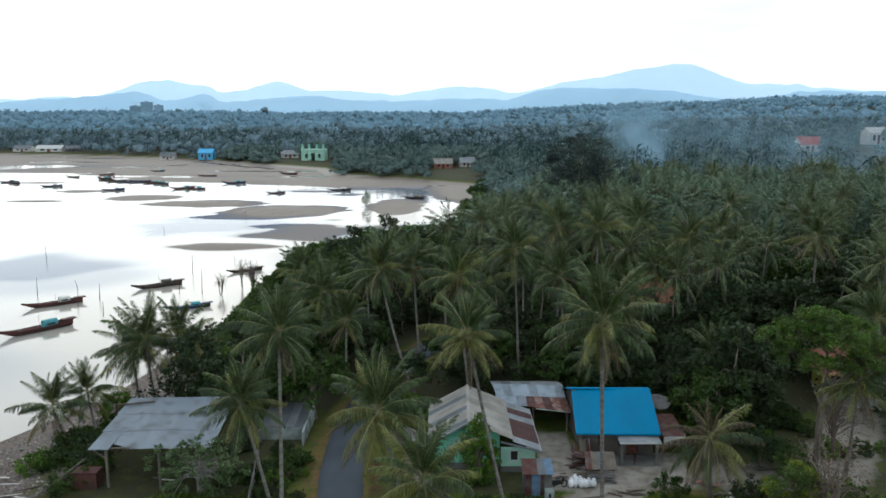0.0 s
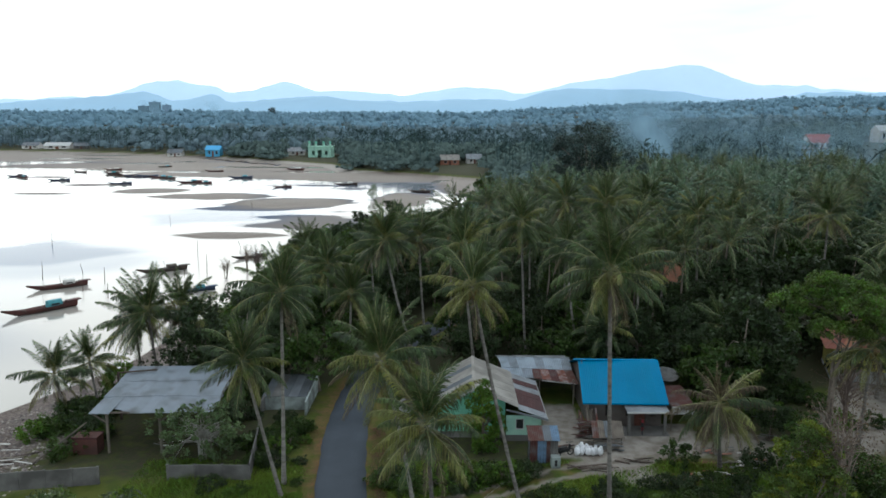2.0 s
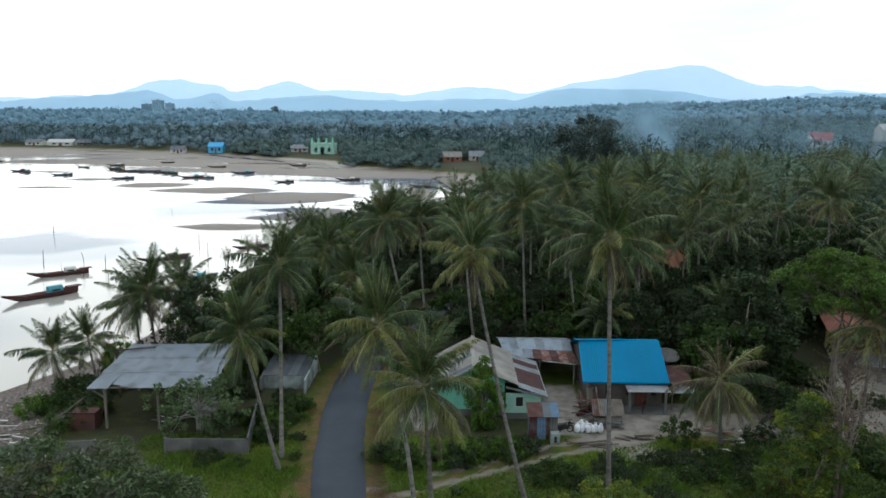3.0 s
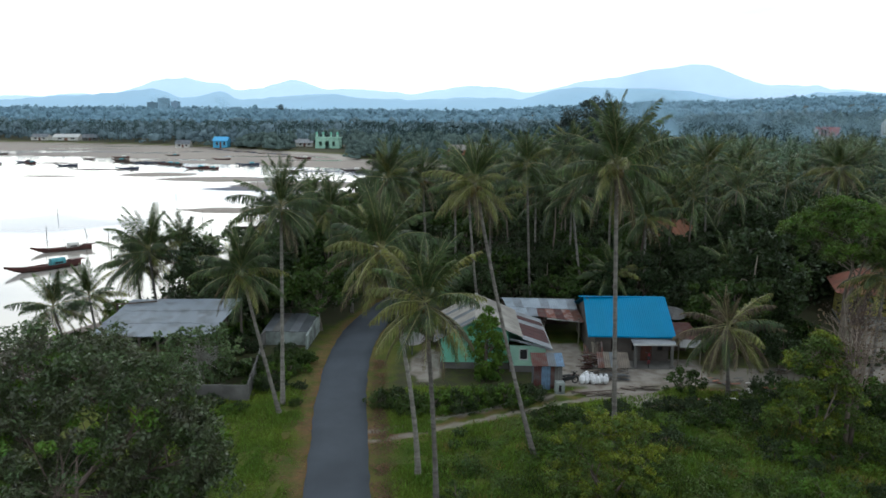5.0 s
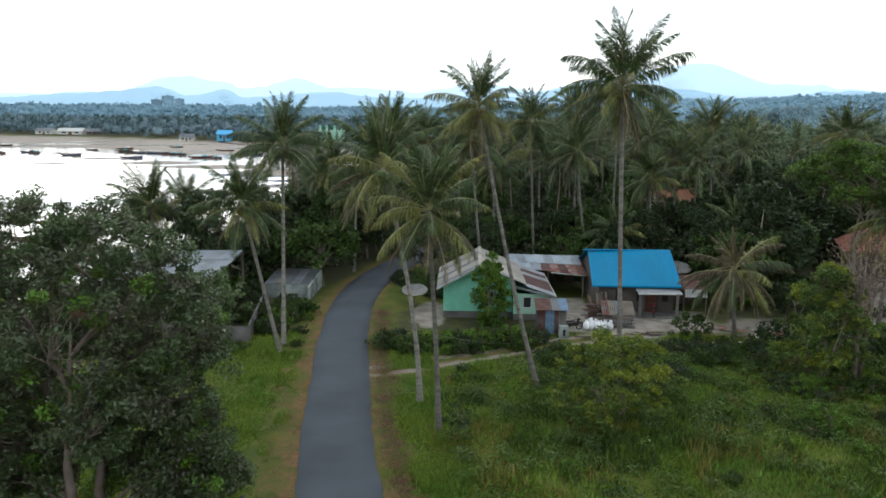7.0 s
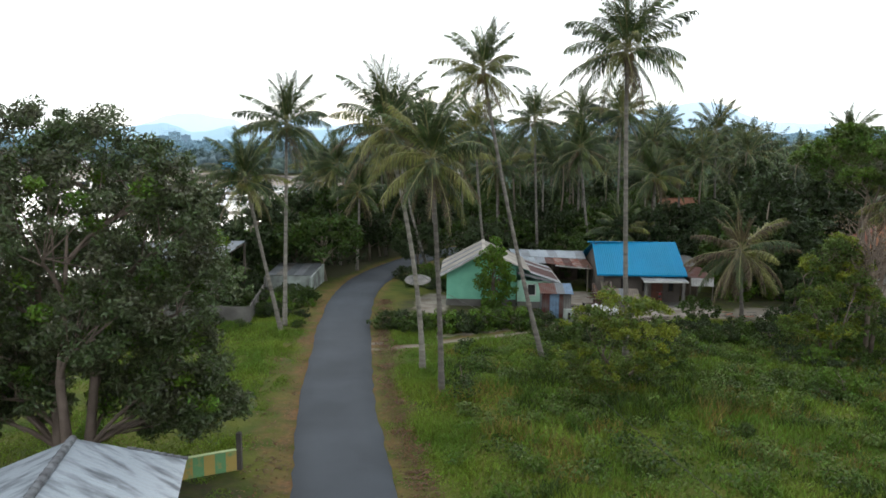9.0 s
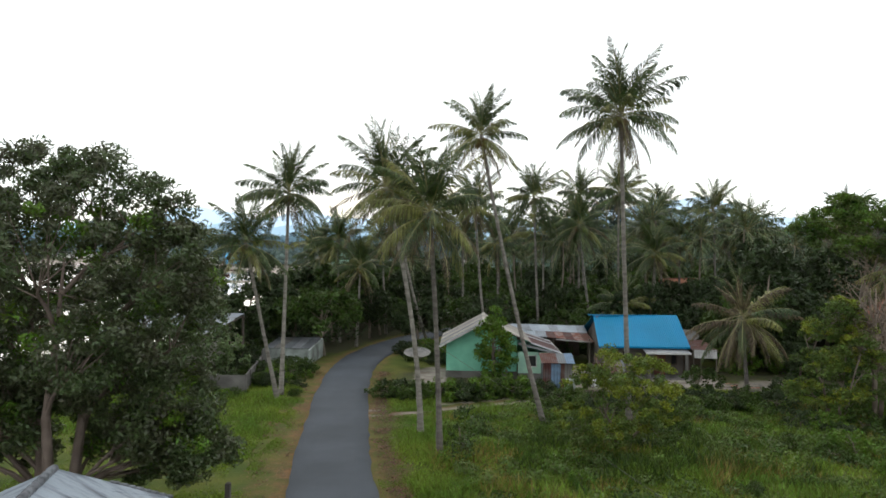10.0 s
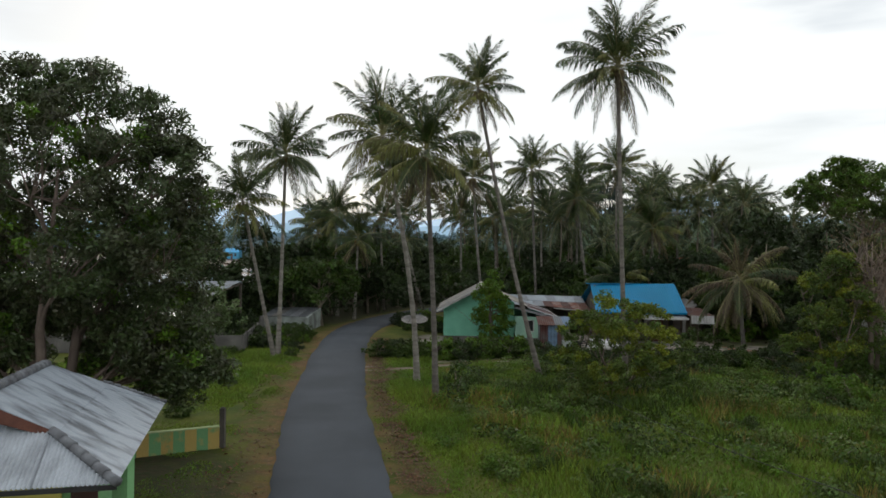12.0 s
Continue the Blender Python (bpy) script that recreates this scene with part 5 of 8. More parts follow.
def woods(name, boxes, count, leaves, leaf, radius, height, material, seed, label, keep):
    """Many trees far off as one sheet of foliage: crowns of scattered leaf sprays."""
    rng = np.random.default_rng(seed)
    (x0, x1), (y0, y1) = boxes
    xs, ys = [], []
    while len(xs) < count:
        y = y0 + (y1 - y0) * rng.random(4000) ** 0.85
        x = rng.uniform(x0, x1, 4000)
        ok = keep(x, y)
        xs += list(x[ok])
        ys += list(y[ok])
    x, y = np.array(xs[:count]), np.array(ys[:count])
    z = ground_z(x, y)
    h = rng.uniform(0.65, 1.25, count) ** 1.5 * height * (0.75 + 0.5 * vnoise(x / 40, y / 40, 4)) * np.clip(0.45 + inland(x, y) / 70, 0.45, 1)
    r = rng.uniform(0.75, 1.2, count) ** 2 * radius
    n = count * leaves
    d = rng.normal(size=(n, 3))
    d /= np.linalg.norm(d, axis=1)[:, None]
    face = d + rng.normal(size=(n, 3)) * 0.45 + np.array([0, 0, 0.25])
    d *= (rng.random(n) ** 0.22)[:, None]
    hh, rr = np.repeat(h, leaves), np.repeat(r, leaves)
    c = np.stack([np.repeat(x, leaves) + d[:, 0] * rr, np.repeat(y, leaves) + d[:, 1] * rr, np.repeat(z, leaves) + hh * 0.62 + d[:, 2] * hh * 0.42], -1)
    a = np.cross(face, rng.normal(size=(n, 3)))
    a /= np.linalg.norm(a, axis=1)[:, None]
    b = np.cross(face, a)
    b /= np.linalg.norm(b, axis=1)[:, None]
    s = (leaf * rng.uniform(0.6, 1.3, n))[:, None]
    v = np.stack([c - a * s, c + b * s * 0.55, c + a * s, c - b * s * 0.55], 1).reshape(-1, 3)
    tagged(new(name, array_mesh(name, v, np.arange(4 * n).reshape(n, 4), material)), label, "woods", kind="stuff")


def canopy(name, boxes, count, lumps, radius, height, material, seed, label, keep):
    """Woods too far off to tell leaves: uneven crowns of a few ragged lumps each, as one sheet."""
    rng = np.random.default_rng(seed)
    (x0, x1), (y0, y1) = boxes
    xs, ys = [], []
    while len(xs) < count:
        y = y0 + (y1 - y0) * rng.random(4000) ** 0.85
        x = rng.uniform(x0, x1, 4000)
        ok = keep(x, y)
        xs += list(x[ok])
        ys += list(y[ok])
    x, y = np.array(xs[:count]), np.array(ys[:count])
    z = ground_z(x, y)
    h = rng.uniform(0.6, 1.3, count) ** 1.4 * height * (0.7 + 0.6 * vnoise(x / 45, y / 45, 4)) * np.clip(0.45 + inland(x, y) / 70, 0.45, 1)
    r = rng.uniform(0.7, 1.25, count) ** 2 * radius
    x, y, z, h, r = (np.repeat(q, lumps) for q in (x, y, z, h, r))
    n = len(x)
    x, y, h = x + rng.normal(size=n) * r * 0.5, y + rng.normal(size=n) * r * 0.5, h * rng.uniform(0.72, 1.05, n)
    r = r * rng.uniform(0.35, 0.8, n)
    seg, dirs = 6, [(0, 0, 1)]
    for i, polar in enumerate((0.6, 1.2, 1.95)):
        dirs += [(math.sin(polar) * math.cos(2 * math.pi * (k + 0.5 * i) / seg), math.sin(polar) * math.sin(2 * math.pi * (k + 0.5 * i) / seg), math.cos(polar)) for k in range(seg)]
    faces = [(0, 1 + k, 1 + (k + 1) % seg) for k in range(seg)]
    for i in range(2):
        for k in range(seg):
            a, b, k2 = 1 + i * seg, 1 + (i + 1) * seg, (k + 1) % seg
            faces += [(a + k, b + k, a + k2), (a + k2, b + k, b + k2)]
    dirs = np.array(dirs)
    v = dirs[None] * rng.uniform(0.55, 1.35, (n, len(dirs), 1)) * np.stack([r, r, np.minimum(h * 0.42, r * 1.1)], -1)[:, None]
    v = v + np.stack([x, y, z + h - np.minimum(h * 0.42, r * 1.1)], -1)[:, None]
    f = np.array(faces)[None] + len(dirs) * np.arange(n)[:, None, None]
    tagged(new(name, array_mesh(name, v.reshape(-1, 3), f.reshape(-1, 3), material)), label, "woods", kind="stuff")


def in_view(x, y, wide=0.72):
    return np.abs(x + 0.01 * y) < 12 + y * wide


woods("grove_trees", ((-40, 190), (148, 250)), 900, 110, 0.46, 3.0, 8.5, woods_leaf_haze, 3, "dense grove of palms and broad-leaved trees", lambda x, y: in_view(x, y) & (inland(x, y) > 3))
woods("undergrowth", ((-38, 110), (70, 155)), 640, 110, 0.24, 1.9, 4.8, leaf_dark, 13, "dark undergrowth of shrubs and saplings in the grove", lambda x, y: in_view(x, y, 0.66) & (inland(x, y) > 8) & (line_distance(x, y, ROAD) > 3.6) & ~((y < 75) & (x > -13) & (x < 24)) & (np.hypot(x - 37, y - 64) > 8) & (np.hypot(x - 28.8, y - 96) > 6))
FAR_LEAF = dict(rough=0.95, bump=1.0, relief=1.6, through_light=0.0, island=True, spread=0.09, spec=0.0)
FAR_HOMES = [(-196, 605, 12), (-128, 608, 10), (-236, 626, 9), (-395, 735, 20), (-425, 740, 14), (0, 470, 9), (16, 485, 8), (-100, 560, 14), (264, 528, 11), (325, 560, 14)]


def off_homes(x, y):
    ok = np.ones(x.shape, bool)
    for hx, hy, w in FAR_HOMES:
        ok &= ~((np.abs(x - hx * y / hy) < w) & (y < hy + w) & (y > hy - 230))
    return ok


# Blue-grey haze, stronger with distance, is put into these base colours.
far_leaf_haze = mat("far_leaf_haze", (0.125, 0.168, 0.15), (0.08, 0.11, 0.105), scale=0.07, fine=0.9, **FAR_LEAF)
canopy("shore_woods", ((-500, 440), (236, 620)), 3600, 4, 3.2, 9.2, far_leaf_haze, 4, "distant coastal woods of palms and broad-leaved trees", lambda x, y: in_view(x, y) & (inland(x, y) > 4) & off_homes(x, y))
woods("shore_sprays", ((-500, 440), (236, 620)), 3600, 16, 0.75, 3.6, 10.5, far_leaf_haze, 44, "leafy twigs over the coastal woods", lambda x, y: in_view(x, y) & (inland(x, y) > 4) & off_homes(x, y))
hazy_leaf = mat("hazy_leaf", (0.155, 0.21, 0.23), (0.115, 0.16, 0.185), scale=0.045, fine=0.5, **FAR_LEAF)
canopy("inland_woods", ((-900, 800), (600, 1100)), 3000, 3, 5.0, 13.0, hazy_leaf, 6, "woodland behind the far shore, haze put into its colour", lambda x, y: in_view(x, y) & (inland(x, y) > 9) & off_homes(x, y))
woods("inland_sprays", ((-900, 800), (600, 1100)), 3200, 16, 1.4, 6.0, 14.5, hazy_leaf, 46, "leafy twigs over the haze-coloured woodland", lambda x, y: in_view(x, y) & (inland(x, y) > 9) & off_homes(x, y))
distant_leaf_haze = mat("distant_leaf_haze", (0.175, 0.27, 0.33), (0.135, 0.22, 0.28), scale=0.02, fine=0.2, **FAR_LEAF)
canopy("distant_woods", ((-2500, 2500), (1080, 3000)), 6000, 2, 11.0, 17.0, distant_leaf_haze, 5, "distant woodland, haze put into its colour", lambda x, y: in_view(x, y) & (inland(x, y) > 9))
woods("distant_sprays", ((-2500, 2500), (1080, 3000)), 6000, 9, 2.6, 12.0, 19.0, distant_leaf_haze, 45, "leafy twigs over the distant woodland", lambda x, y: in_view(x, y) & (inland(x, y) > 9))
# Far palms blued as well: haze put into the base colour.
far_palm_haze = mat("far_palm_haze", (0.075, 0.115, 0.108), (0.05, 0.078, 0.076), scale=0.02, fine=0.3, **FAR_LEAF)


def palm_belt(count, seed):
    """The palm tops of the far shore: slim trunks and star-shaped crowns, as one sheet."""
    rng = np.random.default_rng(seed)
    x, y = rng.uniform(-620, 560, 18000), rng.uniform(250, 980, 18000)
    ok = in_view(x, y) & (inland(x, y) > 12) & off_homes(x, y)
    x, y = x[ok][:count], y[ok][:count]
    n = len(x)
    h = rng.uniform(11, 19, n)
    z = ground_z(x, y)
    g_v, g_f, k = [], [], 0
    for i in range(n):
        top = np.array([x[i] + rng.normal() * 0.8, y[i], z[i] + h[i]])
        g_v += [(x[i] - 0.2, y[i], z[i]), (x[i] + 0.2, y[i], z[i]), tuple(top + [0.15, 0, 0]), tuple(top - [0.15, 0, 0])]
        g_f.append((k, k + 1, k + 2, k + 3))
        k += 4
        for j in range(13):
            a, e = j * 2.4 + rng.uniform(-0.3, 0.3), rng.uniform(-0.7, 1.1)
            d = np.array([math.cos(a) * math.cos(e), math.sin(a) * math.cos(e), math.sin(e)])
            side = np.cross(d, [0.3, 0.2, 1.0])
            side *= 0.28 / np.linalg.norm(side)
            mid, tip = top + d * 2.4, top + d * 4.4 + np.array([0, 0, -1.4])
            g_v += [tuple(top), tuple(mid + side), tuple(tip), tuple(mid - side)]
            g_f.append((k, k + 1, k + 2, k + 3))
            k += 4
    tagged(new("far_palms", array_mesh("far_palms", g_v, g_f, far_palm_haze)), "coconut palms standing along the far shore", "palm trees", kind="stuff")


palm_belt(2600, 17)


# ---- grass ----
def grass(name, count, region, height, seed, label, keep, material):
    rng = np.random.default_rng(seed)
    xs, ys = [], []
    while len(xs) < count:
        x, y = rng.uniform(*region[0], 6000), rng.uniform(*region[1], 6000)
        ok = keep(x, y) & (vnoise(x / 1.6, y / 1.6, 7) * 0.6 + vnoise(x / 5, y / 5, 8) * 0.6 > rng.random(6000) * 0.9)
        xs += list(x[ok])
        ys += list(y[ok])
    x, y = np.array(xs[:count]), np.array(ys[:count])
    z = ground_z(x, y)
    h = height * rng.uniform(0.4, 1.3, count) * (0.25 + 1.5 * vnoise(x / 2.2, y / 2.2, 14) ** 1.5)
    a = rng.uniform(0, 2 * np.pi, count)
    w = rng.uniform(0.02, 0.055, count)
    h = h * (0.12 + 0.88 * smooth(2.2, 5.0, line_distance(x, y, ROAD))) * np.where(x < np.interp(y, [p[1] for p in ROAD], [p[0] for p in ROAD]), 0.3 + 0.7 * smooth(32, 42, y), 1.0)
    lean = rng.normal(size=(count, 2)) * h[:, None] * 0.4
    base = np.stack([x, y, z - 0.02], -1)
    side = np.stack([np.cos(a) * w, np.sin(a) * w, 0 * a], -1)
    tip = base + np.stack([lean[:, 0], lean[:, 1], h], -1)
    v = np.stack([base - side, base + side, tip], 1).reshape(-1, 3)
    tagged(new(name, array_mesh(name, v, np.arange(3 * count).reshape(count, 3), material)), label, "grass", kind="stuff")


def field(x, y):
    road = line_distance(x, y, ROAD)
    left = x < np.interp(y, [p[1] for p in ROAD], [p[0] for p in ROAD])
    verge = left & (road < 2.4 + 2.6 * vnoise(x / 1.2, y / 2.5, 55))
    yard = (np.abs(x - 16) < 8.5) & (np.abs(y - 58) < 4.2)
    return (road > 2.05) & (line_distance(x, y, TRACK) > 1.3) & ~yard & ~verge & (inland(x, y) > 12) & (np.hypot((x + 10.4) / 4.6, (y - 22.4) / 3.8) > 0.9 + 0.3 * vnoise(x, y, 5))


grass("grass", 270000, ((-24, 36), (14, 54)), 0.34, 11, "tall green grass and weeds of the unmown field", field, grass_blade)
grass("verge_grass", 70000, ((-16, 1), (14, 52)), 0.3, 19, "short worn grass on the lane's verges", lambda x, y: (line_distance(x, y, ROAD) > 1.95) & (line_distance(x, y, ROAD) < 6.5) & (vnoise(x / 0.9, y / 1.6, 61) > 0.42) & (inland(x, y) > 12), grass_blade)
grass("dry_grass", 13000, ((-1, 36), (17, 48)), 0.5, 12, "tufts of dry yellow-brown grass in the field", lambda x, y: field(x, y) & (line_distance(x, y, ROAD) > 4.5) & (vnoise(x / 2.4, y / 2.4, 44) > 0.68), dry_blade)
grass("dark_grass", 22000, ((-1, 36), (17, 48)), 0.55, 13, "darker green tussocks in the field", lambda x, y: field(x, y) & (line_distance(x, y, ROAD) > 4.5) & (vnoise(x / 1.9, y / 1.9, 45) > 0.64), leaf_mid)


def leaf_litter(count, seed):
    """Fallen leaves gathered along the lane's verges."""
    rng = np.random.default_rng(seed)
    line = np.array([(p.x, p.y) for p in smooth_line(ROAD[4:10], 0.4)])
    k = rng.integers(0, len(line) - 1, count)
    d = line[k + 1] - line[k]
    d /= np.linalg.norm(d, axis=1)[:, None]
    side = np.stack([d[:, 1], -d[:, 0]], -1)
    off = np.where(rng.random(count) < 0.8, 2.85 + rng.normal(size=count) * 0.4, -rng.uniform(1.9, 4.0, count))
    p = line[k] + d * rng.uniform(0, 0.4, count)[:, None] + side * off[:, None]
    z = ground_z(p[:, 0], p[:, 1]) + rng.uniform(0.02, 0.07, count)
    a = rng.uniform(0, 6.3, count)
    s = rng.uniform(0.03, 0.085, count) * (0.35 + 0.9 * vnoise(p[:, 0] / 0.8, p[:, 1] / 0.8, 19))
    e = np.stack([np.cos(a), np.sin(a), rng.normal(size=count) * 0.3], -1) * s[:, None]
    f = np.stack([-np.sin(a), np.cos(a), rng.normal(size=count) * 0.3], -1) * s[:, None] * 0.5
    c = np.stack([p[:, 0], p[:, 1], z], -1)
    v = np.stack([c - e, c + f, c + e, c - f], 1).reshape(-1, 3)
    tagged(new("leaf_litter", array_mesh("leaf_litter", v, np.arange(4 * count).reshape(count, 4), litter_leaf)), "fallen brown leaves along the lane's verge", "leaves", kind="stuff")


leaf_litter(16000, 9)
for k, (material, tall, n) in enumerate(((leaf_bright, 0.5, 200), (leaf_round, 0.6, 300), (leaf_round, 0.8, 110), (leaf_mid, 1.0, 50))):
    woods("weeds", ((-1, 36), (17, 48)), n, 130, 0.055 + 0.012 * k, 0.6 + 0.08 * k, tall, material, 23 + k, "patches of low broad-leaved weeds in the field", lambda x, y: field(x, y) & (line_distance(x, y, ROAD) > 4.0 + 0.5 * k) & (vnoise(x / 3.5, y / 3.5, 31 + k) > 0.5))


# ---- houses ----
def wall_with_hole(x0, x1, y, z0, z1, t, holes):
    """A wall along x with rectangular holes (x0, x1, z0, z1), t thick behind y."""
    xs = sorted({x0, x1, *[h[0] for h in holes], *[h[1] for h in holes]})
    zs = sorted({z0, z1, *[h[2] for h in holes], *[h[3] for h in holes]})
    nx, nz = len(xs) - 1, len(zs) - 1
    full = [[not any(h[0] < (xs[i] + xs[i + 1]) / 2 < h[1] and h[2] < (zs[k] + zs[k + 1]) / 2 < h[3] for h in holes) for k in range(nz)] for i in range(nx)]
    index, g = {}, Geo()

    def corner(i, j, k):
        if (i, j, k) not in index:
            index[(i, j, k)] = len(g.v)
            g.v.append((xs[i], y + t * j, zs[k]))
        return index[(i, j, k)]

    def solid(i, k):
        return 0 <= i < nx and 0 <= k < nz and full[i][k]

    for i in range(nx):
        for k in range(nz):
            if not full[i][k]:
                continue
            c = lambda a, j, e: corner(i + a, j, k + e)
            g.f += [(c(0, 0, 0), c(1, 0, 0), c(1, 0, 1), c(0, 0, 1)), (c(1, 1, 0), c(0, 1, 0), c(0, 1, 1), c(1, 1, 1))]
            if not solid(i - 1, k):
                g.f.append((c(0, 1, 0), c(0, 0, 0), c(0, 0, 1), c(0, 1, 1)))
            if not solid(i + 1, k):
                g.f.append((c(1, 0, 0), c(1, 1, 0), c(1, 1, 1), c(1, 0, 1)))
            if not solid(i, k - 1):
                g.f.append((c(0, 1, 0), c(1, 1, 0), c(1, 0, 0), c(0, 0, 0)))
            if not solid(i, k + 1):
                g.f.append((c(0, 0, 1), c(1, 0, 1), c(1, 1, 1), c(0, 1, 1)))
    return g


def window_parts(parent, x0, x1, y, z0, z1, frame_mat):
    f = wall_with_hole(x0, x1, y - 0.02, z0, z1, 0.08, [(x0 + 0.06, x1 - 0.06, z0 + 0.06, z1 - 0.06)])
    w = part("window", f, frame_mat, parent)
    part("pane", Geo().box(x0 + 0.06, x1 - 0.06, y + 0.10, y + 0.12, z0 + 0.06, z1 - 0.06), dark_inside, w, "dark window pane")


def ribs(roof, p00, p10, p01, p11, n, material, name="roof_sheet", parent=None):
    """Single roofing sheets side by side, each ribbed, as parts of a roof."""
    p00, p10, p01, p11 = map(Vector, (p00, p10, p01, p11))
    for i in range(n):
        a, b = i / n, (i + 1) / n + 0.004
        lift = Vector((0, 0, 0.006 * (i % 2)))
        part(name, Geo().corrugated(p00.lerp(p10, a) + lift, p00.lerp(p10, b) + lift, p01.lerp(p11, a) + lift, p01.lerp(p11, b) + lift, 5, 0.02, 0.018), material[i % len(material)] if isinstance(material, list) else material, parent or roof)


def blue_house():
    h = thing("house", (0, 0, 0), "small concrete house with a bright blue metal roof and a porch", "house")
    y0, y1 = 60.9, 70.2
    part("wall", wall_with_hole(12.5, 18.9, y0, 0, 2.62, 0.15, [(13.9, 14.5, 1.0, 2.1), (15.7, 16.1, 1.0, 2.0), (16.5, 17.5, 0.0, 2.1), (17.9, 18.4, 1.0, 2.0)]), block_wall, h)
    part("wall", Geo().box(12.5, 12.65, y0 + 0.15, y1, 0, 2.62), block_wall, h)
    part("wall", Geo().box(18.75, 18.9, y0 + 0.15, y1, 0, 2.62), block_wall, h)
    part("wall", Geo().box(12.5, 18.9, y1, y1 + 0.15, 0, 2.62), block_wall, h)
    for a, b, lo, hi in ((13.9, 14.5, 1.0, 2.1), (15.7, 16.1, 1.0, 2.0), (17.9, 18.4, 1.0, 2.0)):
        window_parts(h, a, b, y0, lo, hi, dark_wood)
    door = part("door", Geo().box(16.52, 17.48, y0 + 0.06, y0 + 0.1, 0.0, 2.08), brown_board, h, "dark brown wooden door")
    part("handle", Geo().box(17.36, 17.41, y0 + 0.02, y0 + 0.06, 0.95, 1.1), dish_grey, door)
    for x in (12.5, 18.75):
        part("gable", Geo().add([(x, 60.9, 2.62), (x + 0.15, 60.9, 2.62), (x, 70.3, 2.62), (x + 0.15, 70.3, 2.62), (x, 65.6, 4.55), (x + 0.15, 65.6, 4.55)],
                                [(0, 4, 2), (1, 3, 5), (0, 1, 5, 4), (2, 4, 5, 3), (0, 2, 3, 1)]), block_wall, h)
    roof = part("roof", Geo().beam((11.8, 65.62, 4.66), (19.5, 65.4, 4.72), 0.3, 0.06), blue_roof, h, "bright blue metal roof")
    ribs(roof, (11.75, 60.1, 2.56), (19.15, 59.85, 2.6), (12.25, 65.9, 4.62), (19.55, 65.2, 4.78), 9, blue_roof)
    ribs(roof, (19.4, 70.9, 2.56), (12.0, 71.1, 2.56), (19.55, 65.3, 4.74), (12.25, 65.9, 4.6), 9, blue_roof)
    part("fascia", Geo().beam((11.75, 60.08, 2.5), (19.15, 59.83, 2.54), 0.03, 0.14), blue_roof, roof)
    awning = part("porch_roof", Geo().corrugated((15.35, 58.9, 2.22), (19.0, 58.9, 2.22), (15.35, 60.9, 2.45), (19.0, 60.9, 2.45), 20), zinc, h, "weathered zinc porch roof")
    part("fascia", Geo().box(15.35, 19.0, 58.86, 58.9, 2.1, 2.24), white_paint, awning)
    for x in (15.5, 18.55):
        part("porch_post", Geo().box(x, x + 0.22, 58.95, 59.17, 0, 2.2), concrete, h)
    part("porch_floor", Geo().box(15.0, 19.1, 58.8, 60.9, 0, 0.12), concrete, h)
    side = thing("lean_to", (0, 0, 0), "open lean-to with a rusty sheet roof and a pale front sheet", "shed")
    part("roof", Geo().corrugated((19.45, 59.9, 2.3), (21.5, 59.9, 2.3), (19.45, 64.0, 2.75), (21.5, 64.0, 2.75), 12), rust, side, "rusty sheet roof")
    part("front_sheet", Geo().corrugated((19.45, 59.6, 1.75), (21.3, 59.6, 1.75), (19.45, 59.75, 2.4), (21.3, 59.75, 2.4), 9), white_paint, side, "pale hanging front sheet")
    for x, y in ((19.5, 60.0), (21.35, 60.0), (21.35, 63.9), (19.5, 63.9)):
        part("post", Geo().tube([(x, y, -0.05), (x, y, 2.5)], [0.05, 0.05], 6), wood, side)
    part("back_wall", Geo().box(19.45, 21.4, 63.9, 63.95, 0, 2.4), dark_wood, side)


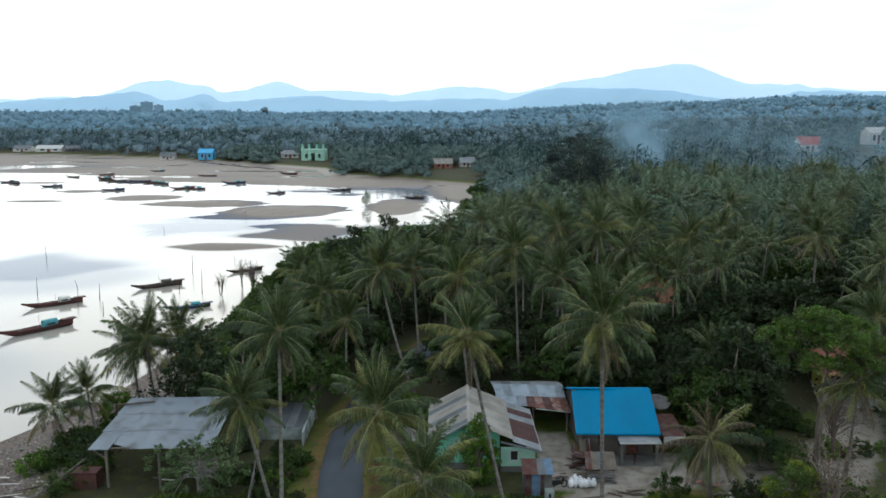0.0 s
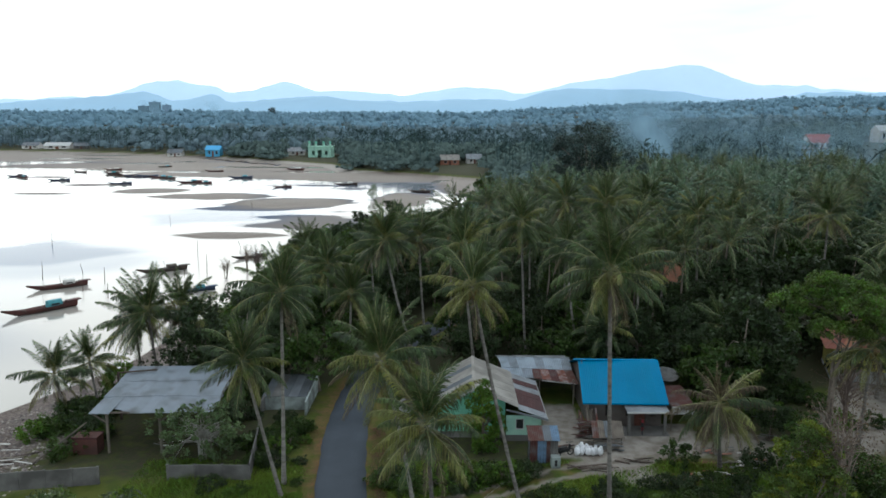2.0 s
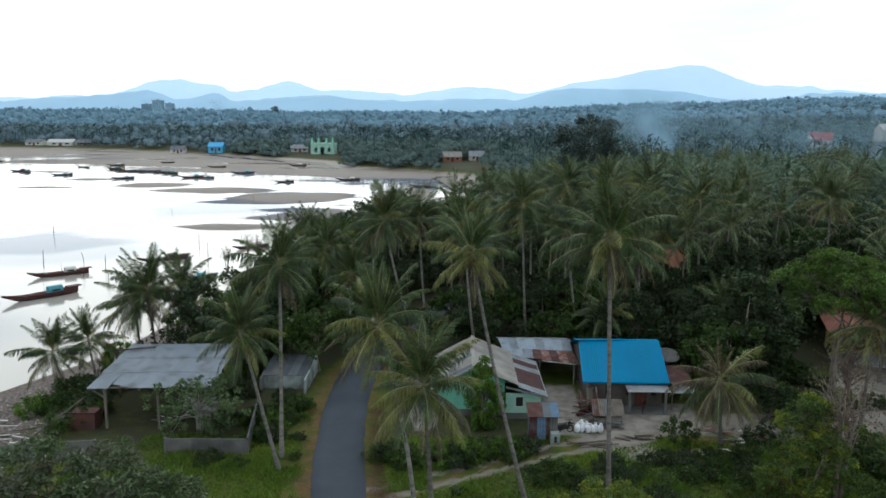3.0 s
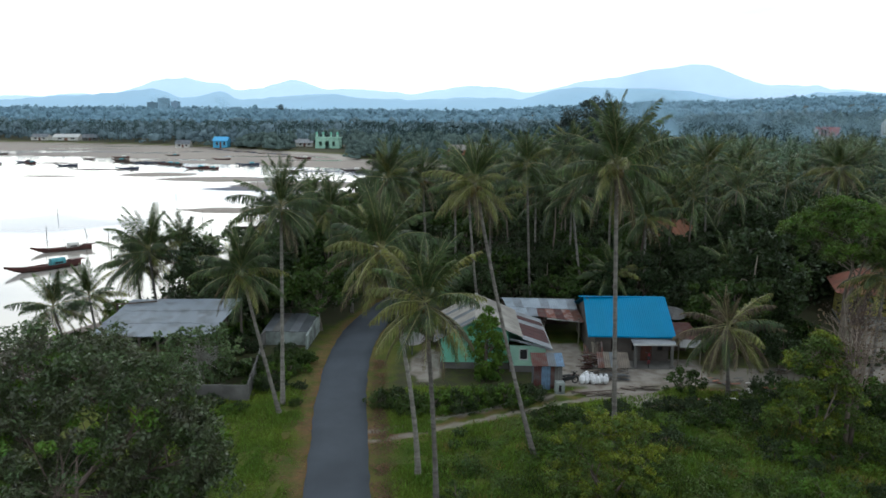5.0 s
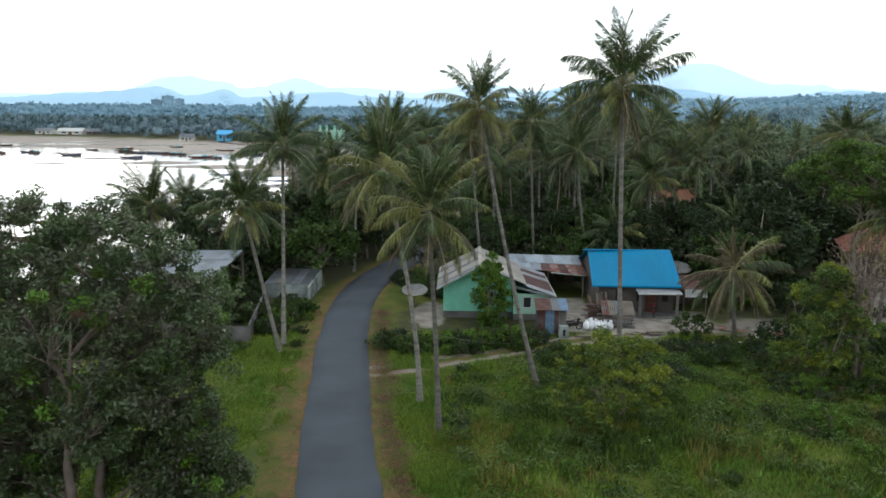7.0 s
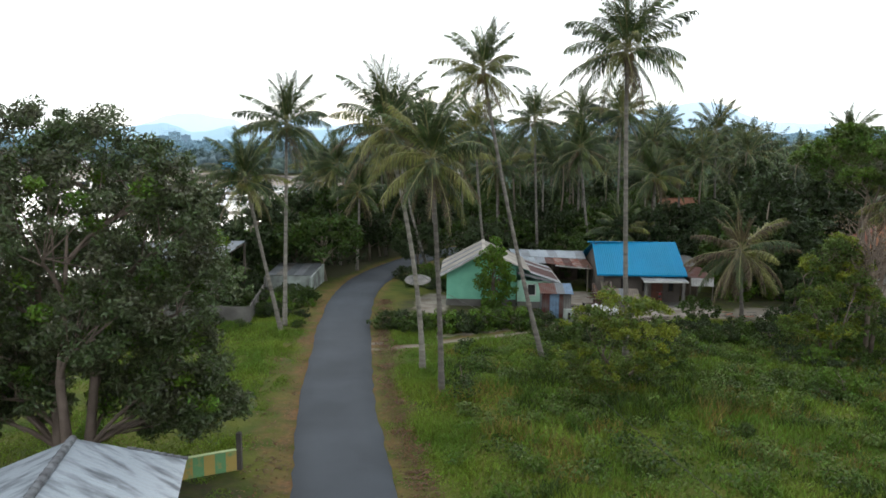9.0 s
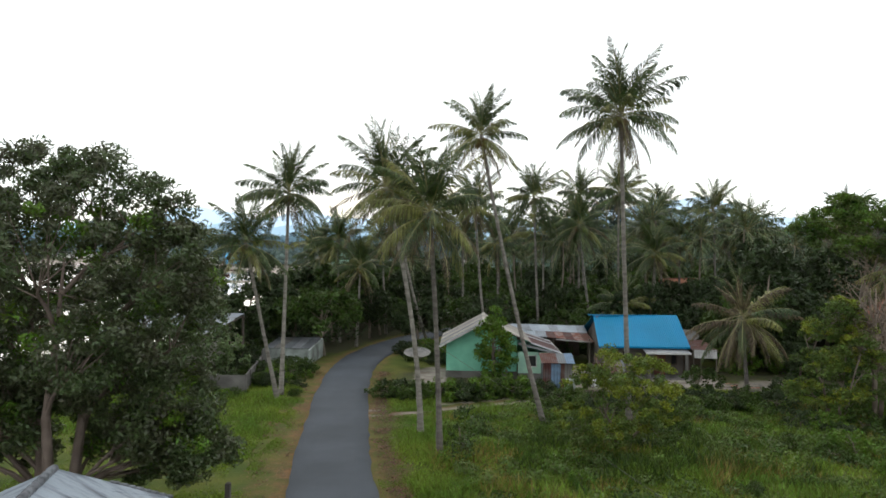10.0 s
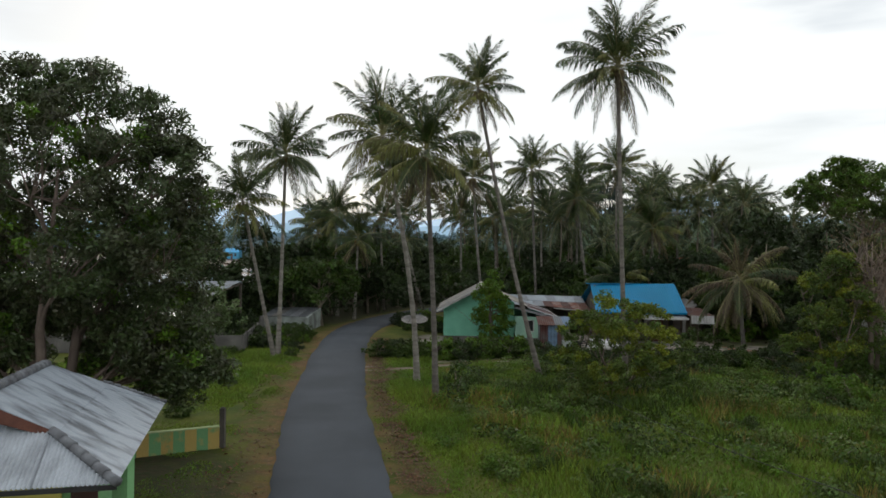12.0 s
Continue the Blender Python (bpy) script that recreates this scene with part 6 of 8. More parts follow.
def green_house():
    h = thing("house", (0, 0, 0), "green painted house with a grey fibre-cement gable roof", "house")
    y0, y1 = 58.6, 66.4
    part("wall", Geo().add([(-0.8, y0, 0), (4.9, y0, 0), (4.9, y0, 3.35), (2.2, y0, 4.3), (-0.8, y0, 2.75), (-0.8, y0 + .15, 0), (4.9, y0 + .15, 0), (4.9, y0 + .15, 3.35), (2.2, y0 + .15, 4.3), (-0.8, y0 + .15, 2.75)],
                           [(0, 1, 2, 3, 4), (9, 8, 7, 6, 5), (0, 5, 6, 1), (1, 6, 7, 2), (2, 7, 8, 3), (3, 8, 9, 4), (4, 9, 5, 0)]), green_wall, h, "green painted gable wall")
    part("plinth", Geo().box(-0.85, 4.95, y0 - 0.06, y0 - 0.003, 0, 0.55), concrete, h)
    part("wall", Geo().box(-0.8, -0.65, y0 + 0.15, y1, 0, 2.7), green_wall, h)
    part("wall", Geo().box(-0.8, 7.9, y1, y1 + 0.15, 0, 2.2), green_wall, h)
    part("wall", wall_with_hole(4.95, 7.9, 57.9, 0.55, 2.25, 0.15, [(5.75, 6.45, 1.05, 2.0)]), mint_wall, h, "pale mint green wall of the side room")
    part("plinth", Geo().box(4.95, 7.9, 57.86, 58.05, 0, 0.55), concrete, h)
    part("wall", Geo().box(7.75, 7.9, 58.05, y1, 0, 2.1), mint_wall, h)
    window_parts(h, 5.75, 6.45, 57.9, 1.05, 2.0, white_paint)
    left = part("roof", Geo().beam((2.2, 57.9, 4.6), (2.35, 66.6, 4.62), 0.28, 0.07), fibre_roof, h, "grey fibre-cement roof")
    ribs(left, (-1.35, 66.6, 2.62), (-1.35, 57.9, 2.62), (2.3, 66.6, 4.6), (2.2, 57.9, 4.58), 9, [fibre_roof, fibre_roof, zinc_old])
    ribs(left, (6.0, 57.75, 3.05), (6.0, 66.6, 3.05), (2.2, 57.9, 4.58), (2.3, 66.6, 4.6), 9, [fibre_roof])
    low = part("low_roof", Geo().beam((8.35, 57.4, 2.2), (8.35, 66.4, 2.2), 0.05, 0.12), white_paint, h, "low side roof of zinc and maroon sheets")
    ribs(low, (8.4, 57.3, 2.22), (8.4, 66.4, 2.22), (5.95, 57.5, 2.98), (5.95, 66.4, 2.98), 7, [zinc, maroon, maroon, maroon, zinc, maroon, zinc])
    part("fascia", Geo().beam((4.9, 57.42, 2.98), (8.4, 57.3, 2.14), 0.04, 0.16), zinc, low)
    part("fascia", Geo().beam((-1.35, 57.88, 2.56), (2.2, 57.88, 4.52), 0.04, 0.16), white_paint, left)
    # the open workshop behind
    w = thing("workshop", (0, 0, 0), "open timber workshop with a patched rusty and zinc roof", "shed")
    r = part("roof", Geo().beam((5.0, 70.4, 3.2), (12.2, 70.4, 3.2), 0.16, 0.06), zinc, w, "patched zinc and rusty roof")
    ribs(r, (5.3, 68.2, 2.95), (12.1, 68.0, 2.75), (5.0, 70.4, 3.3), (12.2, 70.4, 3.2), 8, [zinc_pale, zinc_blue, zinc_pale, zinc_pale, zinc_blue, zinc_pale, zinc_pale, zinc_blue])
    ribs(r, (5.4, 66.6, 2.6), (8.2, 66.4, 2.5), (5.2, 68.4, 2.96), (8.2, 68.3, 2.88), 3, [zinc_pale, zinc_pale, zinc_blue])
    ribs(r, (8.2, 66.35, 2.52), (12.4, 65.7, 2.16), (8.2, 68.5, 2.9), (12.1, 68.4, 2.8), 5, [rust, zinc_rusty, rust, zinc_rusty, rust])
    ribs(r, (12.2, 73.6, 2.4), (5.0, 73.6, 2.4), (12.2, 70.4, 3.2), (5.0, 70.4, 3.3), 7, [zinc, zinc, zinc, zinc_old, zinc, zinc_old, zinc])
    part("gutter", Geo().beam((9.0, 66.2, 2.34), (12.2, 65.85, 2.12), 0.1, 0.07), white_paint, r)
    for x, y in ((5.6, 66.8), (8.8, 66.6), (12.0, 66.1), (12.0, 73.3), (5.4, 73.3)):
        part("post", Geo().box(x - 0.06, x + 0.06, y - 0.06, y + 0.06, -0.05, 2.45), wood, w)
    part("back_wall", Geo().box(5.2, 12.1, 72.6, 72.66, 0, 2.6), dark_wood, w)
    bench = part("workbench", Geo().box(6.5, 9.5, 70.5, 71.2, 0.75, 0.82), wood, w)
    for x, y in ((6.6, 70.6), (9.3, 70.6), (6.6, 71.0), (9.3, 71.0)):
        part("leg", Geo().box(x, x + 0.1, y, y + 0.1, 0, 0.75), wood, bench)
    # the outhouse by the track
    o = thing("outhouse", (0, 0, 0), "small outhouse of patched sheets with a rusty sloping roof", "shed")
    for i, m in enumerate((rust, rust, zinc_old, blue_paint)):
        a = 6.35 + 0.62 * i
        part("roof_sheet", Geo().corrugated((a, 53.5, 2.05), (a + 0.63, 53.5, 2.05), (a, 55.3, 2.55), (a + 0.63, 55.3, 2.55), 4), m, o)
    for a, b, m in ((6.5, 7.1, rust), (7.1, 7.8, blue_paint), (7.8, 8.1, rust), (8.1, 8.7, concrete)):
        part("panel", Geo().corrugated((a, 53.7, 0.0), (b, 53.7, 0.0), (a, 53.72, 2.05), (b, 53.72, 2.05), 3), m, o)
    for x in (6.5, 8.65):
        part("side_panel", Geo().box(x, x + 0.04, 53.75, 55.1, 0, 2.1), zinc_old, o)
    part("back_panel", Geo().box(6.54, 8.65, 55.06, 55.1, 0, 2.3), zinc_old, o)
    tank = thing("water_tank", (8.45, 53.15, 0), "pale concrete block water basin beside the outhouse", "basin")
    part("body", Geo().box(-0.35, 0.35, -0.3, 0.3, 0, 0.95), stained_wall, tank)
    # A near-black plate on the solid block, for the shade of a hollow.
    part("opening", Geo().box(-0.1, 0.1, -0.32, -0.3, 0.25, 0.75), dark_inside, tank)


def shed_by_sea():
    s = thing("open_shed", (0, 0, 0), "open shed with a weathered grey zinc roof on timber posts", "shed")
    r = part("roof", Geo().beam((-29.2, 63.9, 4.15), (-19.0, 63.9, 4.3), 0.12, 0.08), zinc_old, s, "weathered grey zinc roof")
    rng = random.Random(3)
    for row in range(3):
        y0, y1 = 55.1 + 2.95 * row, 55.1 + 2.95 * (row + 1) + 0.15
        z0, z1 = 3.42 + 0.26 * row, 3.42 + 0.26 * (row + 1) + 0.02
        for i in range(12):
            xa = -28.9 - 0.1 * row + 0.83 * i
            cut = 0.9 if row == 0 and i == 2 else 0.4 if row == 0 and i == 3 else 0.0
            dz = rng.uniform(0, 0.02) + 0.02 * row
            part("roof_sheet", Geo().corrugated((xa, y0 + cut + rng.uniform(-0.2, 0.05), z0 + dz + 0.03 * i / 2), (xa + 0.86, y0 + cut * 0.8 + rng.uniform(-0.2, 0.05), z0 + dz + 0.03 * (i + 1) / 2), (xa, y1, z1 + dz + 0.03 * i / 2), (xa + 0.86, y1, z1 + dz + 0.03 * (i + 1) / 2), 5), zinc_blue, r)
    for x, y, top in ((-27.6, 55.4, 3.4), (-23.3, 55.4, 3.5), (-19.3, 55.4, 3.6), (-28.6, 63.7, 4.1), (-23.3, 63.7, 4.15), (-19.1, 63.7, 4.2)):
        part("post", Geo().box(x - 0.09, x + 0.09, y - 0.09, y + 0.09, -0.1, top), wood, s)
    for a, b in (((-28.9, 55.4, 3.32), (-19.0, 55.4, 3.6)), ((-28.9, 63.7, 4.0), (-19.0, 63.7, 4.2)), ((-27.6, 55.4, 2.5), (-28.8, 55.4, 3.3)), ((-23.3, 55.4, 2.6), (-22.3, 55.4, 3.4))):
        part("beam", Geo().beam(a, b, 0.09, 0.12), wood, s)
    for k in range(5):
        part("rafter", Geo().beam((-28 + 2.2 * k, 55.3, 3.3 + 0.05 * k), (-28 + 2.2 * k, 63.8, 4.0 + 0.05 * k), 0.07, 0.1), wood, s)
    f = thing("timber_gateway", (-29.8, 62.5, 0), "bare timber frame beside the shed", "frame")
    part("post", Geo().box(-0.08, 0.08, -0.08, 0.08, -0.3, 4.3), dark_wood, f)
    part("beam", Geo().beam((0, 0, 4.2), (3.4, 0.4, 4.4), 0.12), dark_wood, f)
    t = thing("rusty_tank", (-29.6, 56.0, gz(-29.6, 56) - 0.05), "rusty red iron tank under the shed roof", "tank")
    part("body", Geo().box(-1.0, 1.0, -0.6, 0.6, 0, 1.5), hull_red, t)
    for s in (-0.65, 0.6):
        part("rim", Geo().box(-1.05, 1.05, s, s + 0.05, 1.4, 1.55), maroon, t)
    single("leaning_pole", Geo().tube([(-33.4, 54.4, gz(-33.4, 54.4) + 0.05), (-29.2, 55.2, 2.6)], [0.09, 0.06], 6), wood, "grey pole leaning against the shed", "pole")
    # low walls of concrete panels round the shed's plot
    for n, pts in enumerate([[(-33.5, 49.2), (-26.1, 50.4)], [(-21.0, 50.8), (-14.9, 50.9)], [(-14.9, 50.9), (-16.3, 59.6)]]):
        (xa, ya), (xb, yb) = pts
        w = thing("boundary_wall", (xa, ya, 0), "low grey concrete panel wall round the shed's plot", "wall", "boundary walls")
        length = math.hypot(xb - xa, yb - ya)
        rot = Matrix.Rotation(math.atan2(yb - ya, xb - xa), 4, "Z")
        k = max(1, round(length / 2.1))
        for i in range(k):
            part("panel", Geo().box(length * i / k + 0.09, length * (i + 1) / k - 0.09, -0.05, 0.05, -0.2, 1.18 + 0.02 * (i % 2), rot), concrete, w)
        for i in range(k + 1):
            part("pillar", Geo().box(length * i / k - 0.09, length * i / k + 0.09, -0.09, 0.09, -0.2, 1.24, rot), concrete, w)
    # the roadside hut
    h = thing("roadside_hut", (0, 0, 0), "small derelict concrete hut with a flat patched roof", "hut")
    part("wall", Geo().box(-17.2, -12.95, 64.25, 64.4, 0, 1.34), stained_wall, h)
    part("wall", Geo().add([(-12.95, 62.9, 0), (-12.95, 69.0, 0), (-12.95, 69.0, 1.75), (-12.95, 62.9, 1.35), (-13.1, 62.9, 0), (-13.1, 69.0, 0), (-13.1, 69.0, 1.75), (-13.1, 62.9, 1.35)], [(0, 1, 2, 3), (7, 6, 5, 4), (3, 2, 6, 7), (0, 3, 7, 4), (1, 5, 6, 2)]), stained_wall, h, "whitewashed stained wall")
    part("wall", Geo().box(-17.2, -13.1, 68.85, 69.0, 0, 1.7), concrete, h)
    part("wall", Geo().box(-17.2, -17.05, 63.05, 68.85, 0, 1.4), concrete, h)
    roof = part("roof", Geo().beam((-17.3, 69.1, 1.72), (-13.2, 69.1, 1.76), 0.08), zinc_old, h, "patched grey sheet roof")
    for i in range(5):
        a = -17.3 + 0.82 * i
        part("roof_sheet", Geo().corrugated((a, 64.2, 1.38), (a + 0.83, 64.2, 1.38), (a, 69.1, 1.76), (a + 0.83, 69.1, 1.76), 4), (zinc_old, concrete, zinc_old, zinc, zinc_old)[i], roof)


def near_house():
    """The zinc-roofed green house beside the camera's end point: a hip roof with a small brown gablet over its south slope."""
    h = thing("house", (0, 0, 0), "lime green house under a weathered silvery zinc hip roof", "house")
    ne, ap, se = Vector((-7.66, 20.5, 2.9)), Vector((-9.97, 18.5, 4.28)), Vector((-5.64, 13.48, 2.86))
    along = (se - ne).normalized()
    v = Vector((-along.y, along.x, 0)).normalized()
    join, peak = Vector((-7.43, 14.37, 3.6)), Vector((-8.79, 13.97, 4.31))
    length = (se - ne).length
    reach = (ap - ne).dot(along)
    slope = ap - ne - along * reach
    half = -slope.dot(v)

    def sf(p):
        """Place on the east slope: metres along the eave, share of the way up."""
        s = (p - ne).dot(along)
        return s, (p - ne - along * s).dot(slope) / slope.length_squared

    def over(p):
        """The same point on the west side of the ridge."""
        return p - v * (2 * ((p - ap).dot(v)))

    roof = part("roof", Geo().beam(ap + Vector((0, 0, -0.1)), peak + Vector((0, 0, -0.1)), 0.1, 0.1), zinc, h, "weathered silvery zinc roof with capped ridges")
    # east slope: long lower sheets under shorter upper ones, cut by hip, ridge and gablet
    line = [sf(p) for p in (ne, ap, peak, join, se)]
    marks = sorted({s for s, _ in line} | {reach + 0.8 * k for k in range(1, 5)})

    def top(s):
        return max(0.0, float(np.interp(s, [a for a, _ in line], [f for _, f in line])))

    for s0, s1 in zip(marks[:-1], marks[1:]):
        for lo, hi, lift in ((0.0, 0.53, 0.0), (0.5, 1.1, 0.016)):
            t0, t1 = min(top(s0 + 1e-4), hi), min(top(s1 - 1e-4), hi)
            if max(t0, t1) <= lo + 0.01:
                continue
            q = [ne + along * s + slope * f + Vector((0, 0, lift)) for s, f in ((s1, min(lo, t1)), (s0, min(lo, t0)), (s1, t1), (s0, t0))]
            part("roof_sheet", Geo().corrugated(*q, 4, 0.018, 0.004), zinc_bright, roof)
    nw, sw = over(ne), over(se)
    part("roof_sheet", Geo().slab([ne, ap, nw], 0.03), zinc_old, roof)
    part("roof_sheet", Geo().slab([nw, ap, peak, over(join), sw], 0.03), zinc_bright, roof)
    # south slope of ribbed sheets, cut by the hips and running in under the gablet
    edge = (sw - se).normalized()
    width = (sw - se).length
    js = (join - se).dot(edge)
    fall = join - se - edge * js
    stops = [(0, 0), (js / 2, 0.5), (js, 1.0), (js + 0.02, 0.98), (js * 1.3, 1.24), (width - js * 1.3, 1.24), (width - js - 0.02, 0.98), (width - js, 1.0), (width, 0)]
    for (s0, f0), (s1, f1) in zip(stops[:-1], stops[1:]):
        n = max(1, round((s1 - s0) / 0.084))
        part("roof_sheet", Geo().corrugated(se + edge * s1, se + edge * s0, se + edge * s1 + fall * f1, se + edge * s0 + fall * f0, n, 0.015, 0.021), zinc_front, roof)
    part("fascia", Geo().beam(se + Vector((0, 0, -0.07)), sw + Vector((0, 0, -0.07)), 0.04, 0.09), dark_inside, roof)
    board = part("gablet_board", Geo().slab([peak + Vector((0.02, -0.03, 0.0)), join + Vector((-0.02, -0.03, 0.03)), join + Vector((-0.1, -0.05, -0.06)), peak + Vector((0, -0.05, -0.32))], 0.03), brown_board, roof, "brown painted board under the gablet")
    part("gablet_board", Geo().slab([over(join) + Vector((0, -0.03, 0.03)), peak + Vector((0, -0.03, 0)), peak + Vector((0, -0.05, -0.32)), over(join) + Vector((0, -0.05, -0.1))], 0.03), brown_board, roof)
    for a, c, n, r in ((ap, peak, 13, 0.12), (ap.lerp(ne, 0.45), ne, 8, 0.055), (join, se, 6, 0.105)):
        for i in range(n):
            p, q = a.lerp(c, i / n), a.lerp(c, (i + 1.1) / n)
            part("ridge_cap", Geo().tube([p + Vector((0, 0, 0.015)), q + Vector((0, 0, 0.04))], [r * 0.86, r * 0.97], 10), cap_grey, roof, smooth=True)
    # walls and the corner pillar
    e = 1.1
    c = [ne - v * e + along * e, se - v * e - along * 0.9, sw + v * e - along * 0.9, nw + v * e + along * e]
    for i, (p, q) in enumerate(zip(c, c[1:] + c[:1])):
        p, q = Vector((p.x, p.y, 0)), Vector((q.x, q.y, 0))
        d = (q - p).normalized()
        m = Matrix.Translation(p) @ Matrix.Rotation(math.atan2(d.y, d.x), 4, "Z")
        wall = part("wall", Geo().box(0.08, (q - p).length - 0.08, -0.07, 0.07, -0.1, 2.8, m), yellow_wall if i == 1 else lime_wall, h)
        if i == 0:
            # Dark maroon panel over the wall's south end; no door is known here.
            part("door", Geo().box((q - p).length - 2.4, (q - p).length - 0.1, 0.073, 0.13, 0.0, 2.5, m), maroon, h, "dark maroon panel at the end of the wall")
    p = Vector((-6.62, 15.8, 0))
    part("pillar", Geo().box(p.x - 0.17, p.x + 0.17, p.y - 0.17, p.y + 0.17, -0.1, 2.86), lime_wall, h, "lime green porch pillar")
    # painted garden wall and gate post
    post = Vector((-7.9, 26.2, 0))
    far = Vector((-14.2, 22.7, 0))
    f = thing("garden_wall", post, "low garden wall painted green with worn orange blotches", "wall")
    d = (far - post)
    rot = Matrix.Rotation(math.atan2(d.y, d.x), 4, "Z")
    n = 18
    for i in range(n):
        part("panel", Geo().box(0.12 + d.length * i / n, 0.12 + d.length * (i + 1) / n, -0.07, 0.07, -0.1, 0.84, rot), mural_paint if i % 2 else mural_ochre, f)
    part("coping", Geo().box(0.12, d.length + 0.1, -0.085, 0.085, 0.84, 0.875, rot), coping_green, f)
    p = thing("gate_post", post, "weathered square concrete gate post", "post")
    part("shaft", Geo().box(-0.09, 0.09, -0.09, 0.09, -0.1, 1.5), dark_concrete, p)
    part("cap", Geo().add([(-0.1, -0.1, 1.5), (0.1, -0.1, 1.5), (0.1, 0.1, 1.5), (-0.1, 0.1, 1.5), (0, 0, 1.56)], [(3, 2, 1, 0), (0, 1, 4), (1, 2, 4), (2, 3, 4), (3, 0, 4)]), dark_concrete, p)


def yellow_house():
    h = thing("house", Matrix.Translation((40.3, 73.3, -0.75)) @ Matrix.Rotation(-0.35, 4, "Z") @ Matrix.Translation((-34.4, -62.6, 0)), "yellow house with white lower walls and a faded terracotta roof", "house")
    x0, x1, y0, y1 = 34.4, 43, 62.6, 69.5
    part("wall", wall_with_hole(x0, x1, y0, 0.9, 4.5, 0.15, [(35.2, 36.4, 2.4, 4.0), (38.5, 39.7, 2.4, 4.0)]), yellow_wall, h)
    part("wall", Geo().box(x0, x0 + 0.15, y0 + 0.15, y1, 0.9, 4.5), yellow_wall, h)
    part("wall", Geo().box(x1 - 0.15, x1, y0 + 0.15, y1, 0.9, 4.5), yellow_wall, h)
    part("wall", Geo().box(x0, x1, y1, y1 + 0.15, 0.9, 4.5), yellow_wall, h)
    part("plinth", Geo().box(x0 - 0.1, x1 + 0.1, y0 - 0.1, y1 + 0.2, -0.1, 0.9), white_paint, h)
    part("lower_wall", Geo().box(x0, x1, y0 - 0.03, y0 - 0.003, 0.9, 2.1), white_paint, h)
    for a in (35.2, 38.5):
        window_parts(h, a, a + 1.2, y0, 2.4, 4.0, dark_wood)
    r = part("roof", Geo().beam((36.6, 66, 6.6), (41, 66, 6.6), 0.25, 0.1), dull_tile, h, "faded terracotta hip roof")
    e = 0.9
    a, b, c, d = (x0 - e, y0 - e, 4.35), (x1 + e, y0 - e, 4.35), (x1 + e, y1 + e, 4.35), (x0 - e, y1 + e, 4.35)
    p, q = (36.6, 66, 6.55), (41, 66, 6.55)
    for quad in ([a, b, q, p], [c, d, p, q]):
        ribs(r, quad[0], quad[1], quad[3], quad[2], 8, dull_tile)
    part("roof_sheet", Geo().slab([d, a, p], 0.04), dull_tile, r)
    part("roof_sheet", Geo().slab([b, c, q], 0.04), dull_tile, r)


def grove_house(x, y, w, d, wall_h, ridge_h, wall_mat, roof_mat, label, turn=0.0, z=None):
    h = thing("house", Matrix.Translation((x, y, gz(x, y) - 0.1 if z is None else z)) @ Matrix.Rotation(turn, 4, "Z"), label, "house", "houses among the trees")
    part("wall", wall_with_hole(-w / 2, w / 2, -d / 2, 0, wall_h, 0.15, [(-w * 0.3, -w * 0.15, wall_h * 0.35, wall_h * 0.8), (-w * 0.05, w * 0.08, 0.0, wall_h * 0.78), (w * 0.2, w * 0.35, wall_h * 0.35, wall_h * 0.8)]), wall_mat, h)
    for a, b in ((-w / 2, -w / 2 + 0.15), (w / 2 - 0.15, w / 2)):
        part("wall", Geo().add([(a, -d / 2 + .15, 0), (b, -d / 2 + .15, 0), (b, d / 2, 0), (a, d / 2, 0), (a, -d / 2 + .15, wall_h), (b, -d / 2 + .15, wall_h), (b, d / 2, wall_h), (a, d / 2, wall_h), (a, 0, ridge_h - 0.1), (b, 0, ridge_h - 0.1)],
                               [(0, 1, 5, 4), (2, 3, 7, 6), (4, 5, 9, 8), (7, 8, 9, 6), (0, 4, 8, 7, 3), (1, 2, 6, 9, 5), (0, 3, 2, 1)]), wall_mat, h)
    part("wall", Geo().box(-w / 2 + 0.15, w / 2 - 0.15, d / 2 - 0.15, d / 2, 0, wall_h), wall_mat, h)
    window_parts(h, -w * 0.3, -w * 0.15, -d / 2, wall_h * 0.35, wall_h * 0.8, white_paint)
    window_parts(h, w * 0.2, w * 0.35, -d / 2, wall_h * 0.35, wall_h * 0.8, white_paint)
    part("door", Geo().box(-w * 0.05, w * 0.08, -d / 2 + 0.06, -d / 2 + 0.1, 0, wall_h * 0.78), brown_board, h)
    r = part("roof", Geo().beam((-w / 2 - 0.4, 0, ridge_h + 0.05), (w / 2 + 0.4, 0, ridge_h + 0.05), 0.2, 0.08), roof_mat, h)
    e = 0.5
    drop = (ridge_h - wall_h) * e / (d / 2)
    for s in (-1, 1):
        a, b = (-s * -1 * (w / 2 + 0.4), s * (d / 2 + e), wall_h - drop), (s * -1 * (w / 2 + 0.4), s * (d / 2 + e), wall_h - drop)
        part("roof_sheet", Geo().corrugated(a, b, (a[0], 0, ridge_h), (b[0], 0, ridge_h), max(6, int(w * 1.5)), 0.05, 0.03), roof_mat, r)
    return h


blue_house()
green_house()
shed_by_sea()
near_house()
yellow_house()
grove_house(30.6, 102.5, 6.4, 6.0, 4.0, 7.0, pale_wall, dull_tile, "grove house with a terracotta roof and white gable trim", 0.5)
grove_house(36.0, 92.5, 6.0, 5.0, 2.8, 4.6, pale_wall, maroon, "small grove house with a dull maroon roof", 0.2)
grove_house(69, 152, 8, 6, 3.4, 6.4, pale_wall, zinc, "grove house with a pale zinc roof", 0.9)
grove_house(47, 131, 8, 6, 2.8, 4.6, pale_wall, fibre_roof, "grove house with a grey sheet roof", 0.1)
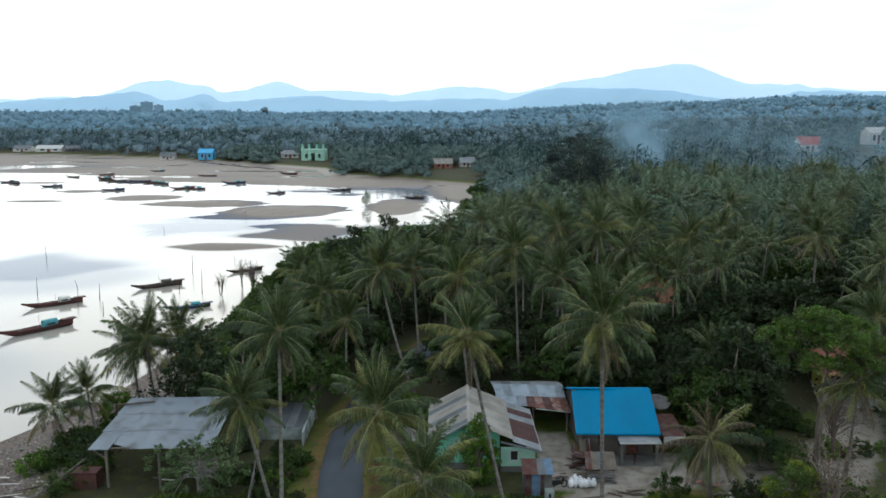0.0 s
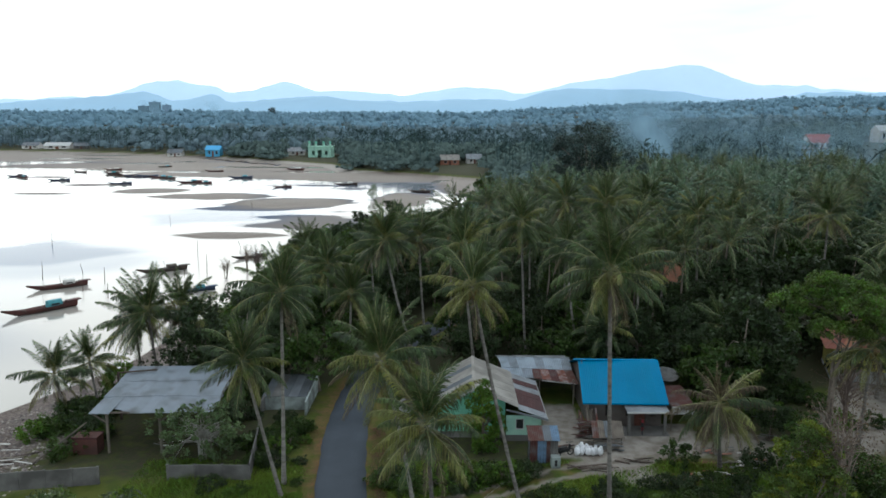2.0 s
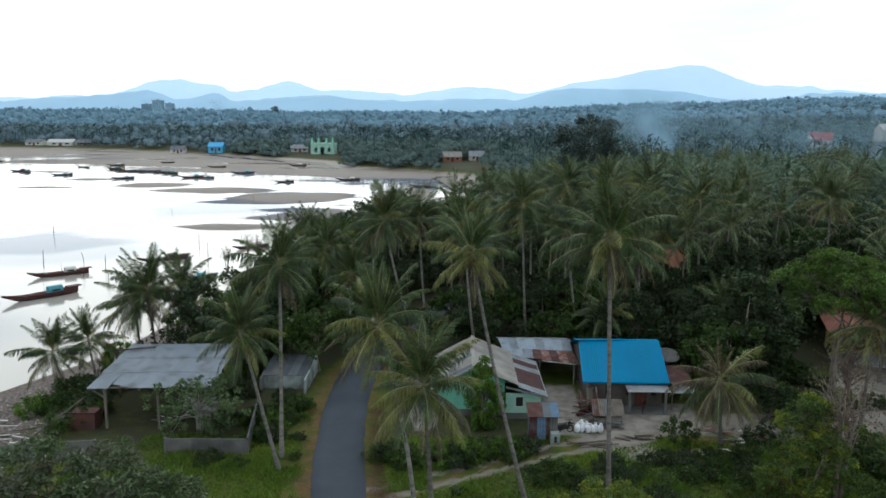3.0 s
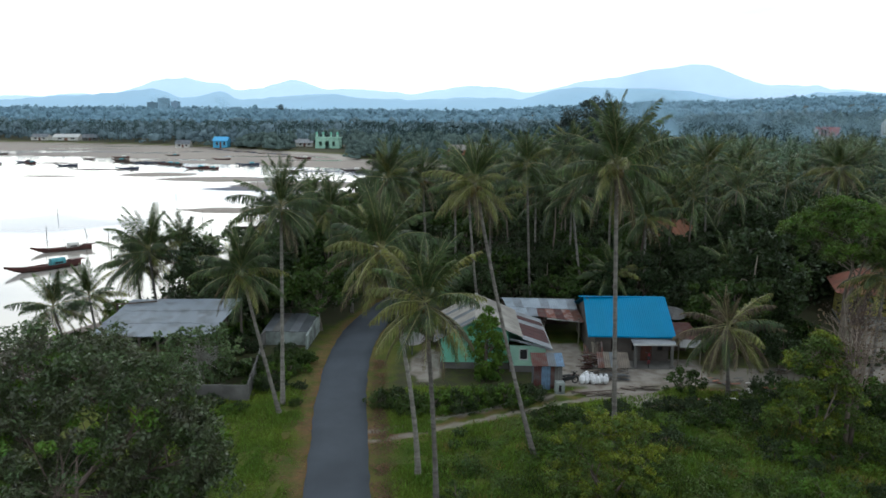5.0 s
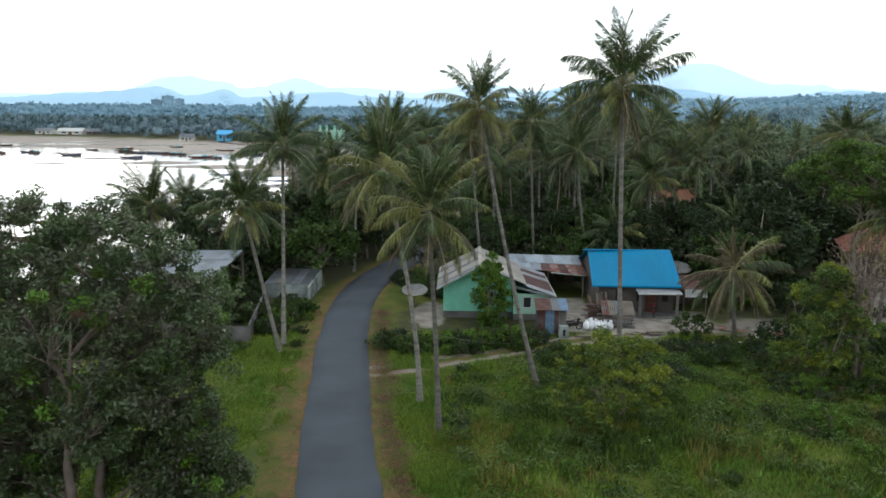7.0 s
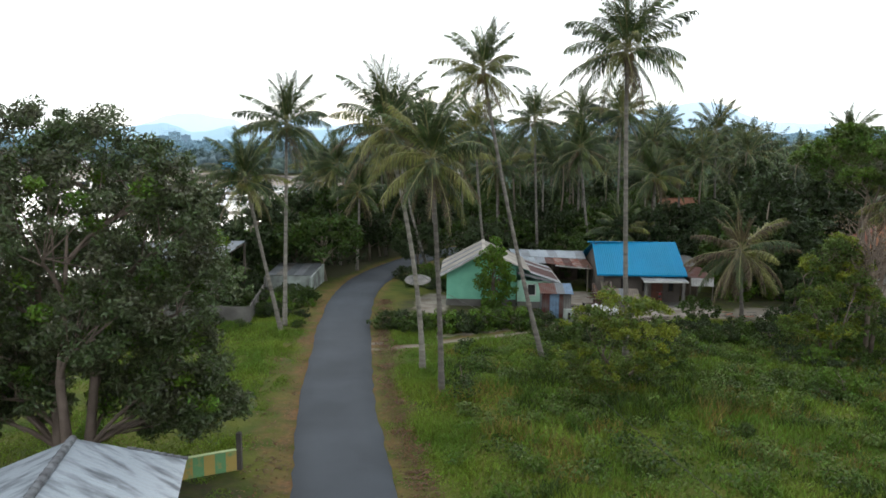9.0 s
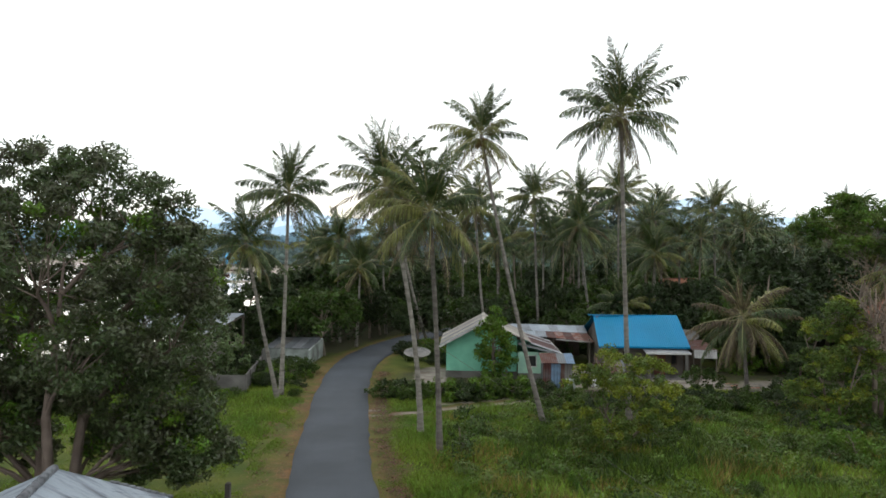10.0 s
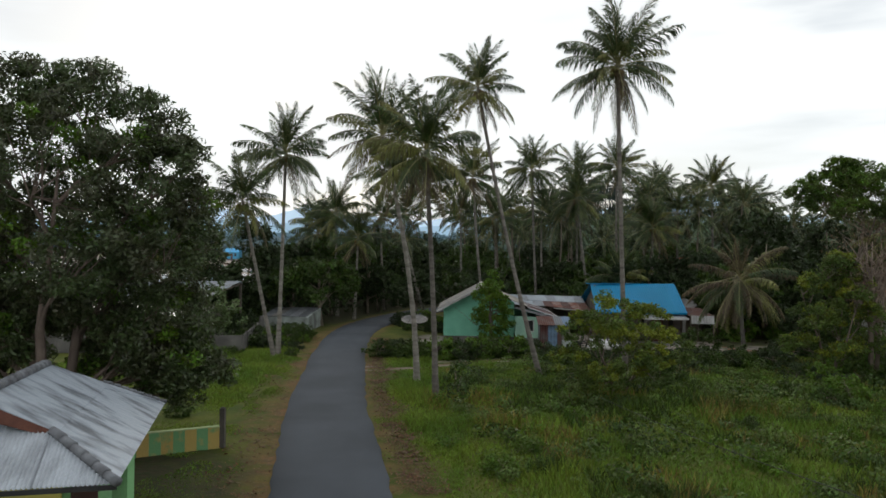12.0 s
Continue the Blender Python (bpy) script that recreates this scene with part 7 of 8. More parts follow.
grove_house(264, 528, 17, 12, 5, 10.5, pale_wall, terracotta, "distant house with an orange-red roof on the slope", 0.1)
grove_house(330, 560, 14, 12, 9, 13, pale_wall, white_paint, "distant white block of a house on the slope", 0.0)
grove_house(318, 590, 10, 9, 9, 12.5, pale_wall, sky_blue_paint, "distant house with a blue roof on the slope", 0.0)
for x, y, w, wm, rm, label in ((-196, 605, 12, sky_blue_paint, sky_blue_paint, "two-storey sky-blue house on the far beach"), (-128, 608, 14, pale_wall, zinc, "low pale house on the far beach"), (-236, 626, 12, pale_wall, zinc_old, "low grey house on the far beach"),
                               (-395, 735, 24, pale_wall, white_paint, "white houses clustered on the far shore"), (-425, 740, 16, pale_wall, zinc_old, "grey house on the far shore"), (-372, 735, 14, concrete, zinc_old, "grey house on the far shore"),
                               (0, 470, 12, bricks_red, fibre_roof, "brick house with a grey roof above the bay"), (16, 485, 10, pale_wall, zinc, "pale house above the bay"), (-210, 760, 14, pale_wall, zinc, "pale house among far palms"),
                               (-60, 640, 11, pale_wall, zinc, "pale house among far palms"), (120, 760, 14, pale_wall, white_paint, "pale house in the far woods"), (250, 980, 20, pale_wall, white_paint, "pale houses on the far slope"), (330, 900, 16, pale_wall, zinc, "pale houses on the far slope")):
    tall = 6.0 if "two" in label else 3.4
    grove_house(x, y, w, w * 0.75, tall, tall + 3, wm, rm, label, (x % 7) * 0.05)


def mosque():
    h = thing("mosque", (-100, 560, gz(-100, 560)), "pale green building with small domed turrets on the far shore", "building")
    part("body", wall_with_hole(-9, 9, 0, 0, 8, 0.4, [(-6, -4, 2, 5), (-1.5, 1.5, 0, 5.5), (4, 6, 2, 5)]), mint_wall, h)
    for q in ((-9, -8.6, 0.4, 14), (8.6, 9, 0.4, 14), (-9, 9, 14, 14.4)):
        part("wall", Geo().box(*q, 0, 8), mint_wall, h)
    part("roof", Geo().box(-9.4, 9.4, -0.4, 14.8, 8, 8.5), mint_wall, h)
    for x in (-8, -3, 3, 8):
        t = part("turret", Geo().tube([(x, 1, 8.5), (x, 1, 11.0)], [0.9, 0.8], 8), mint_wall, h)
        part("dome", Geo().ball((x, 1, 11.2), 1.0, (1, 1, 1.3)), green_wall, t)


mosque()


# ---- things in the yards ----
def satellite_dish(x, y, z, r, label, tilt):
    d = thing("satellite_dish", (x, y, gz(x, y)), label, "satellite dish", "satellite dishes")
    g, rings, seg = Geo(), 4, 18
    for i in range(rings + 1):
        for j in range(seg):
            a, q = 2 * math.pi * j / seg, r * max(i, 0.15) / rings
            g.v.append((q * math.cos(a), q * math.sin(a), 0.28 * q * q / r))
    for i in range(rings):
        for j in range(seg):
            a, b = i * seg + j, i * seg + (j + 1) % seg
            g.f.append((a, b, b + seg, a + seg))
    m = Matrix.Translation((0, 0, z)) @ tilt
    bowl = part("bowl", Geo().add([m @ Vector(p) for p in g.v] + [m @ (Vector(p) - Vector((0, 0, 0.03))) for p in g.v], g.f + [tuple(k + len(g.v) for k in reversed(f)) for f in g.f]), dish_grey, d, "grey mesh bowl")
    for j in range(3):
        a = 2.1 * j
        part("strut", Geo().beam(m @ Vector((r * 0.9 * math.cos(a), r * 0.9 * math.sin(a), 0.25 * r)), m @ Vector((0, 0, 0.75 * r)), 0.03), dish_grey, bowl)
    part("mast", Geo().tube([(0, 0, -0.1), (0, 0, z)], [0.06, 0.05], 7), dish_grey, d)


satellite_dish(20.9, 66.6, 2.6, 1.1, "large grey satellite dish beside the blue-roofed house", Matrix.Rotation(0.35, 4, "X"))
satellite_dish(-3.4, 62.0, 1.2, 1.15, "large grey satellite dish beside the lane", Matrix.Rotation(0.25, 4, "X"))
rng = random.Random(31)
for i in range(9):
    x, y = 10.6 + 0.36 * (i % 6) + rng.uniform(-0.1, 0.1), 55.2 + 0.45 * (i // 6) + rng.uniform(-0.1, 0.1)
    g = Geo().ball((0, 0, 0.36), 0.3, (1.0, 0.85, 1.25), 8, 6).tube([(0, 0, 0.68), (0.03, 0, 0.8)], [0.1, 0.14], 6)
    s = thing("filled_sack", (x, y, gz(x, y)), "white filled sack standing in the yard", "sack", "sacks in the yard")
    s.rotation_euler = (rng.uniform(-0.2, 0.2), rng.uniform(-0.2, 0.2), rng.uniform(0, 6))
    part("body", g, sack_white, s, smooth=True)


def motorbike(x, y, turn, paint=None):
    b = thing("motorbike", Matrix.Translation((x, y, 0.12)) @ Matrix.Rotation(turn, 4, "Z"), "dark motorbike parked in the yard", "motorbike")
    for wx in (-0.6, 0.6):
        w = part("wheel", Geo().tube([(wx + 0.27 * math.cos(a), 0, 0.3 + 0.27 * math.sin(a)) for a in [k * math.pi / 8 for k in range(17)]], [0.05] * 17, 5), rubber, b)
        part("hub", Geo().tube([(wx, -0.06, 0.3), (wx, 0.06, 0.3)], [0.06, 0.06], 7), dish_grey, w)
    part("body", Geo().beam((-0.5, 0, 0.45), (0.45, 0, 0.5), 0.2, 0.25).beam((0.4, 0, 0.5), (0.55, 0, 0.95), 0.16, 0.12), paint or red_paint, b)
    part("seat", Geo().box(-0.65, 0.1, -0.12, 0.12, 0.7, 0.8), rubber, b)
    part("handlebar", Geo().tube([(0.45, -0.33, 1.0), (0.5, 0, 0.96), (0.45, 0.33, 1.0)], [0.02] * 3, 5), dish_grey, b)


motorbike(16.9, 59.6, 1.3)
motorbike(9.4, 54.9, 0.4, dark_inside)


def pile(name, x, y, n, length, material, spreadxy, seed, label, category, h=0.35):
    """A heap of boards: each one a part."""
    rng = random.Random(seed)
    p = thing(name, (x, y, gz(x, y)), label, category)
    for i in range(n):
        a, ln = rng.uniform(-0.5, 0.5), length * rng.uniform(0.5, 1.1)
        c = Vector((rng.uniform(-1, 1) * spreadxy[0], rng.uniform(-1, 1) * spreadxy[1], 0.05 + h * i / n))
        d = Vector((math.cos(a), math.sin(a), rng.uniform(-0.05, 0.05))) * ln / 2
        part("board", Geo().beam(c - d, c + d, rng.uniform(0.08, 0.2), 0.035), material[i % len(material)], p)


pile("timber_pile", 12.6, 57.0, 16, 2.0, [wood, dark_wood, concrete], (0.9, 0.5), 1, "untidy pile of timber and sheets in the yard", "timber pile", 0.9)
pile("timber_pile", 12.2, 59.2, 18, 1.4, [wood, rust, dark_wood, maroon], (0.5, 0.5), 2, "heap of scrap wood and red rags beside the house", "scrap heap", 1.1)
pile("plank_heap", 11.3, 52.9, 6, 3.4, [wood, dark_wood], (1.2, 0.2), 3, "long planks lying along the track", "planks", 0.15)
pile("brick_rubble", 20.4, 51.6, 20, 0.9, [bricks_red, wood, pale_wall], (2.2, 0.7), 4, "broken bricks and boards under the palm", "rubble", 0.2)
pile("rubble_heap", 23.4, 53.4, 18, 0.8, [pale_wall, concrete, wood], (1.6, 0.6), 5, "pale rubble and rubbish at the yard's edge", "rubble", 0.3)
pile("driftwood", -36.0, 54.0, 18, 3.0, [wood, dark_wood, pale_wall], (2.5, 3.0), 6, "driftwood and rubbish washed up on the mud", "driftwood", 0.4)
pile("driftwood", -37.5, 61.5, 16, 2.4, [wood, dark_wood, pale_wall], (2.5, 4.0), 7, "driftwood and rubbish washed up on the mud", "driftwood", 0.3)
pile("shed_scrap", -22.6, 57.2, 14, 1.3, [pale_wall, wood, concrete], (1.6, 1.0), 8, "scrap boards lying in the open shed", "scrap heap", 0.3)
for k, (x, y, n, ln, ms, sp, hh, nm, label) in enumerate((
        (24.6, 54.6, 18, 0.7, [pale_wall, wood, bricks_red], (1.4, 0.9), 0.3, "rubble_heap", "broken blocks and timber strewn beside the palm"),
        (27.0, 58.0, 14, 1.2, [wood, dark_wood, concrete], (1.2, 0.9), 0.4, "timber_pile", "grey weathered boards stacked in the scrub"),
        (29.0, 63.5, 14, 2.4, [zinc_old, wood, concrete], (1.0, 0.6), 0.6, "sheet_stack", "stack of grey sheets and boards at the path"),
        (22.2, 55.8, 14, 0.7, [bricks_red, concrete, wood], (1.2, 0.6), 0.25, "brick_rubble", "broken red bricks scattered under the palm"),
        (11.6, 58.6, 16, 1.1, [dark_wood, rust, dish_grey, maroon], (0.5, 0.6), 1.2, "scrap_heap", "tangled scrap metal and old machine parts beside the house"),
        (13.4, 56.2, 14, 1.4, [wood, concrete, zinc_old], (0.8, 0.4), 0.6, "timber_pile", "stacked grey boards in the yard"),
        (9.8, 56.6, 10, 0.8, [dark_wood, rust, rubber], (0.6, 0.5), 0.5, "scrap_heap", "dark scrap and tyres beside the outhouse"),
        (14.8, 54.2, 8, 1.6, [wood, dark_wood], (1.0, 0.4), 0.15, "plank_heap", "loose planks lying at the yard's edge"))):
    pile(nm, x, y, n, ln, ms, sp, 40 + k, label, "scrap heap" if "scrap" in nm else "rubble" if "rubble" in nm else "timber pile", hh)
rng = random.Random(52)
stack = thing("firewood_stack", (12.3, 60.2, gz(12.3, 60.2)), "leaning boards, poles and red-brown firewood against the house", "firewood")
for i in range(22):
    x, top = rng.uniform(-0.9, 0.9), rng.uniform(0.9, 1.9)
    part("board", Geo().beam((x + rng.uniform(-0.2, 0.2), -rng.uniform(0.5, 1.0), 0), (x, rng.uniform(0.1, 0.45), top), rng.uniform(0.06, 0.2), 0.04), (wood, dark_wood, rust, brown_board, zinc_rusty)[i % 5], stack)
lean = thing("lean_cover", (0, 0, 0), "sagging board and sheet shelter over stored timber in the yard", "shelter")
for i, m in enumerate((rust, wood, zinc_old, wood, wood)):
    xa = 12.0 + 0.52 * i
    part("sheet", Geo().corrugated((xa, 56.5 - 0.1 * (i % 2), 0.95 + 0.04 * (i % 3)), (xa + 0.54, 56.5, 0.95), (xa + 0.15, 58.3, 1.7 + 0.05 * (i % 2)), (xa + 0.66, 58.3, 1.68), 3), m, lean)
for x, y, z in ((12.1, 56.7, 1.0), (14.4, 56.7, 1.0), (12.3, 58.2, 1.6), (14.6, 58.2, 1.6)):
    part("post", Geo().tube([(x, y, -0.05), (x, y, z)], [0.04, 0.04], 6), wood, lean)
single("fallen_log", Geo().tube([(-37.4, 52.6, gz(-37, 52) + 0.3), (-34.2, 51.6, gz(-34, 51.6) + 0.35)], [0.35, 0.3], 9), wood, "pale fallen log on the mud", "log")


# ---- boats ----
def boat(x0, y0, x1, y1, hull_mat, cabin_mat, label, cabin=True, mast=False, z=None):
    a, b = Vector((x0, y0, 0)), Vector((x1, y1, 0))
    ln = (b - a).length
    beam = ln * 0.17
    root = thing("fishing_boat", Matrix.Translation(((x0 + x1) / 2, (y0 + y1) / 2, max(WATER_Z - 0.1, gz((x0 + x1) / 2, (y0 + y1) / 2)) if z is None else z)) @ Matrix.Rotation(math.atan2(y1 - y0, x1 - x0), 4, "Z"), label, "boat", "fishing boats")
    g, n, rows = Geo(), 12, []
    for i in range(n + 1):
        s = i / n
        x = (s - 0.5) * ln
        w = beam * 0.5 * min(1.0, 0.02 + s / 0.5) ** 0.8 * (1 - 0.3 * max(0.0, s - 0.7) / 0.3)
        top = ln * (0.07 + 0.32 * max(0.0, 0.4 - s) ** 2 + 0.12 * max(0.0, s - 0.6) ** 1.5)
        keel = ln * 0.1 * max(0.0, 0.22 - s) / 0.22
        rows.append([(x, -w, top), (x, -w * 0.8, keel + 0.35 * (top - keel)), (x, 0, keel), (x, w * 0.8, keel + 0.35 * (top - keel)), (x, w, top), (x, w * 0.86, top), (x, 0, max(keel + 0.12, top - ln * 0.05)), (x, -w * 0.86, top)])
    for r in rows:
        g.v += r
    for i in range(n):
        for j in range(8):
            p, q = i * 8 + j, i * 8 + (j + 1) % 8
            g.f.append((p, p + 8, q + 8, q))
    g.f += [tuple(range(7, -1, -1)), tuple(range(n * 8, n * 8 + 8))]
    hull = part("hull", g, hull_mat, root)
    for j in (0, 4):
        part("rail", Geo().tube([(q[j][0], q[j][1], q[j][2] + 0.02) for q in rows], [0.05] * (n + 1), 4), hull_mat, hull)
    part("thwart", Geo().box(-ln * 0.22, -ln * 0.19, -beam * 0.34, beam * 0.34, ln * 0.062, ln * 0.07), wood, hull)
    if cabin:
        # a barrel-roofed deckhouse, its windows and the tail deck over the stern
        arch = [(-0.34, 0.05), (-0.34, 0.115), (-0.24, 0.145), (0.0, 0.158), (0.24, 0.145), (0.34, 0.115), (0.34, 0.05)]
        xa, xb = ln * 0.1, ln * 0.29
        k = len(arch)
        c = part("cabin", Geo().add([(x, beam * a, ln * h) for x in (xa, xb) for a, h in arch], [(q, q + 1, q + 1 + k, q + k) for q in range(k - 1)] + [tuple(range(k - 1, -1, -1)), tuple(range(k, 2 * k))]), cabin_mat, root)
        for side in (-1, 1):
            part("window", Geo().box(ln * 0.14, ln * 0.25, side * beam * 0.345 - 0.01, side * beam * 0.345 + 0.01, ln * 0.085, ln * 0.108), dark_inside, c)
        part("tail_deck", Geo().box(ln * 0.36, ln * 0.56, -beam * 0.3, beam * 0.3, ln * 0.1, ln * 0.112), hull_mat, root)
        part("pole", Geo().tube([(ln * 0.06, 0, ln * 0.05), (ln * 0.05, 0.02, ln * 0.24)], [0.035, 0.02], 5), wood, root)
    if mast:
        part("mast", Geo().tube([(-ln * 0.1, 0, 0.2), (-ln * 0.1, 0.05, ln * 0.28)], [0.05, 0.03], 5), wood, root)
    return root


boat(-66.6, 104.0, -59.8, 112.6, hull_red, teal_paint, "long dark red fishing boat with a teal deckhouse afloat")
boat(-73.0, 121.5, -65.4, 127.5, hull_red, pale_wall, "rust-red fishing boat with a pale wheelhouse afloat")
boat(-60.2, 136.0, -52.6, 142.0, hull_brown, wood, "plain brown wooden boat afloat")
boat(-48.2, 120.5, -41.2, 124.2, hull_blue, teal_paint, "grey-blue fishing boat with a teal cover afloat")
boat(-46.4, 151.5, -40.0, 156.2, hull_brown, pale_wall, "weathered brown boat beside the mangroves")
rng = random.Random(14)
for i in range(15):
    x, y = -187 + 70 * i / 14 + rng.uniform(-2, 2), 573 - 80 * i / 14 + rng.uniform(-3, 3)
    a, ln = rng.uniform(0.6, 1.4), rng.uniform(4.5, 6.5)
    boat(x - ln / 2 * math.cos(a), y - ln / 2 * math.sin(a), x + ln / 2 * math.cos(a), y + ln / 2 * math.sin(a), rng.choice((hull_brown, hull_blue)), wood, "small dark boat drawn up on the far beach", False)
rng = random.Random(12)
for x, y in ((-232, 386), (-225, 379), (-196, 361), (-217, 424), (-191, 408), (-186, 400), (-177, 392), (-170, 388), (-163, 389), (-156, 341), (-153, 381), (-147, 376), (-126, 349), (-119, 348), (-76, 327), (-13, 305), (-49, 340), (-240, 372), (-205, 440), (-140, 430), (-95, 445), (-300, 470), (-185, 470), (-110, 380)):
    a, ln = rng.uniform(-0.5, 0.6), rng.uniform(8, 12.5)
    boat(x - ln / 2 * math.cos(a), y - ln / 2 * math.sin(a), x + ln / 2 * math.cos(a), y + ln / 2 * math.sin(a), rng.choice((hull_brown, hull_red, hull_blue)), rng.choice((pale_wall, wood, teal_paint)), "small dark fishing boat moored on the tidal flats", rng.random() < 0.85)
for i, (x, y, h) in enumerate(((-45.5, 133, 4.5), (-50.0, 133.5, 2.5), (-62.5, 128, 3.2), (-63.5, 122, 2.0), (-75.5, 131, 3.6), (-68, 131, 3.2), (-53.8, 152, 4.0), (-47.0, 160, 2.5), (-57, 117.5, 2.5), (-80, 205, 3), (-95, 170, 3), (-66, 240, 3))):
    s = thing("fishing_stake", (x, y, gz(x, y)), "thin wooden stake standing in the shallow water", "stake", "stakes in the water")
    part("pole", Geo().tube([(0, 0, -0.1), (0.1, 0, h * 0.6 + 0.5), (0.15 - 0.4 * (i % 2), 0, h + 0.6)], [0.07, 0.06, 0.03], 5), dark_wood, s)


# ---- stones and rubbish on the mud ----
def shore_stones(count, seed):
    rng = np.random.default_rng(seed)
    x, y = rng.uniform(-46, -29, count * 3), rng.uniform(44, 92, count * 3)
    d = inland(x, y)
    ok = (d > 0.5) & (d < 11)
    x, y = x[ok][:count], y[ok][:count]
    n = len(x)
    s = rng.uniform(0.05, 0.2, n)[:, None]
    c = np.stack([x, y, ground_z(x, y)], -1)
    dirs = np.array([(1, 0, 0.1), (0, 1, 0.1), (-1, 0, 0.1), (0, -1, 0.1), (0, 0, 0.8)])
    v = c[:, None, :] + dirs[None] * s[:, None] * rng.uniform(0.6, 1.3, (n, 5, 1))
    f = np.array([(0, 1, 4), (1, 2, 4), (2, 3, 4), (3, 0, 4)])[None] + 5 * np.arange(n)[:, None, None]
    tagged(new("shore_stones", array_mesh("shore_stones", v.reshape(-1, 3), f.reshape(-1, 3), shore_stone)), "stones, shells and rubbish strewn over the mud", "stones", kind="stuff")


shore_stones(3600, 3)


# ---- wires ----
def wire(name, pts, radius, material, label):
    line = []
    for i in range(len(pts) - 1):
        a, c = Vector(pts[i]), Vector(pts[i + 1])
        line += [a.lerp(c, k / 8) - Vector((0, 0, 0.15 * math.sin(math.pi * k / 8))) for k in range(8)]
    single(name, Geo().tube(line + [Vector(pts[-1])], [radius] * (len(line) + 1), 5), material, label, "wire")


wire("service_wire", [(10.1, 9.0, 3.0), (9.63, 12.6, 2.65), (7.1, 33.0, 0.85)], 0.012, rubber, "black service wire strung low across the field")
wire("guy_wire", [(-0.72, 34.6, 5.7), (4.5, 50.6, 0.3)], 0.01, dish_grey, "slack grey wire running from a palm down to the ground")
pole = thing("wire_pole", (10.1, 9.0, gz(10.1, 9.0)), "short wooden pole carrying the service wire", "pole")
part("shaft", Geo().tube([(0, 0, -0.2), (0, 0, 3.0)], [0.08, 0.06], 7), wood, pole)
part("insulator", Geo().ball((0, 0, 3.03), 0.07), white_paint, pole)


# ---- smoke over the woods ----
def smoke_material():
    m = bpy.data.materials.new("thin_smoke")
    m.use_nodes = True
    n, l = m.node_tree.nodes, m.node_tree.links
    n.clear()
    out, mix, clear, body, lit, both = (n.new("ShaderNodeOutputMaterial"), n.new("ShaderNodeMixShader"), n.new("ShaderNodeBsdfTransparent"), n.new("ShaderNodeBsdfDiffuse"),
                                        n.new("ShaderNodeBsdfTranslucent"), n.new("ShaderNodeMixShader"))
    for b in (body, lit):
        b.inputs["Color"].default_value = (0.34, 0.52, 0.66, 1)
    l.new(body.outputs["BSDF"], both.inputs[1])
    l.new(lit.outputs["BSDF"], both.inputs[2])
    at, geo, tex, rng_node, mul = n.new("ShaderNodeAttribute"), n.new("ShaderNodeNewGeometry"), n.new("ShaderNodeTexNoise"), n.new("ShaderNodeMapRange"), n.new("ShaderNodeMath")
    at.attribute_name = "veil"
    tex.inputs["Scale"].default_value, tex.inputs["Detail"].default_value = 0.05, 3.0
    l.new(geo.outputs["Position"], tex.inputs["Vector"])
    rng_node.inputs["From Min"].default_value, rng_node.inputs["From Max"].default_value = 0.3, 0.7
    rng_node.inputs["To Min"].default_value, rng_node.inputs["To Max"].default_value = 0.45, 1.0
    l.new(tex.outputs["Fac"], rng_node.inputs["Value"])
    mul.operation = "MULTIPLY"
    l.new(at.outputs["Fac"], mul.inputs[0])
    l.new(rng_node.outputs["Result"], mul.inputs[1])
    l.new(mul.outputs["Value"], mix.inputs[0])
    l.new(clear.outputs["BSDF"], mix.inputs[1])
    l.new(both.outputs["Shader"], mix.inputs[2])
    l.new(mix.outputs["Shader"], out.inputs["Surface"])
    return m


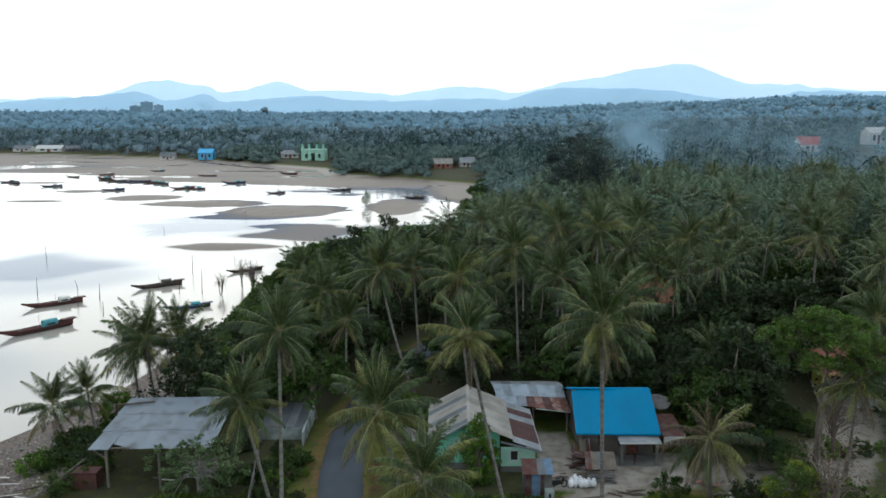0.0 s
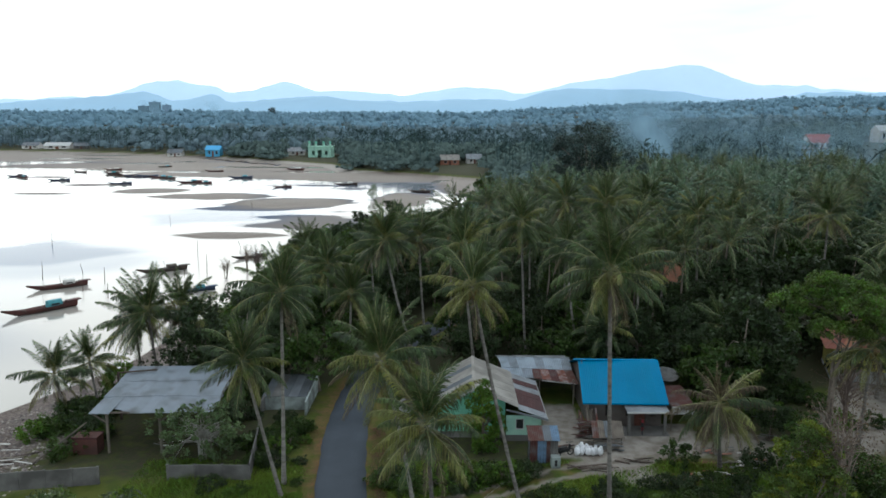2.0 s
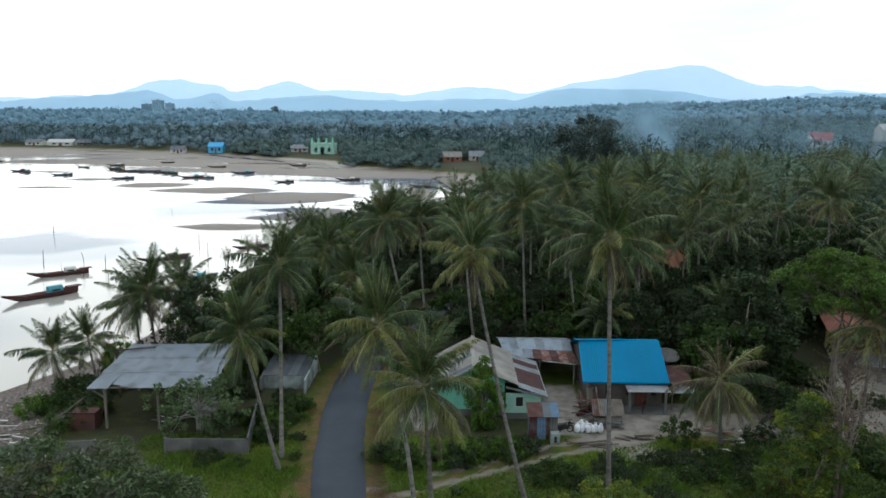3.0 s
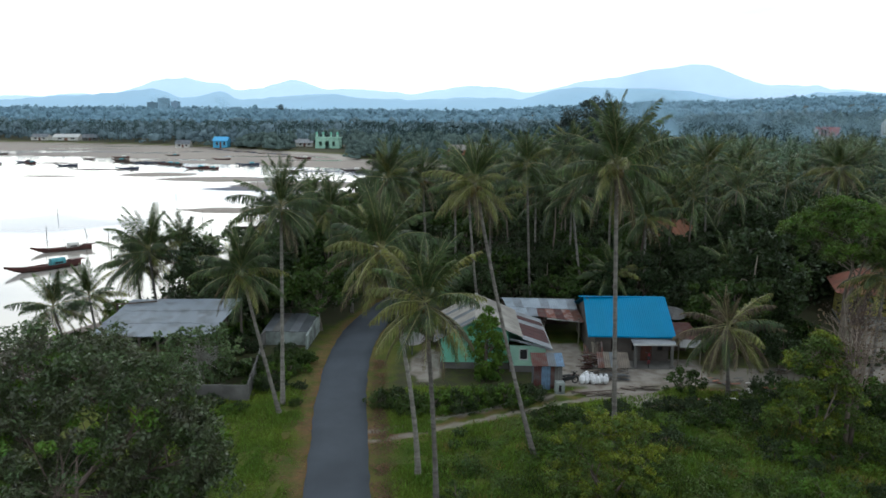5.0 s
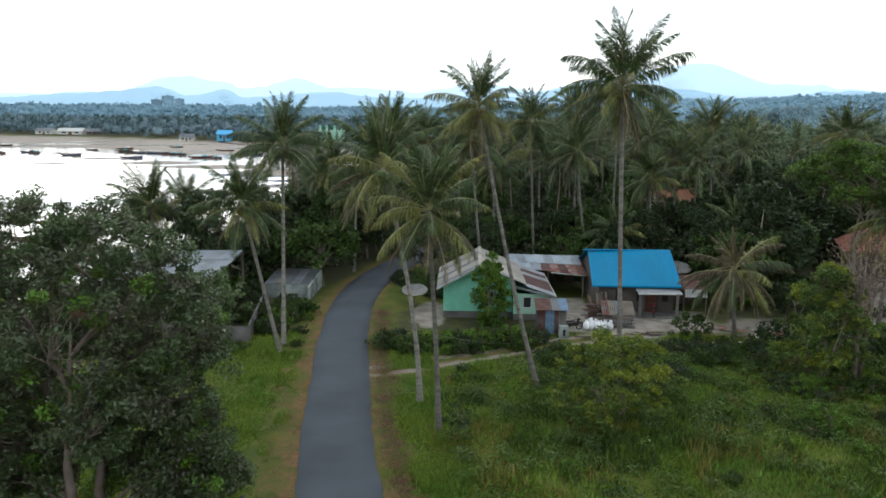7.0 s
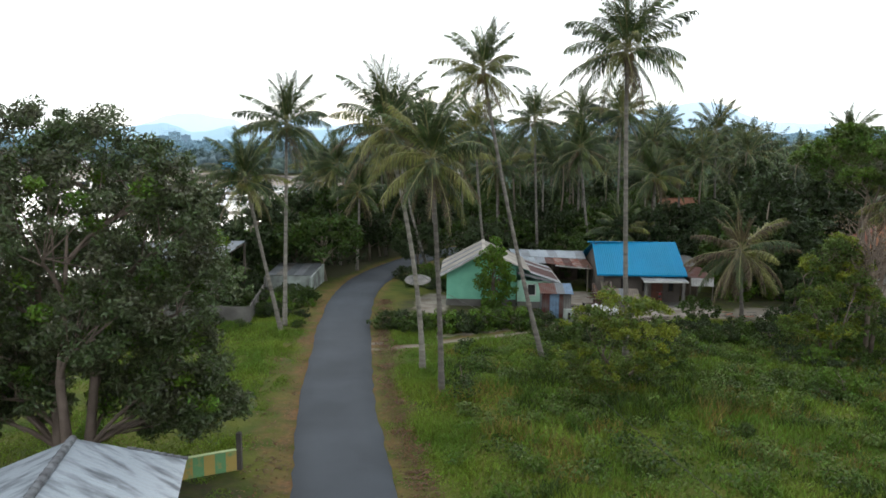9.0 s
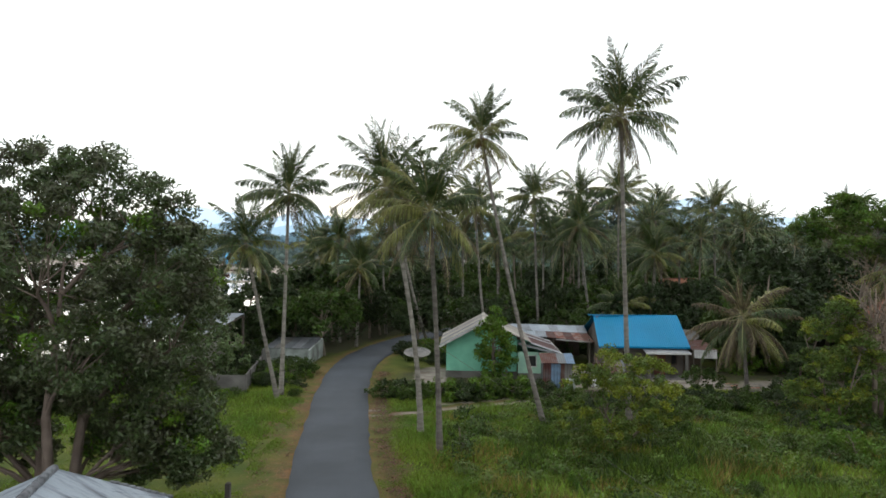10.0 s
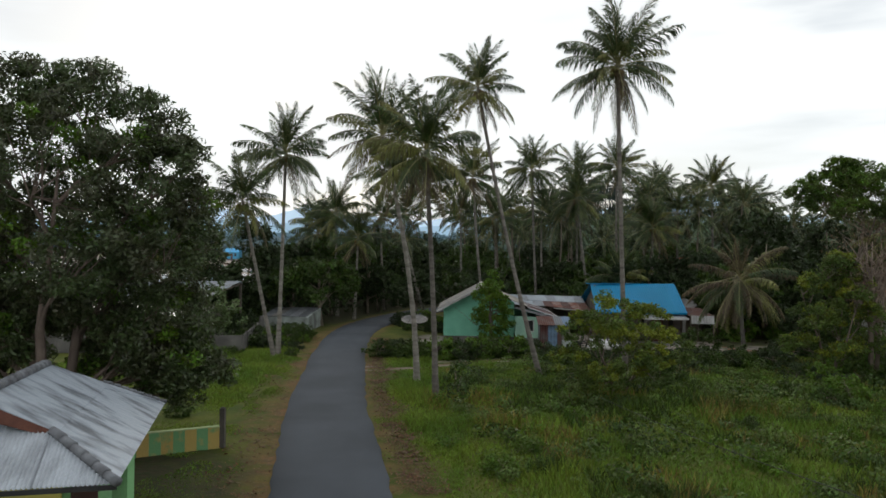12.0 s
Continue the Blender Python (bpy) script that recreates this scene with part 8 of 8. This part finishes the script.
def smoke(veils):
    """Drifting veils of thin smoke: middle, half width, height, lean, strength of each."""
    verts, faces, dens, k = [], [], [], 0
    u, v = np.meshgrid(np.linspace(-1, 1, 33), np.linspace(0, 1, 21))
    idx = np.arange(33 * 21).reshape(21, 33)
    quads = np.stack([idx[:-1, :-1], idx[:-1, 1:], idx[1:, 1:], idx[1:, :-1]], -1).reshape(-1, 4)
    for i, (x, y, z, w, h, lean, flare, strength) in enumerate(veils):
        wide = w * (1 - flare + flare * v)
        px = x + lean * v + u * wide
        py = y + 6 * np.sin(u * 3 + i) + 5 * np.sin(v * 4 + 2 * i)
        verts.append(np.stack([px, py, z + h * v], -1).reshape(-1, 3))
        d = smooth(1.0, 0.15, np.abs(u)) * smooth(0.0, 0.12, v) * smooth(1.0, 0.35, v) * strength
        dens.append(d.ravel())
        faces.append(quads + k)
        k += 33 * 21
    me = array_mesh("smoke", np.concatenate(verts), np.concatenate(faces), smoke_material())
    me.attributes.new("veil", "FLOAT", "POINT").data.foreach_set("value", np.concatenate(dens).astype(np.float32))
    me.polygons.foreach_set("use_smooth", np.ones(len(me.polygons), bool))
    tagged(new("smoke", me), "thin blue smoke drifting over the far woods", "smoke", kind="stuff")


smoke([(99, 330, 1, 27, 50, -18, 0.35, 0.74), (165, 290, 0, 95, 25, 0, 0.1, 0.34), (200, 430, 0, 150, 42, -10, 0.1, 0.42), (-556, 1400, 36, 42, 36, -18, 0.4, 0.5), (-444, 1400, 36, 22, 34, -10, 0.5, 0.5)])


def tower_block(x, y, z, w, d, storeys, bays, label):
    """A far concrete block with its rows of windows."""
    h = storeys * 3.2
    b = thing("tower_block", (x, y, z), label, "building", "tower blocks on the far ridge")
    holes = [(-w / 2 + w * (k + 0.25) / bays, -w / 2 + w * (k + 0.75) / bays, 3.2 * f + 1.0, 3.2 * f + 2.5) for k in range(bays) for f in range(storeys)]
    part("front", wall_with_hole(-w / 2, w / 2, 0, 0, h, 0.4, holes), far_block_haze, b)
    part("body", Geo().box(-w / 2, w / 2, 0.6, d, 0, h), far_block_haze, b)
    part("roof", Geo().box(-w / 2 - 0.5, w / 2 + 0.5, -0.4, d + 0.4, h, h + 0.8), far_block_haze, b)
    part("lift_house", Geo().box(-w * 0.12, w * 0.12, d * 0.3, d * 0.7, h + 0.8, h + 4.0), far_block_haze, b)


# Concrete tinted blue: the haze of distance put into the base colour.
far_block_haze = mat("far_block_haze", (0.26, 0.36, 0.46), (0.2, 0.29, 0.38), rough=1.0, scale=0.02, fine=0.2, bump=0.0, spec=0.0)
for x, w, storeys, bays in ((-1006, 30, 9, 6), (-968, 34, 13, 6), (-930, 26, 10, 5)):
    tower_block(x, 2400, gz(x, 2400) + 6, w, 16, storeys, bays, "apartment block above the distant woods, blue haze put into its grey")
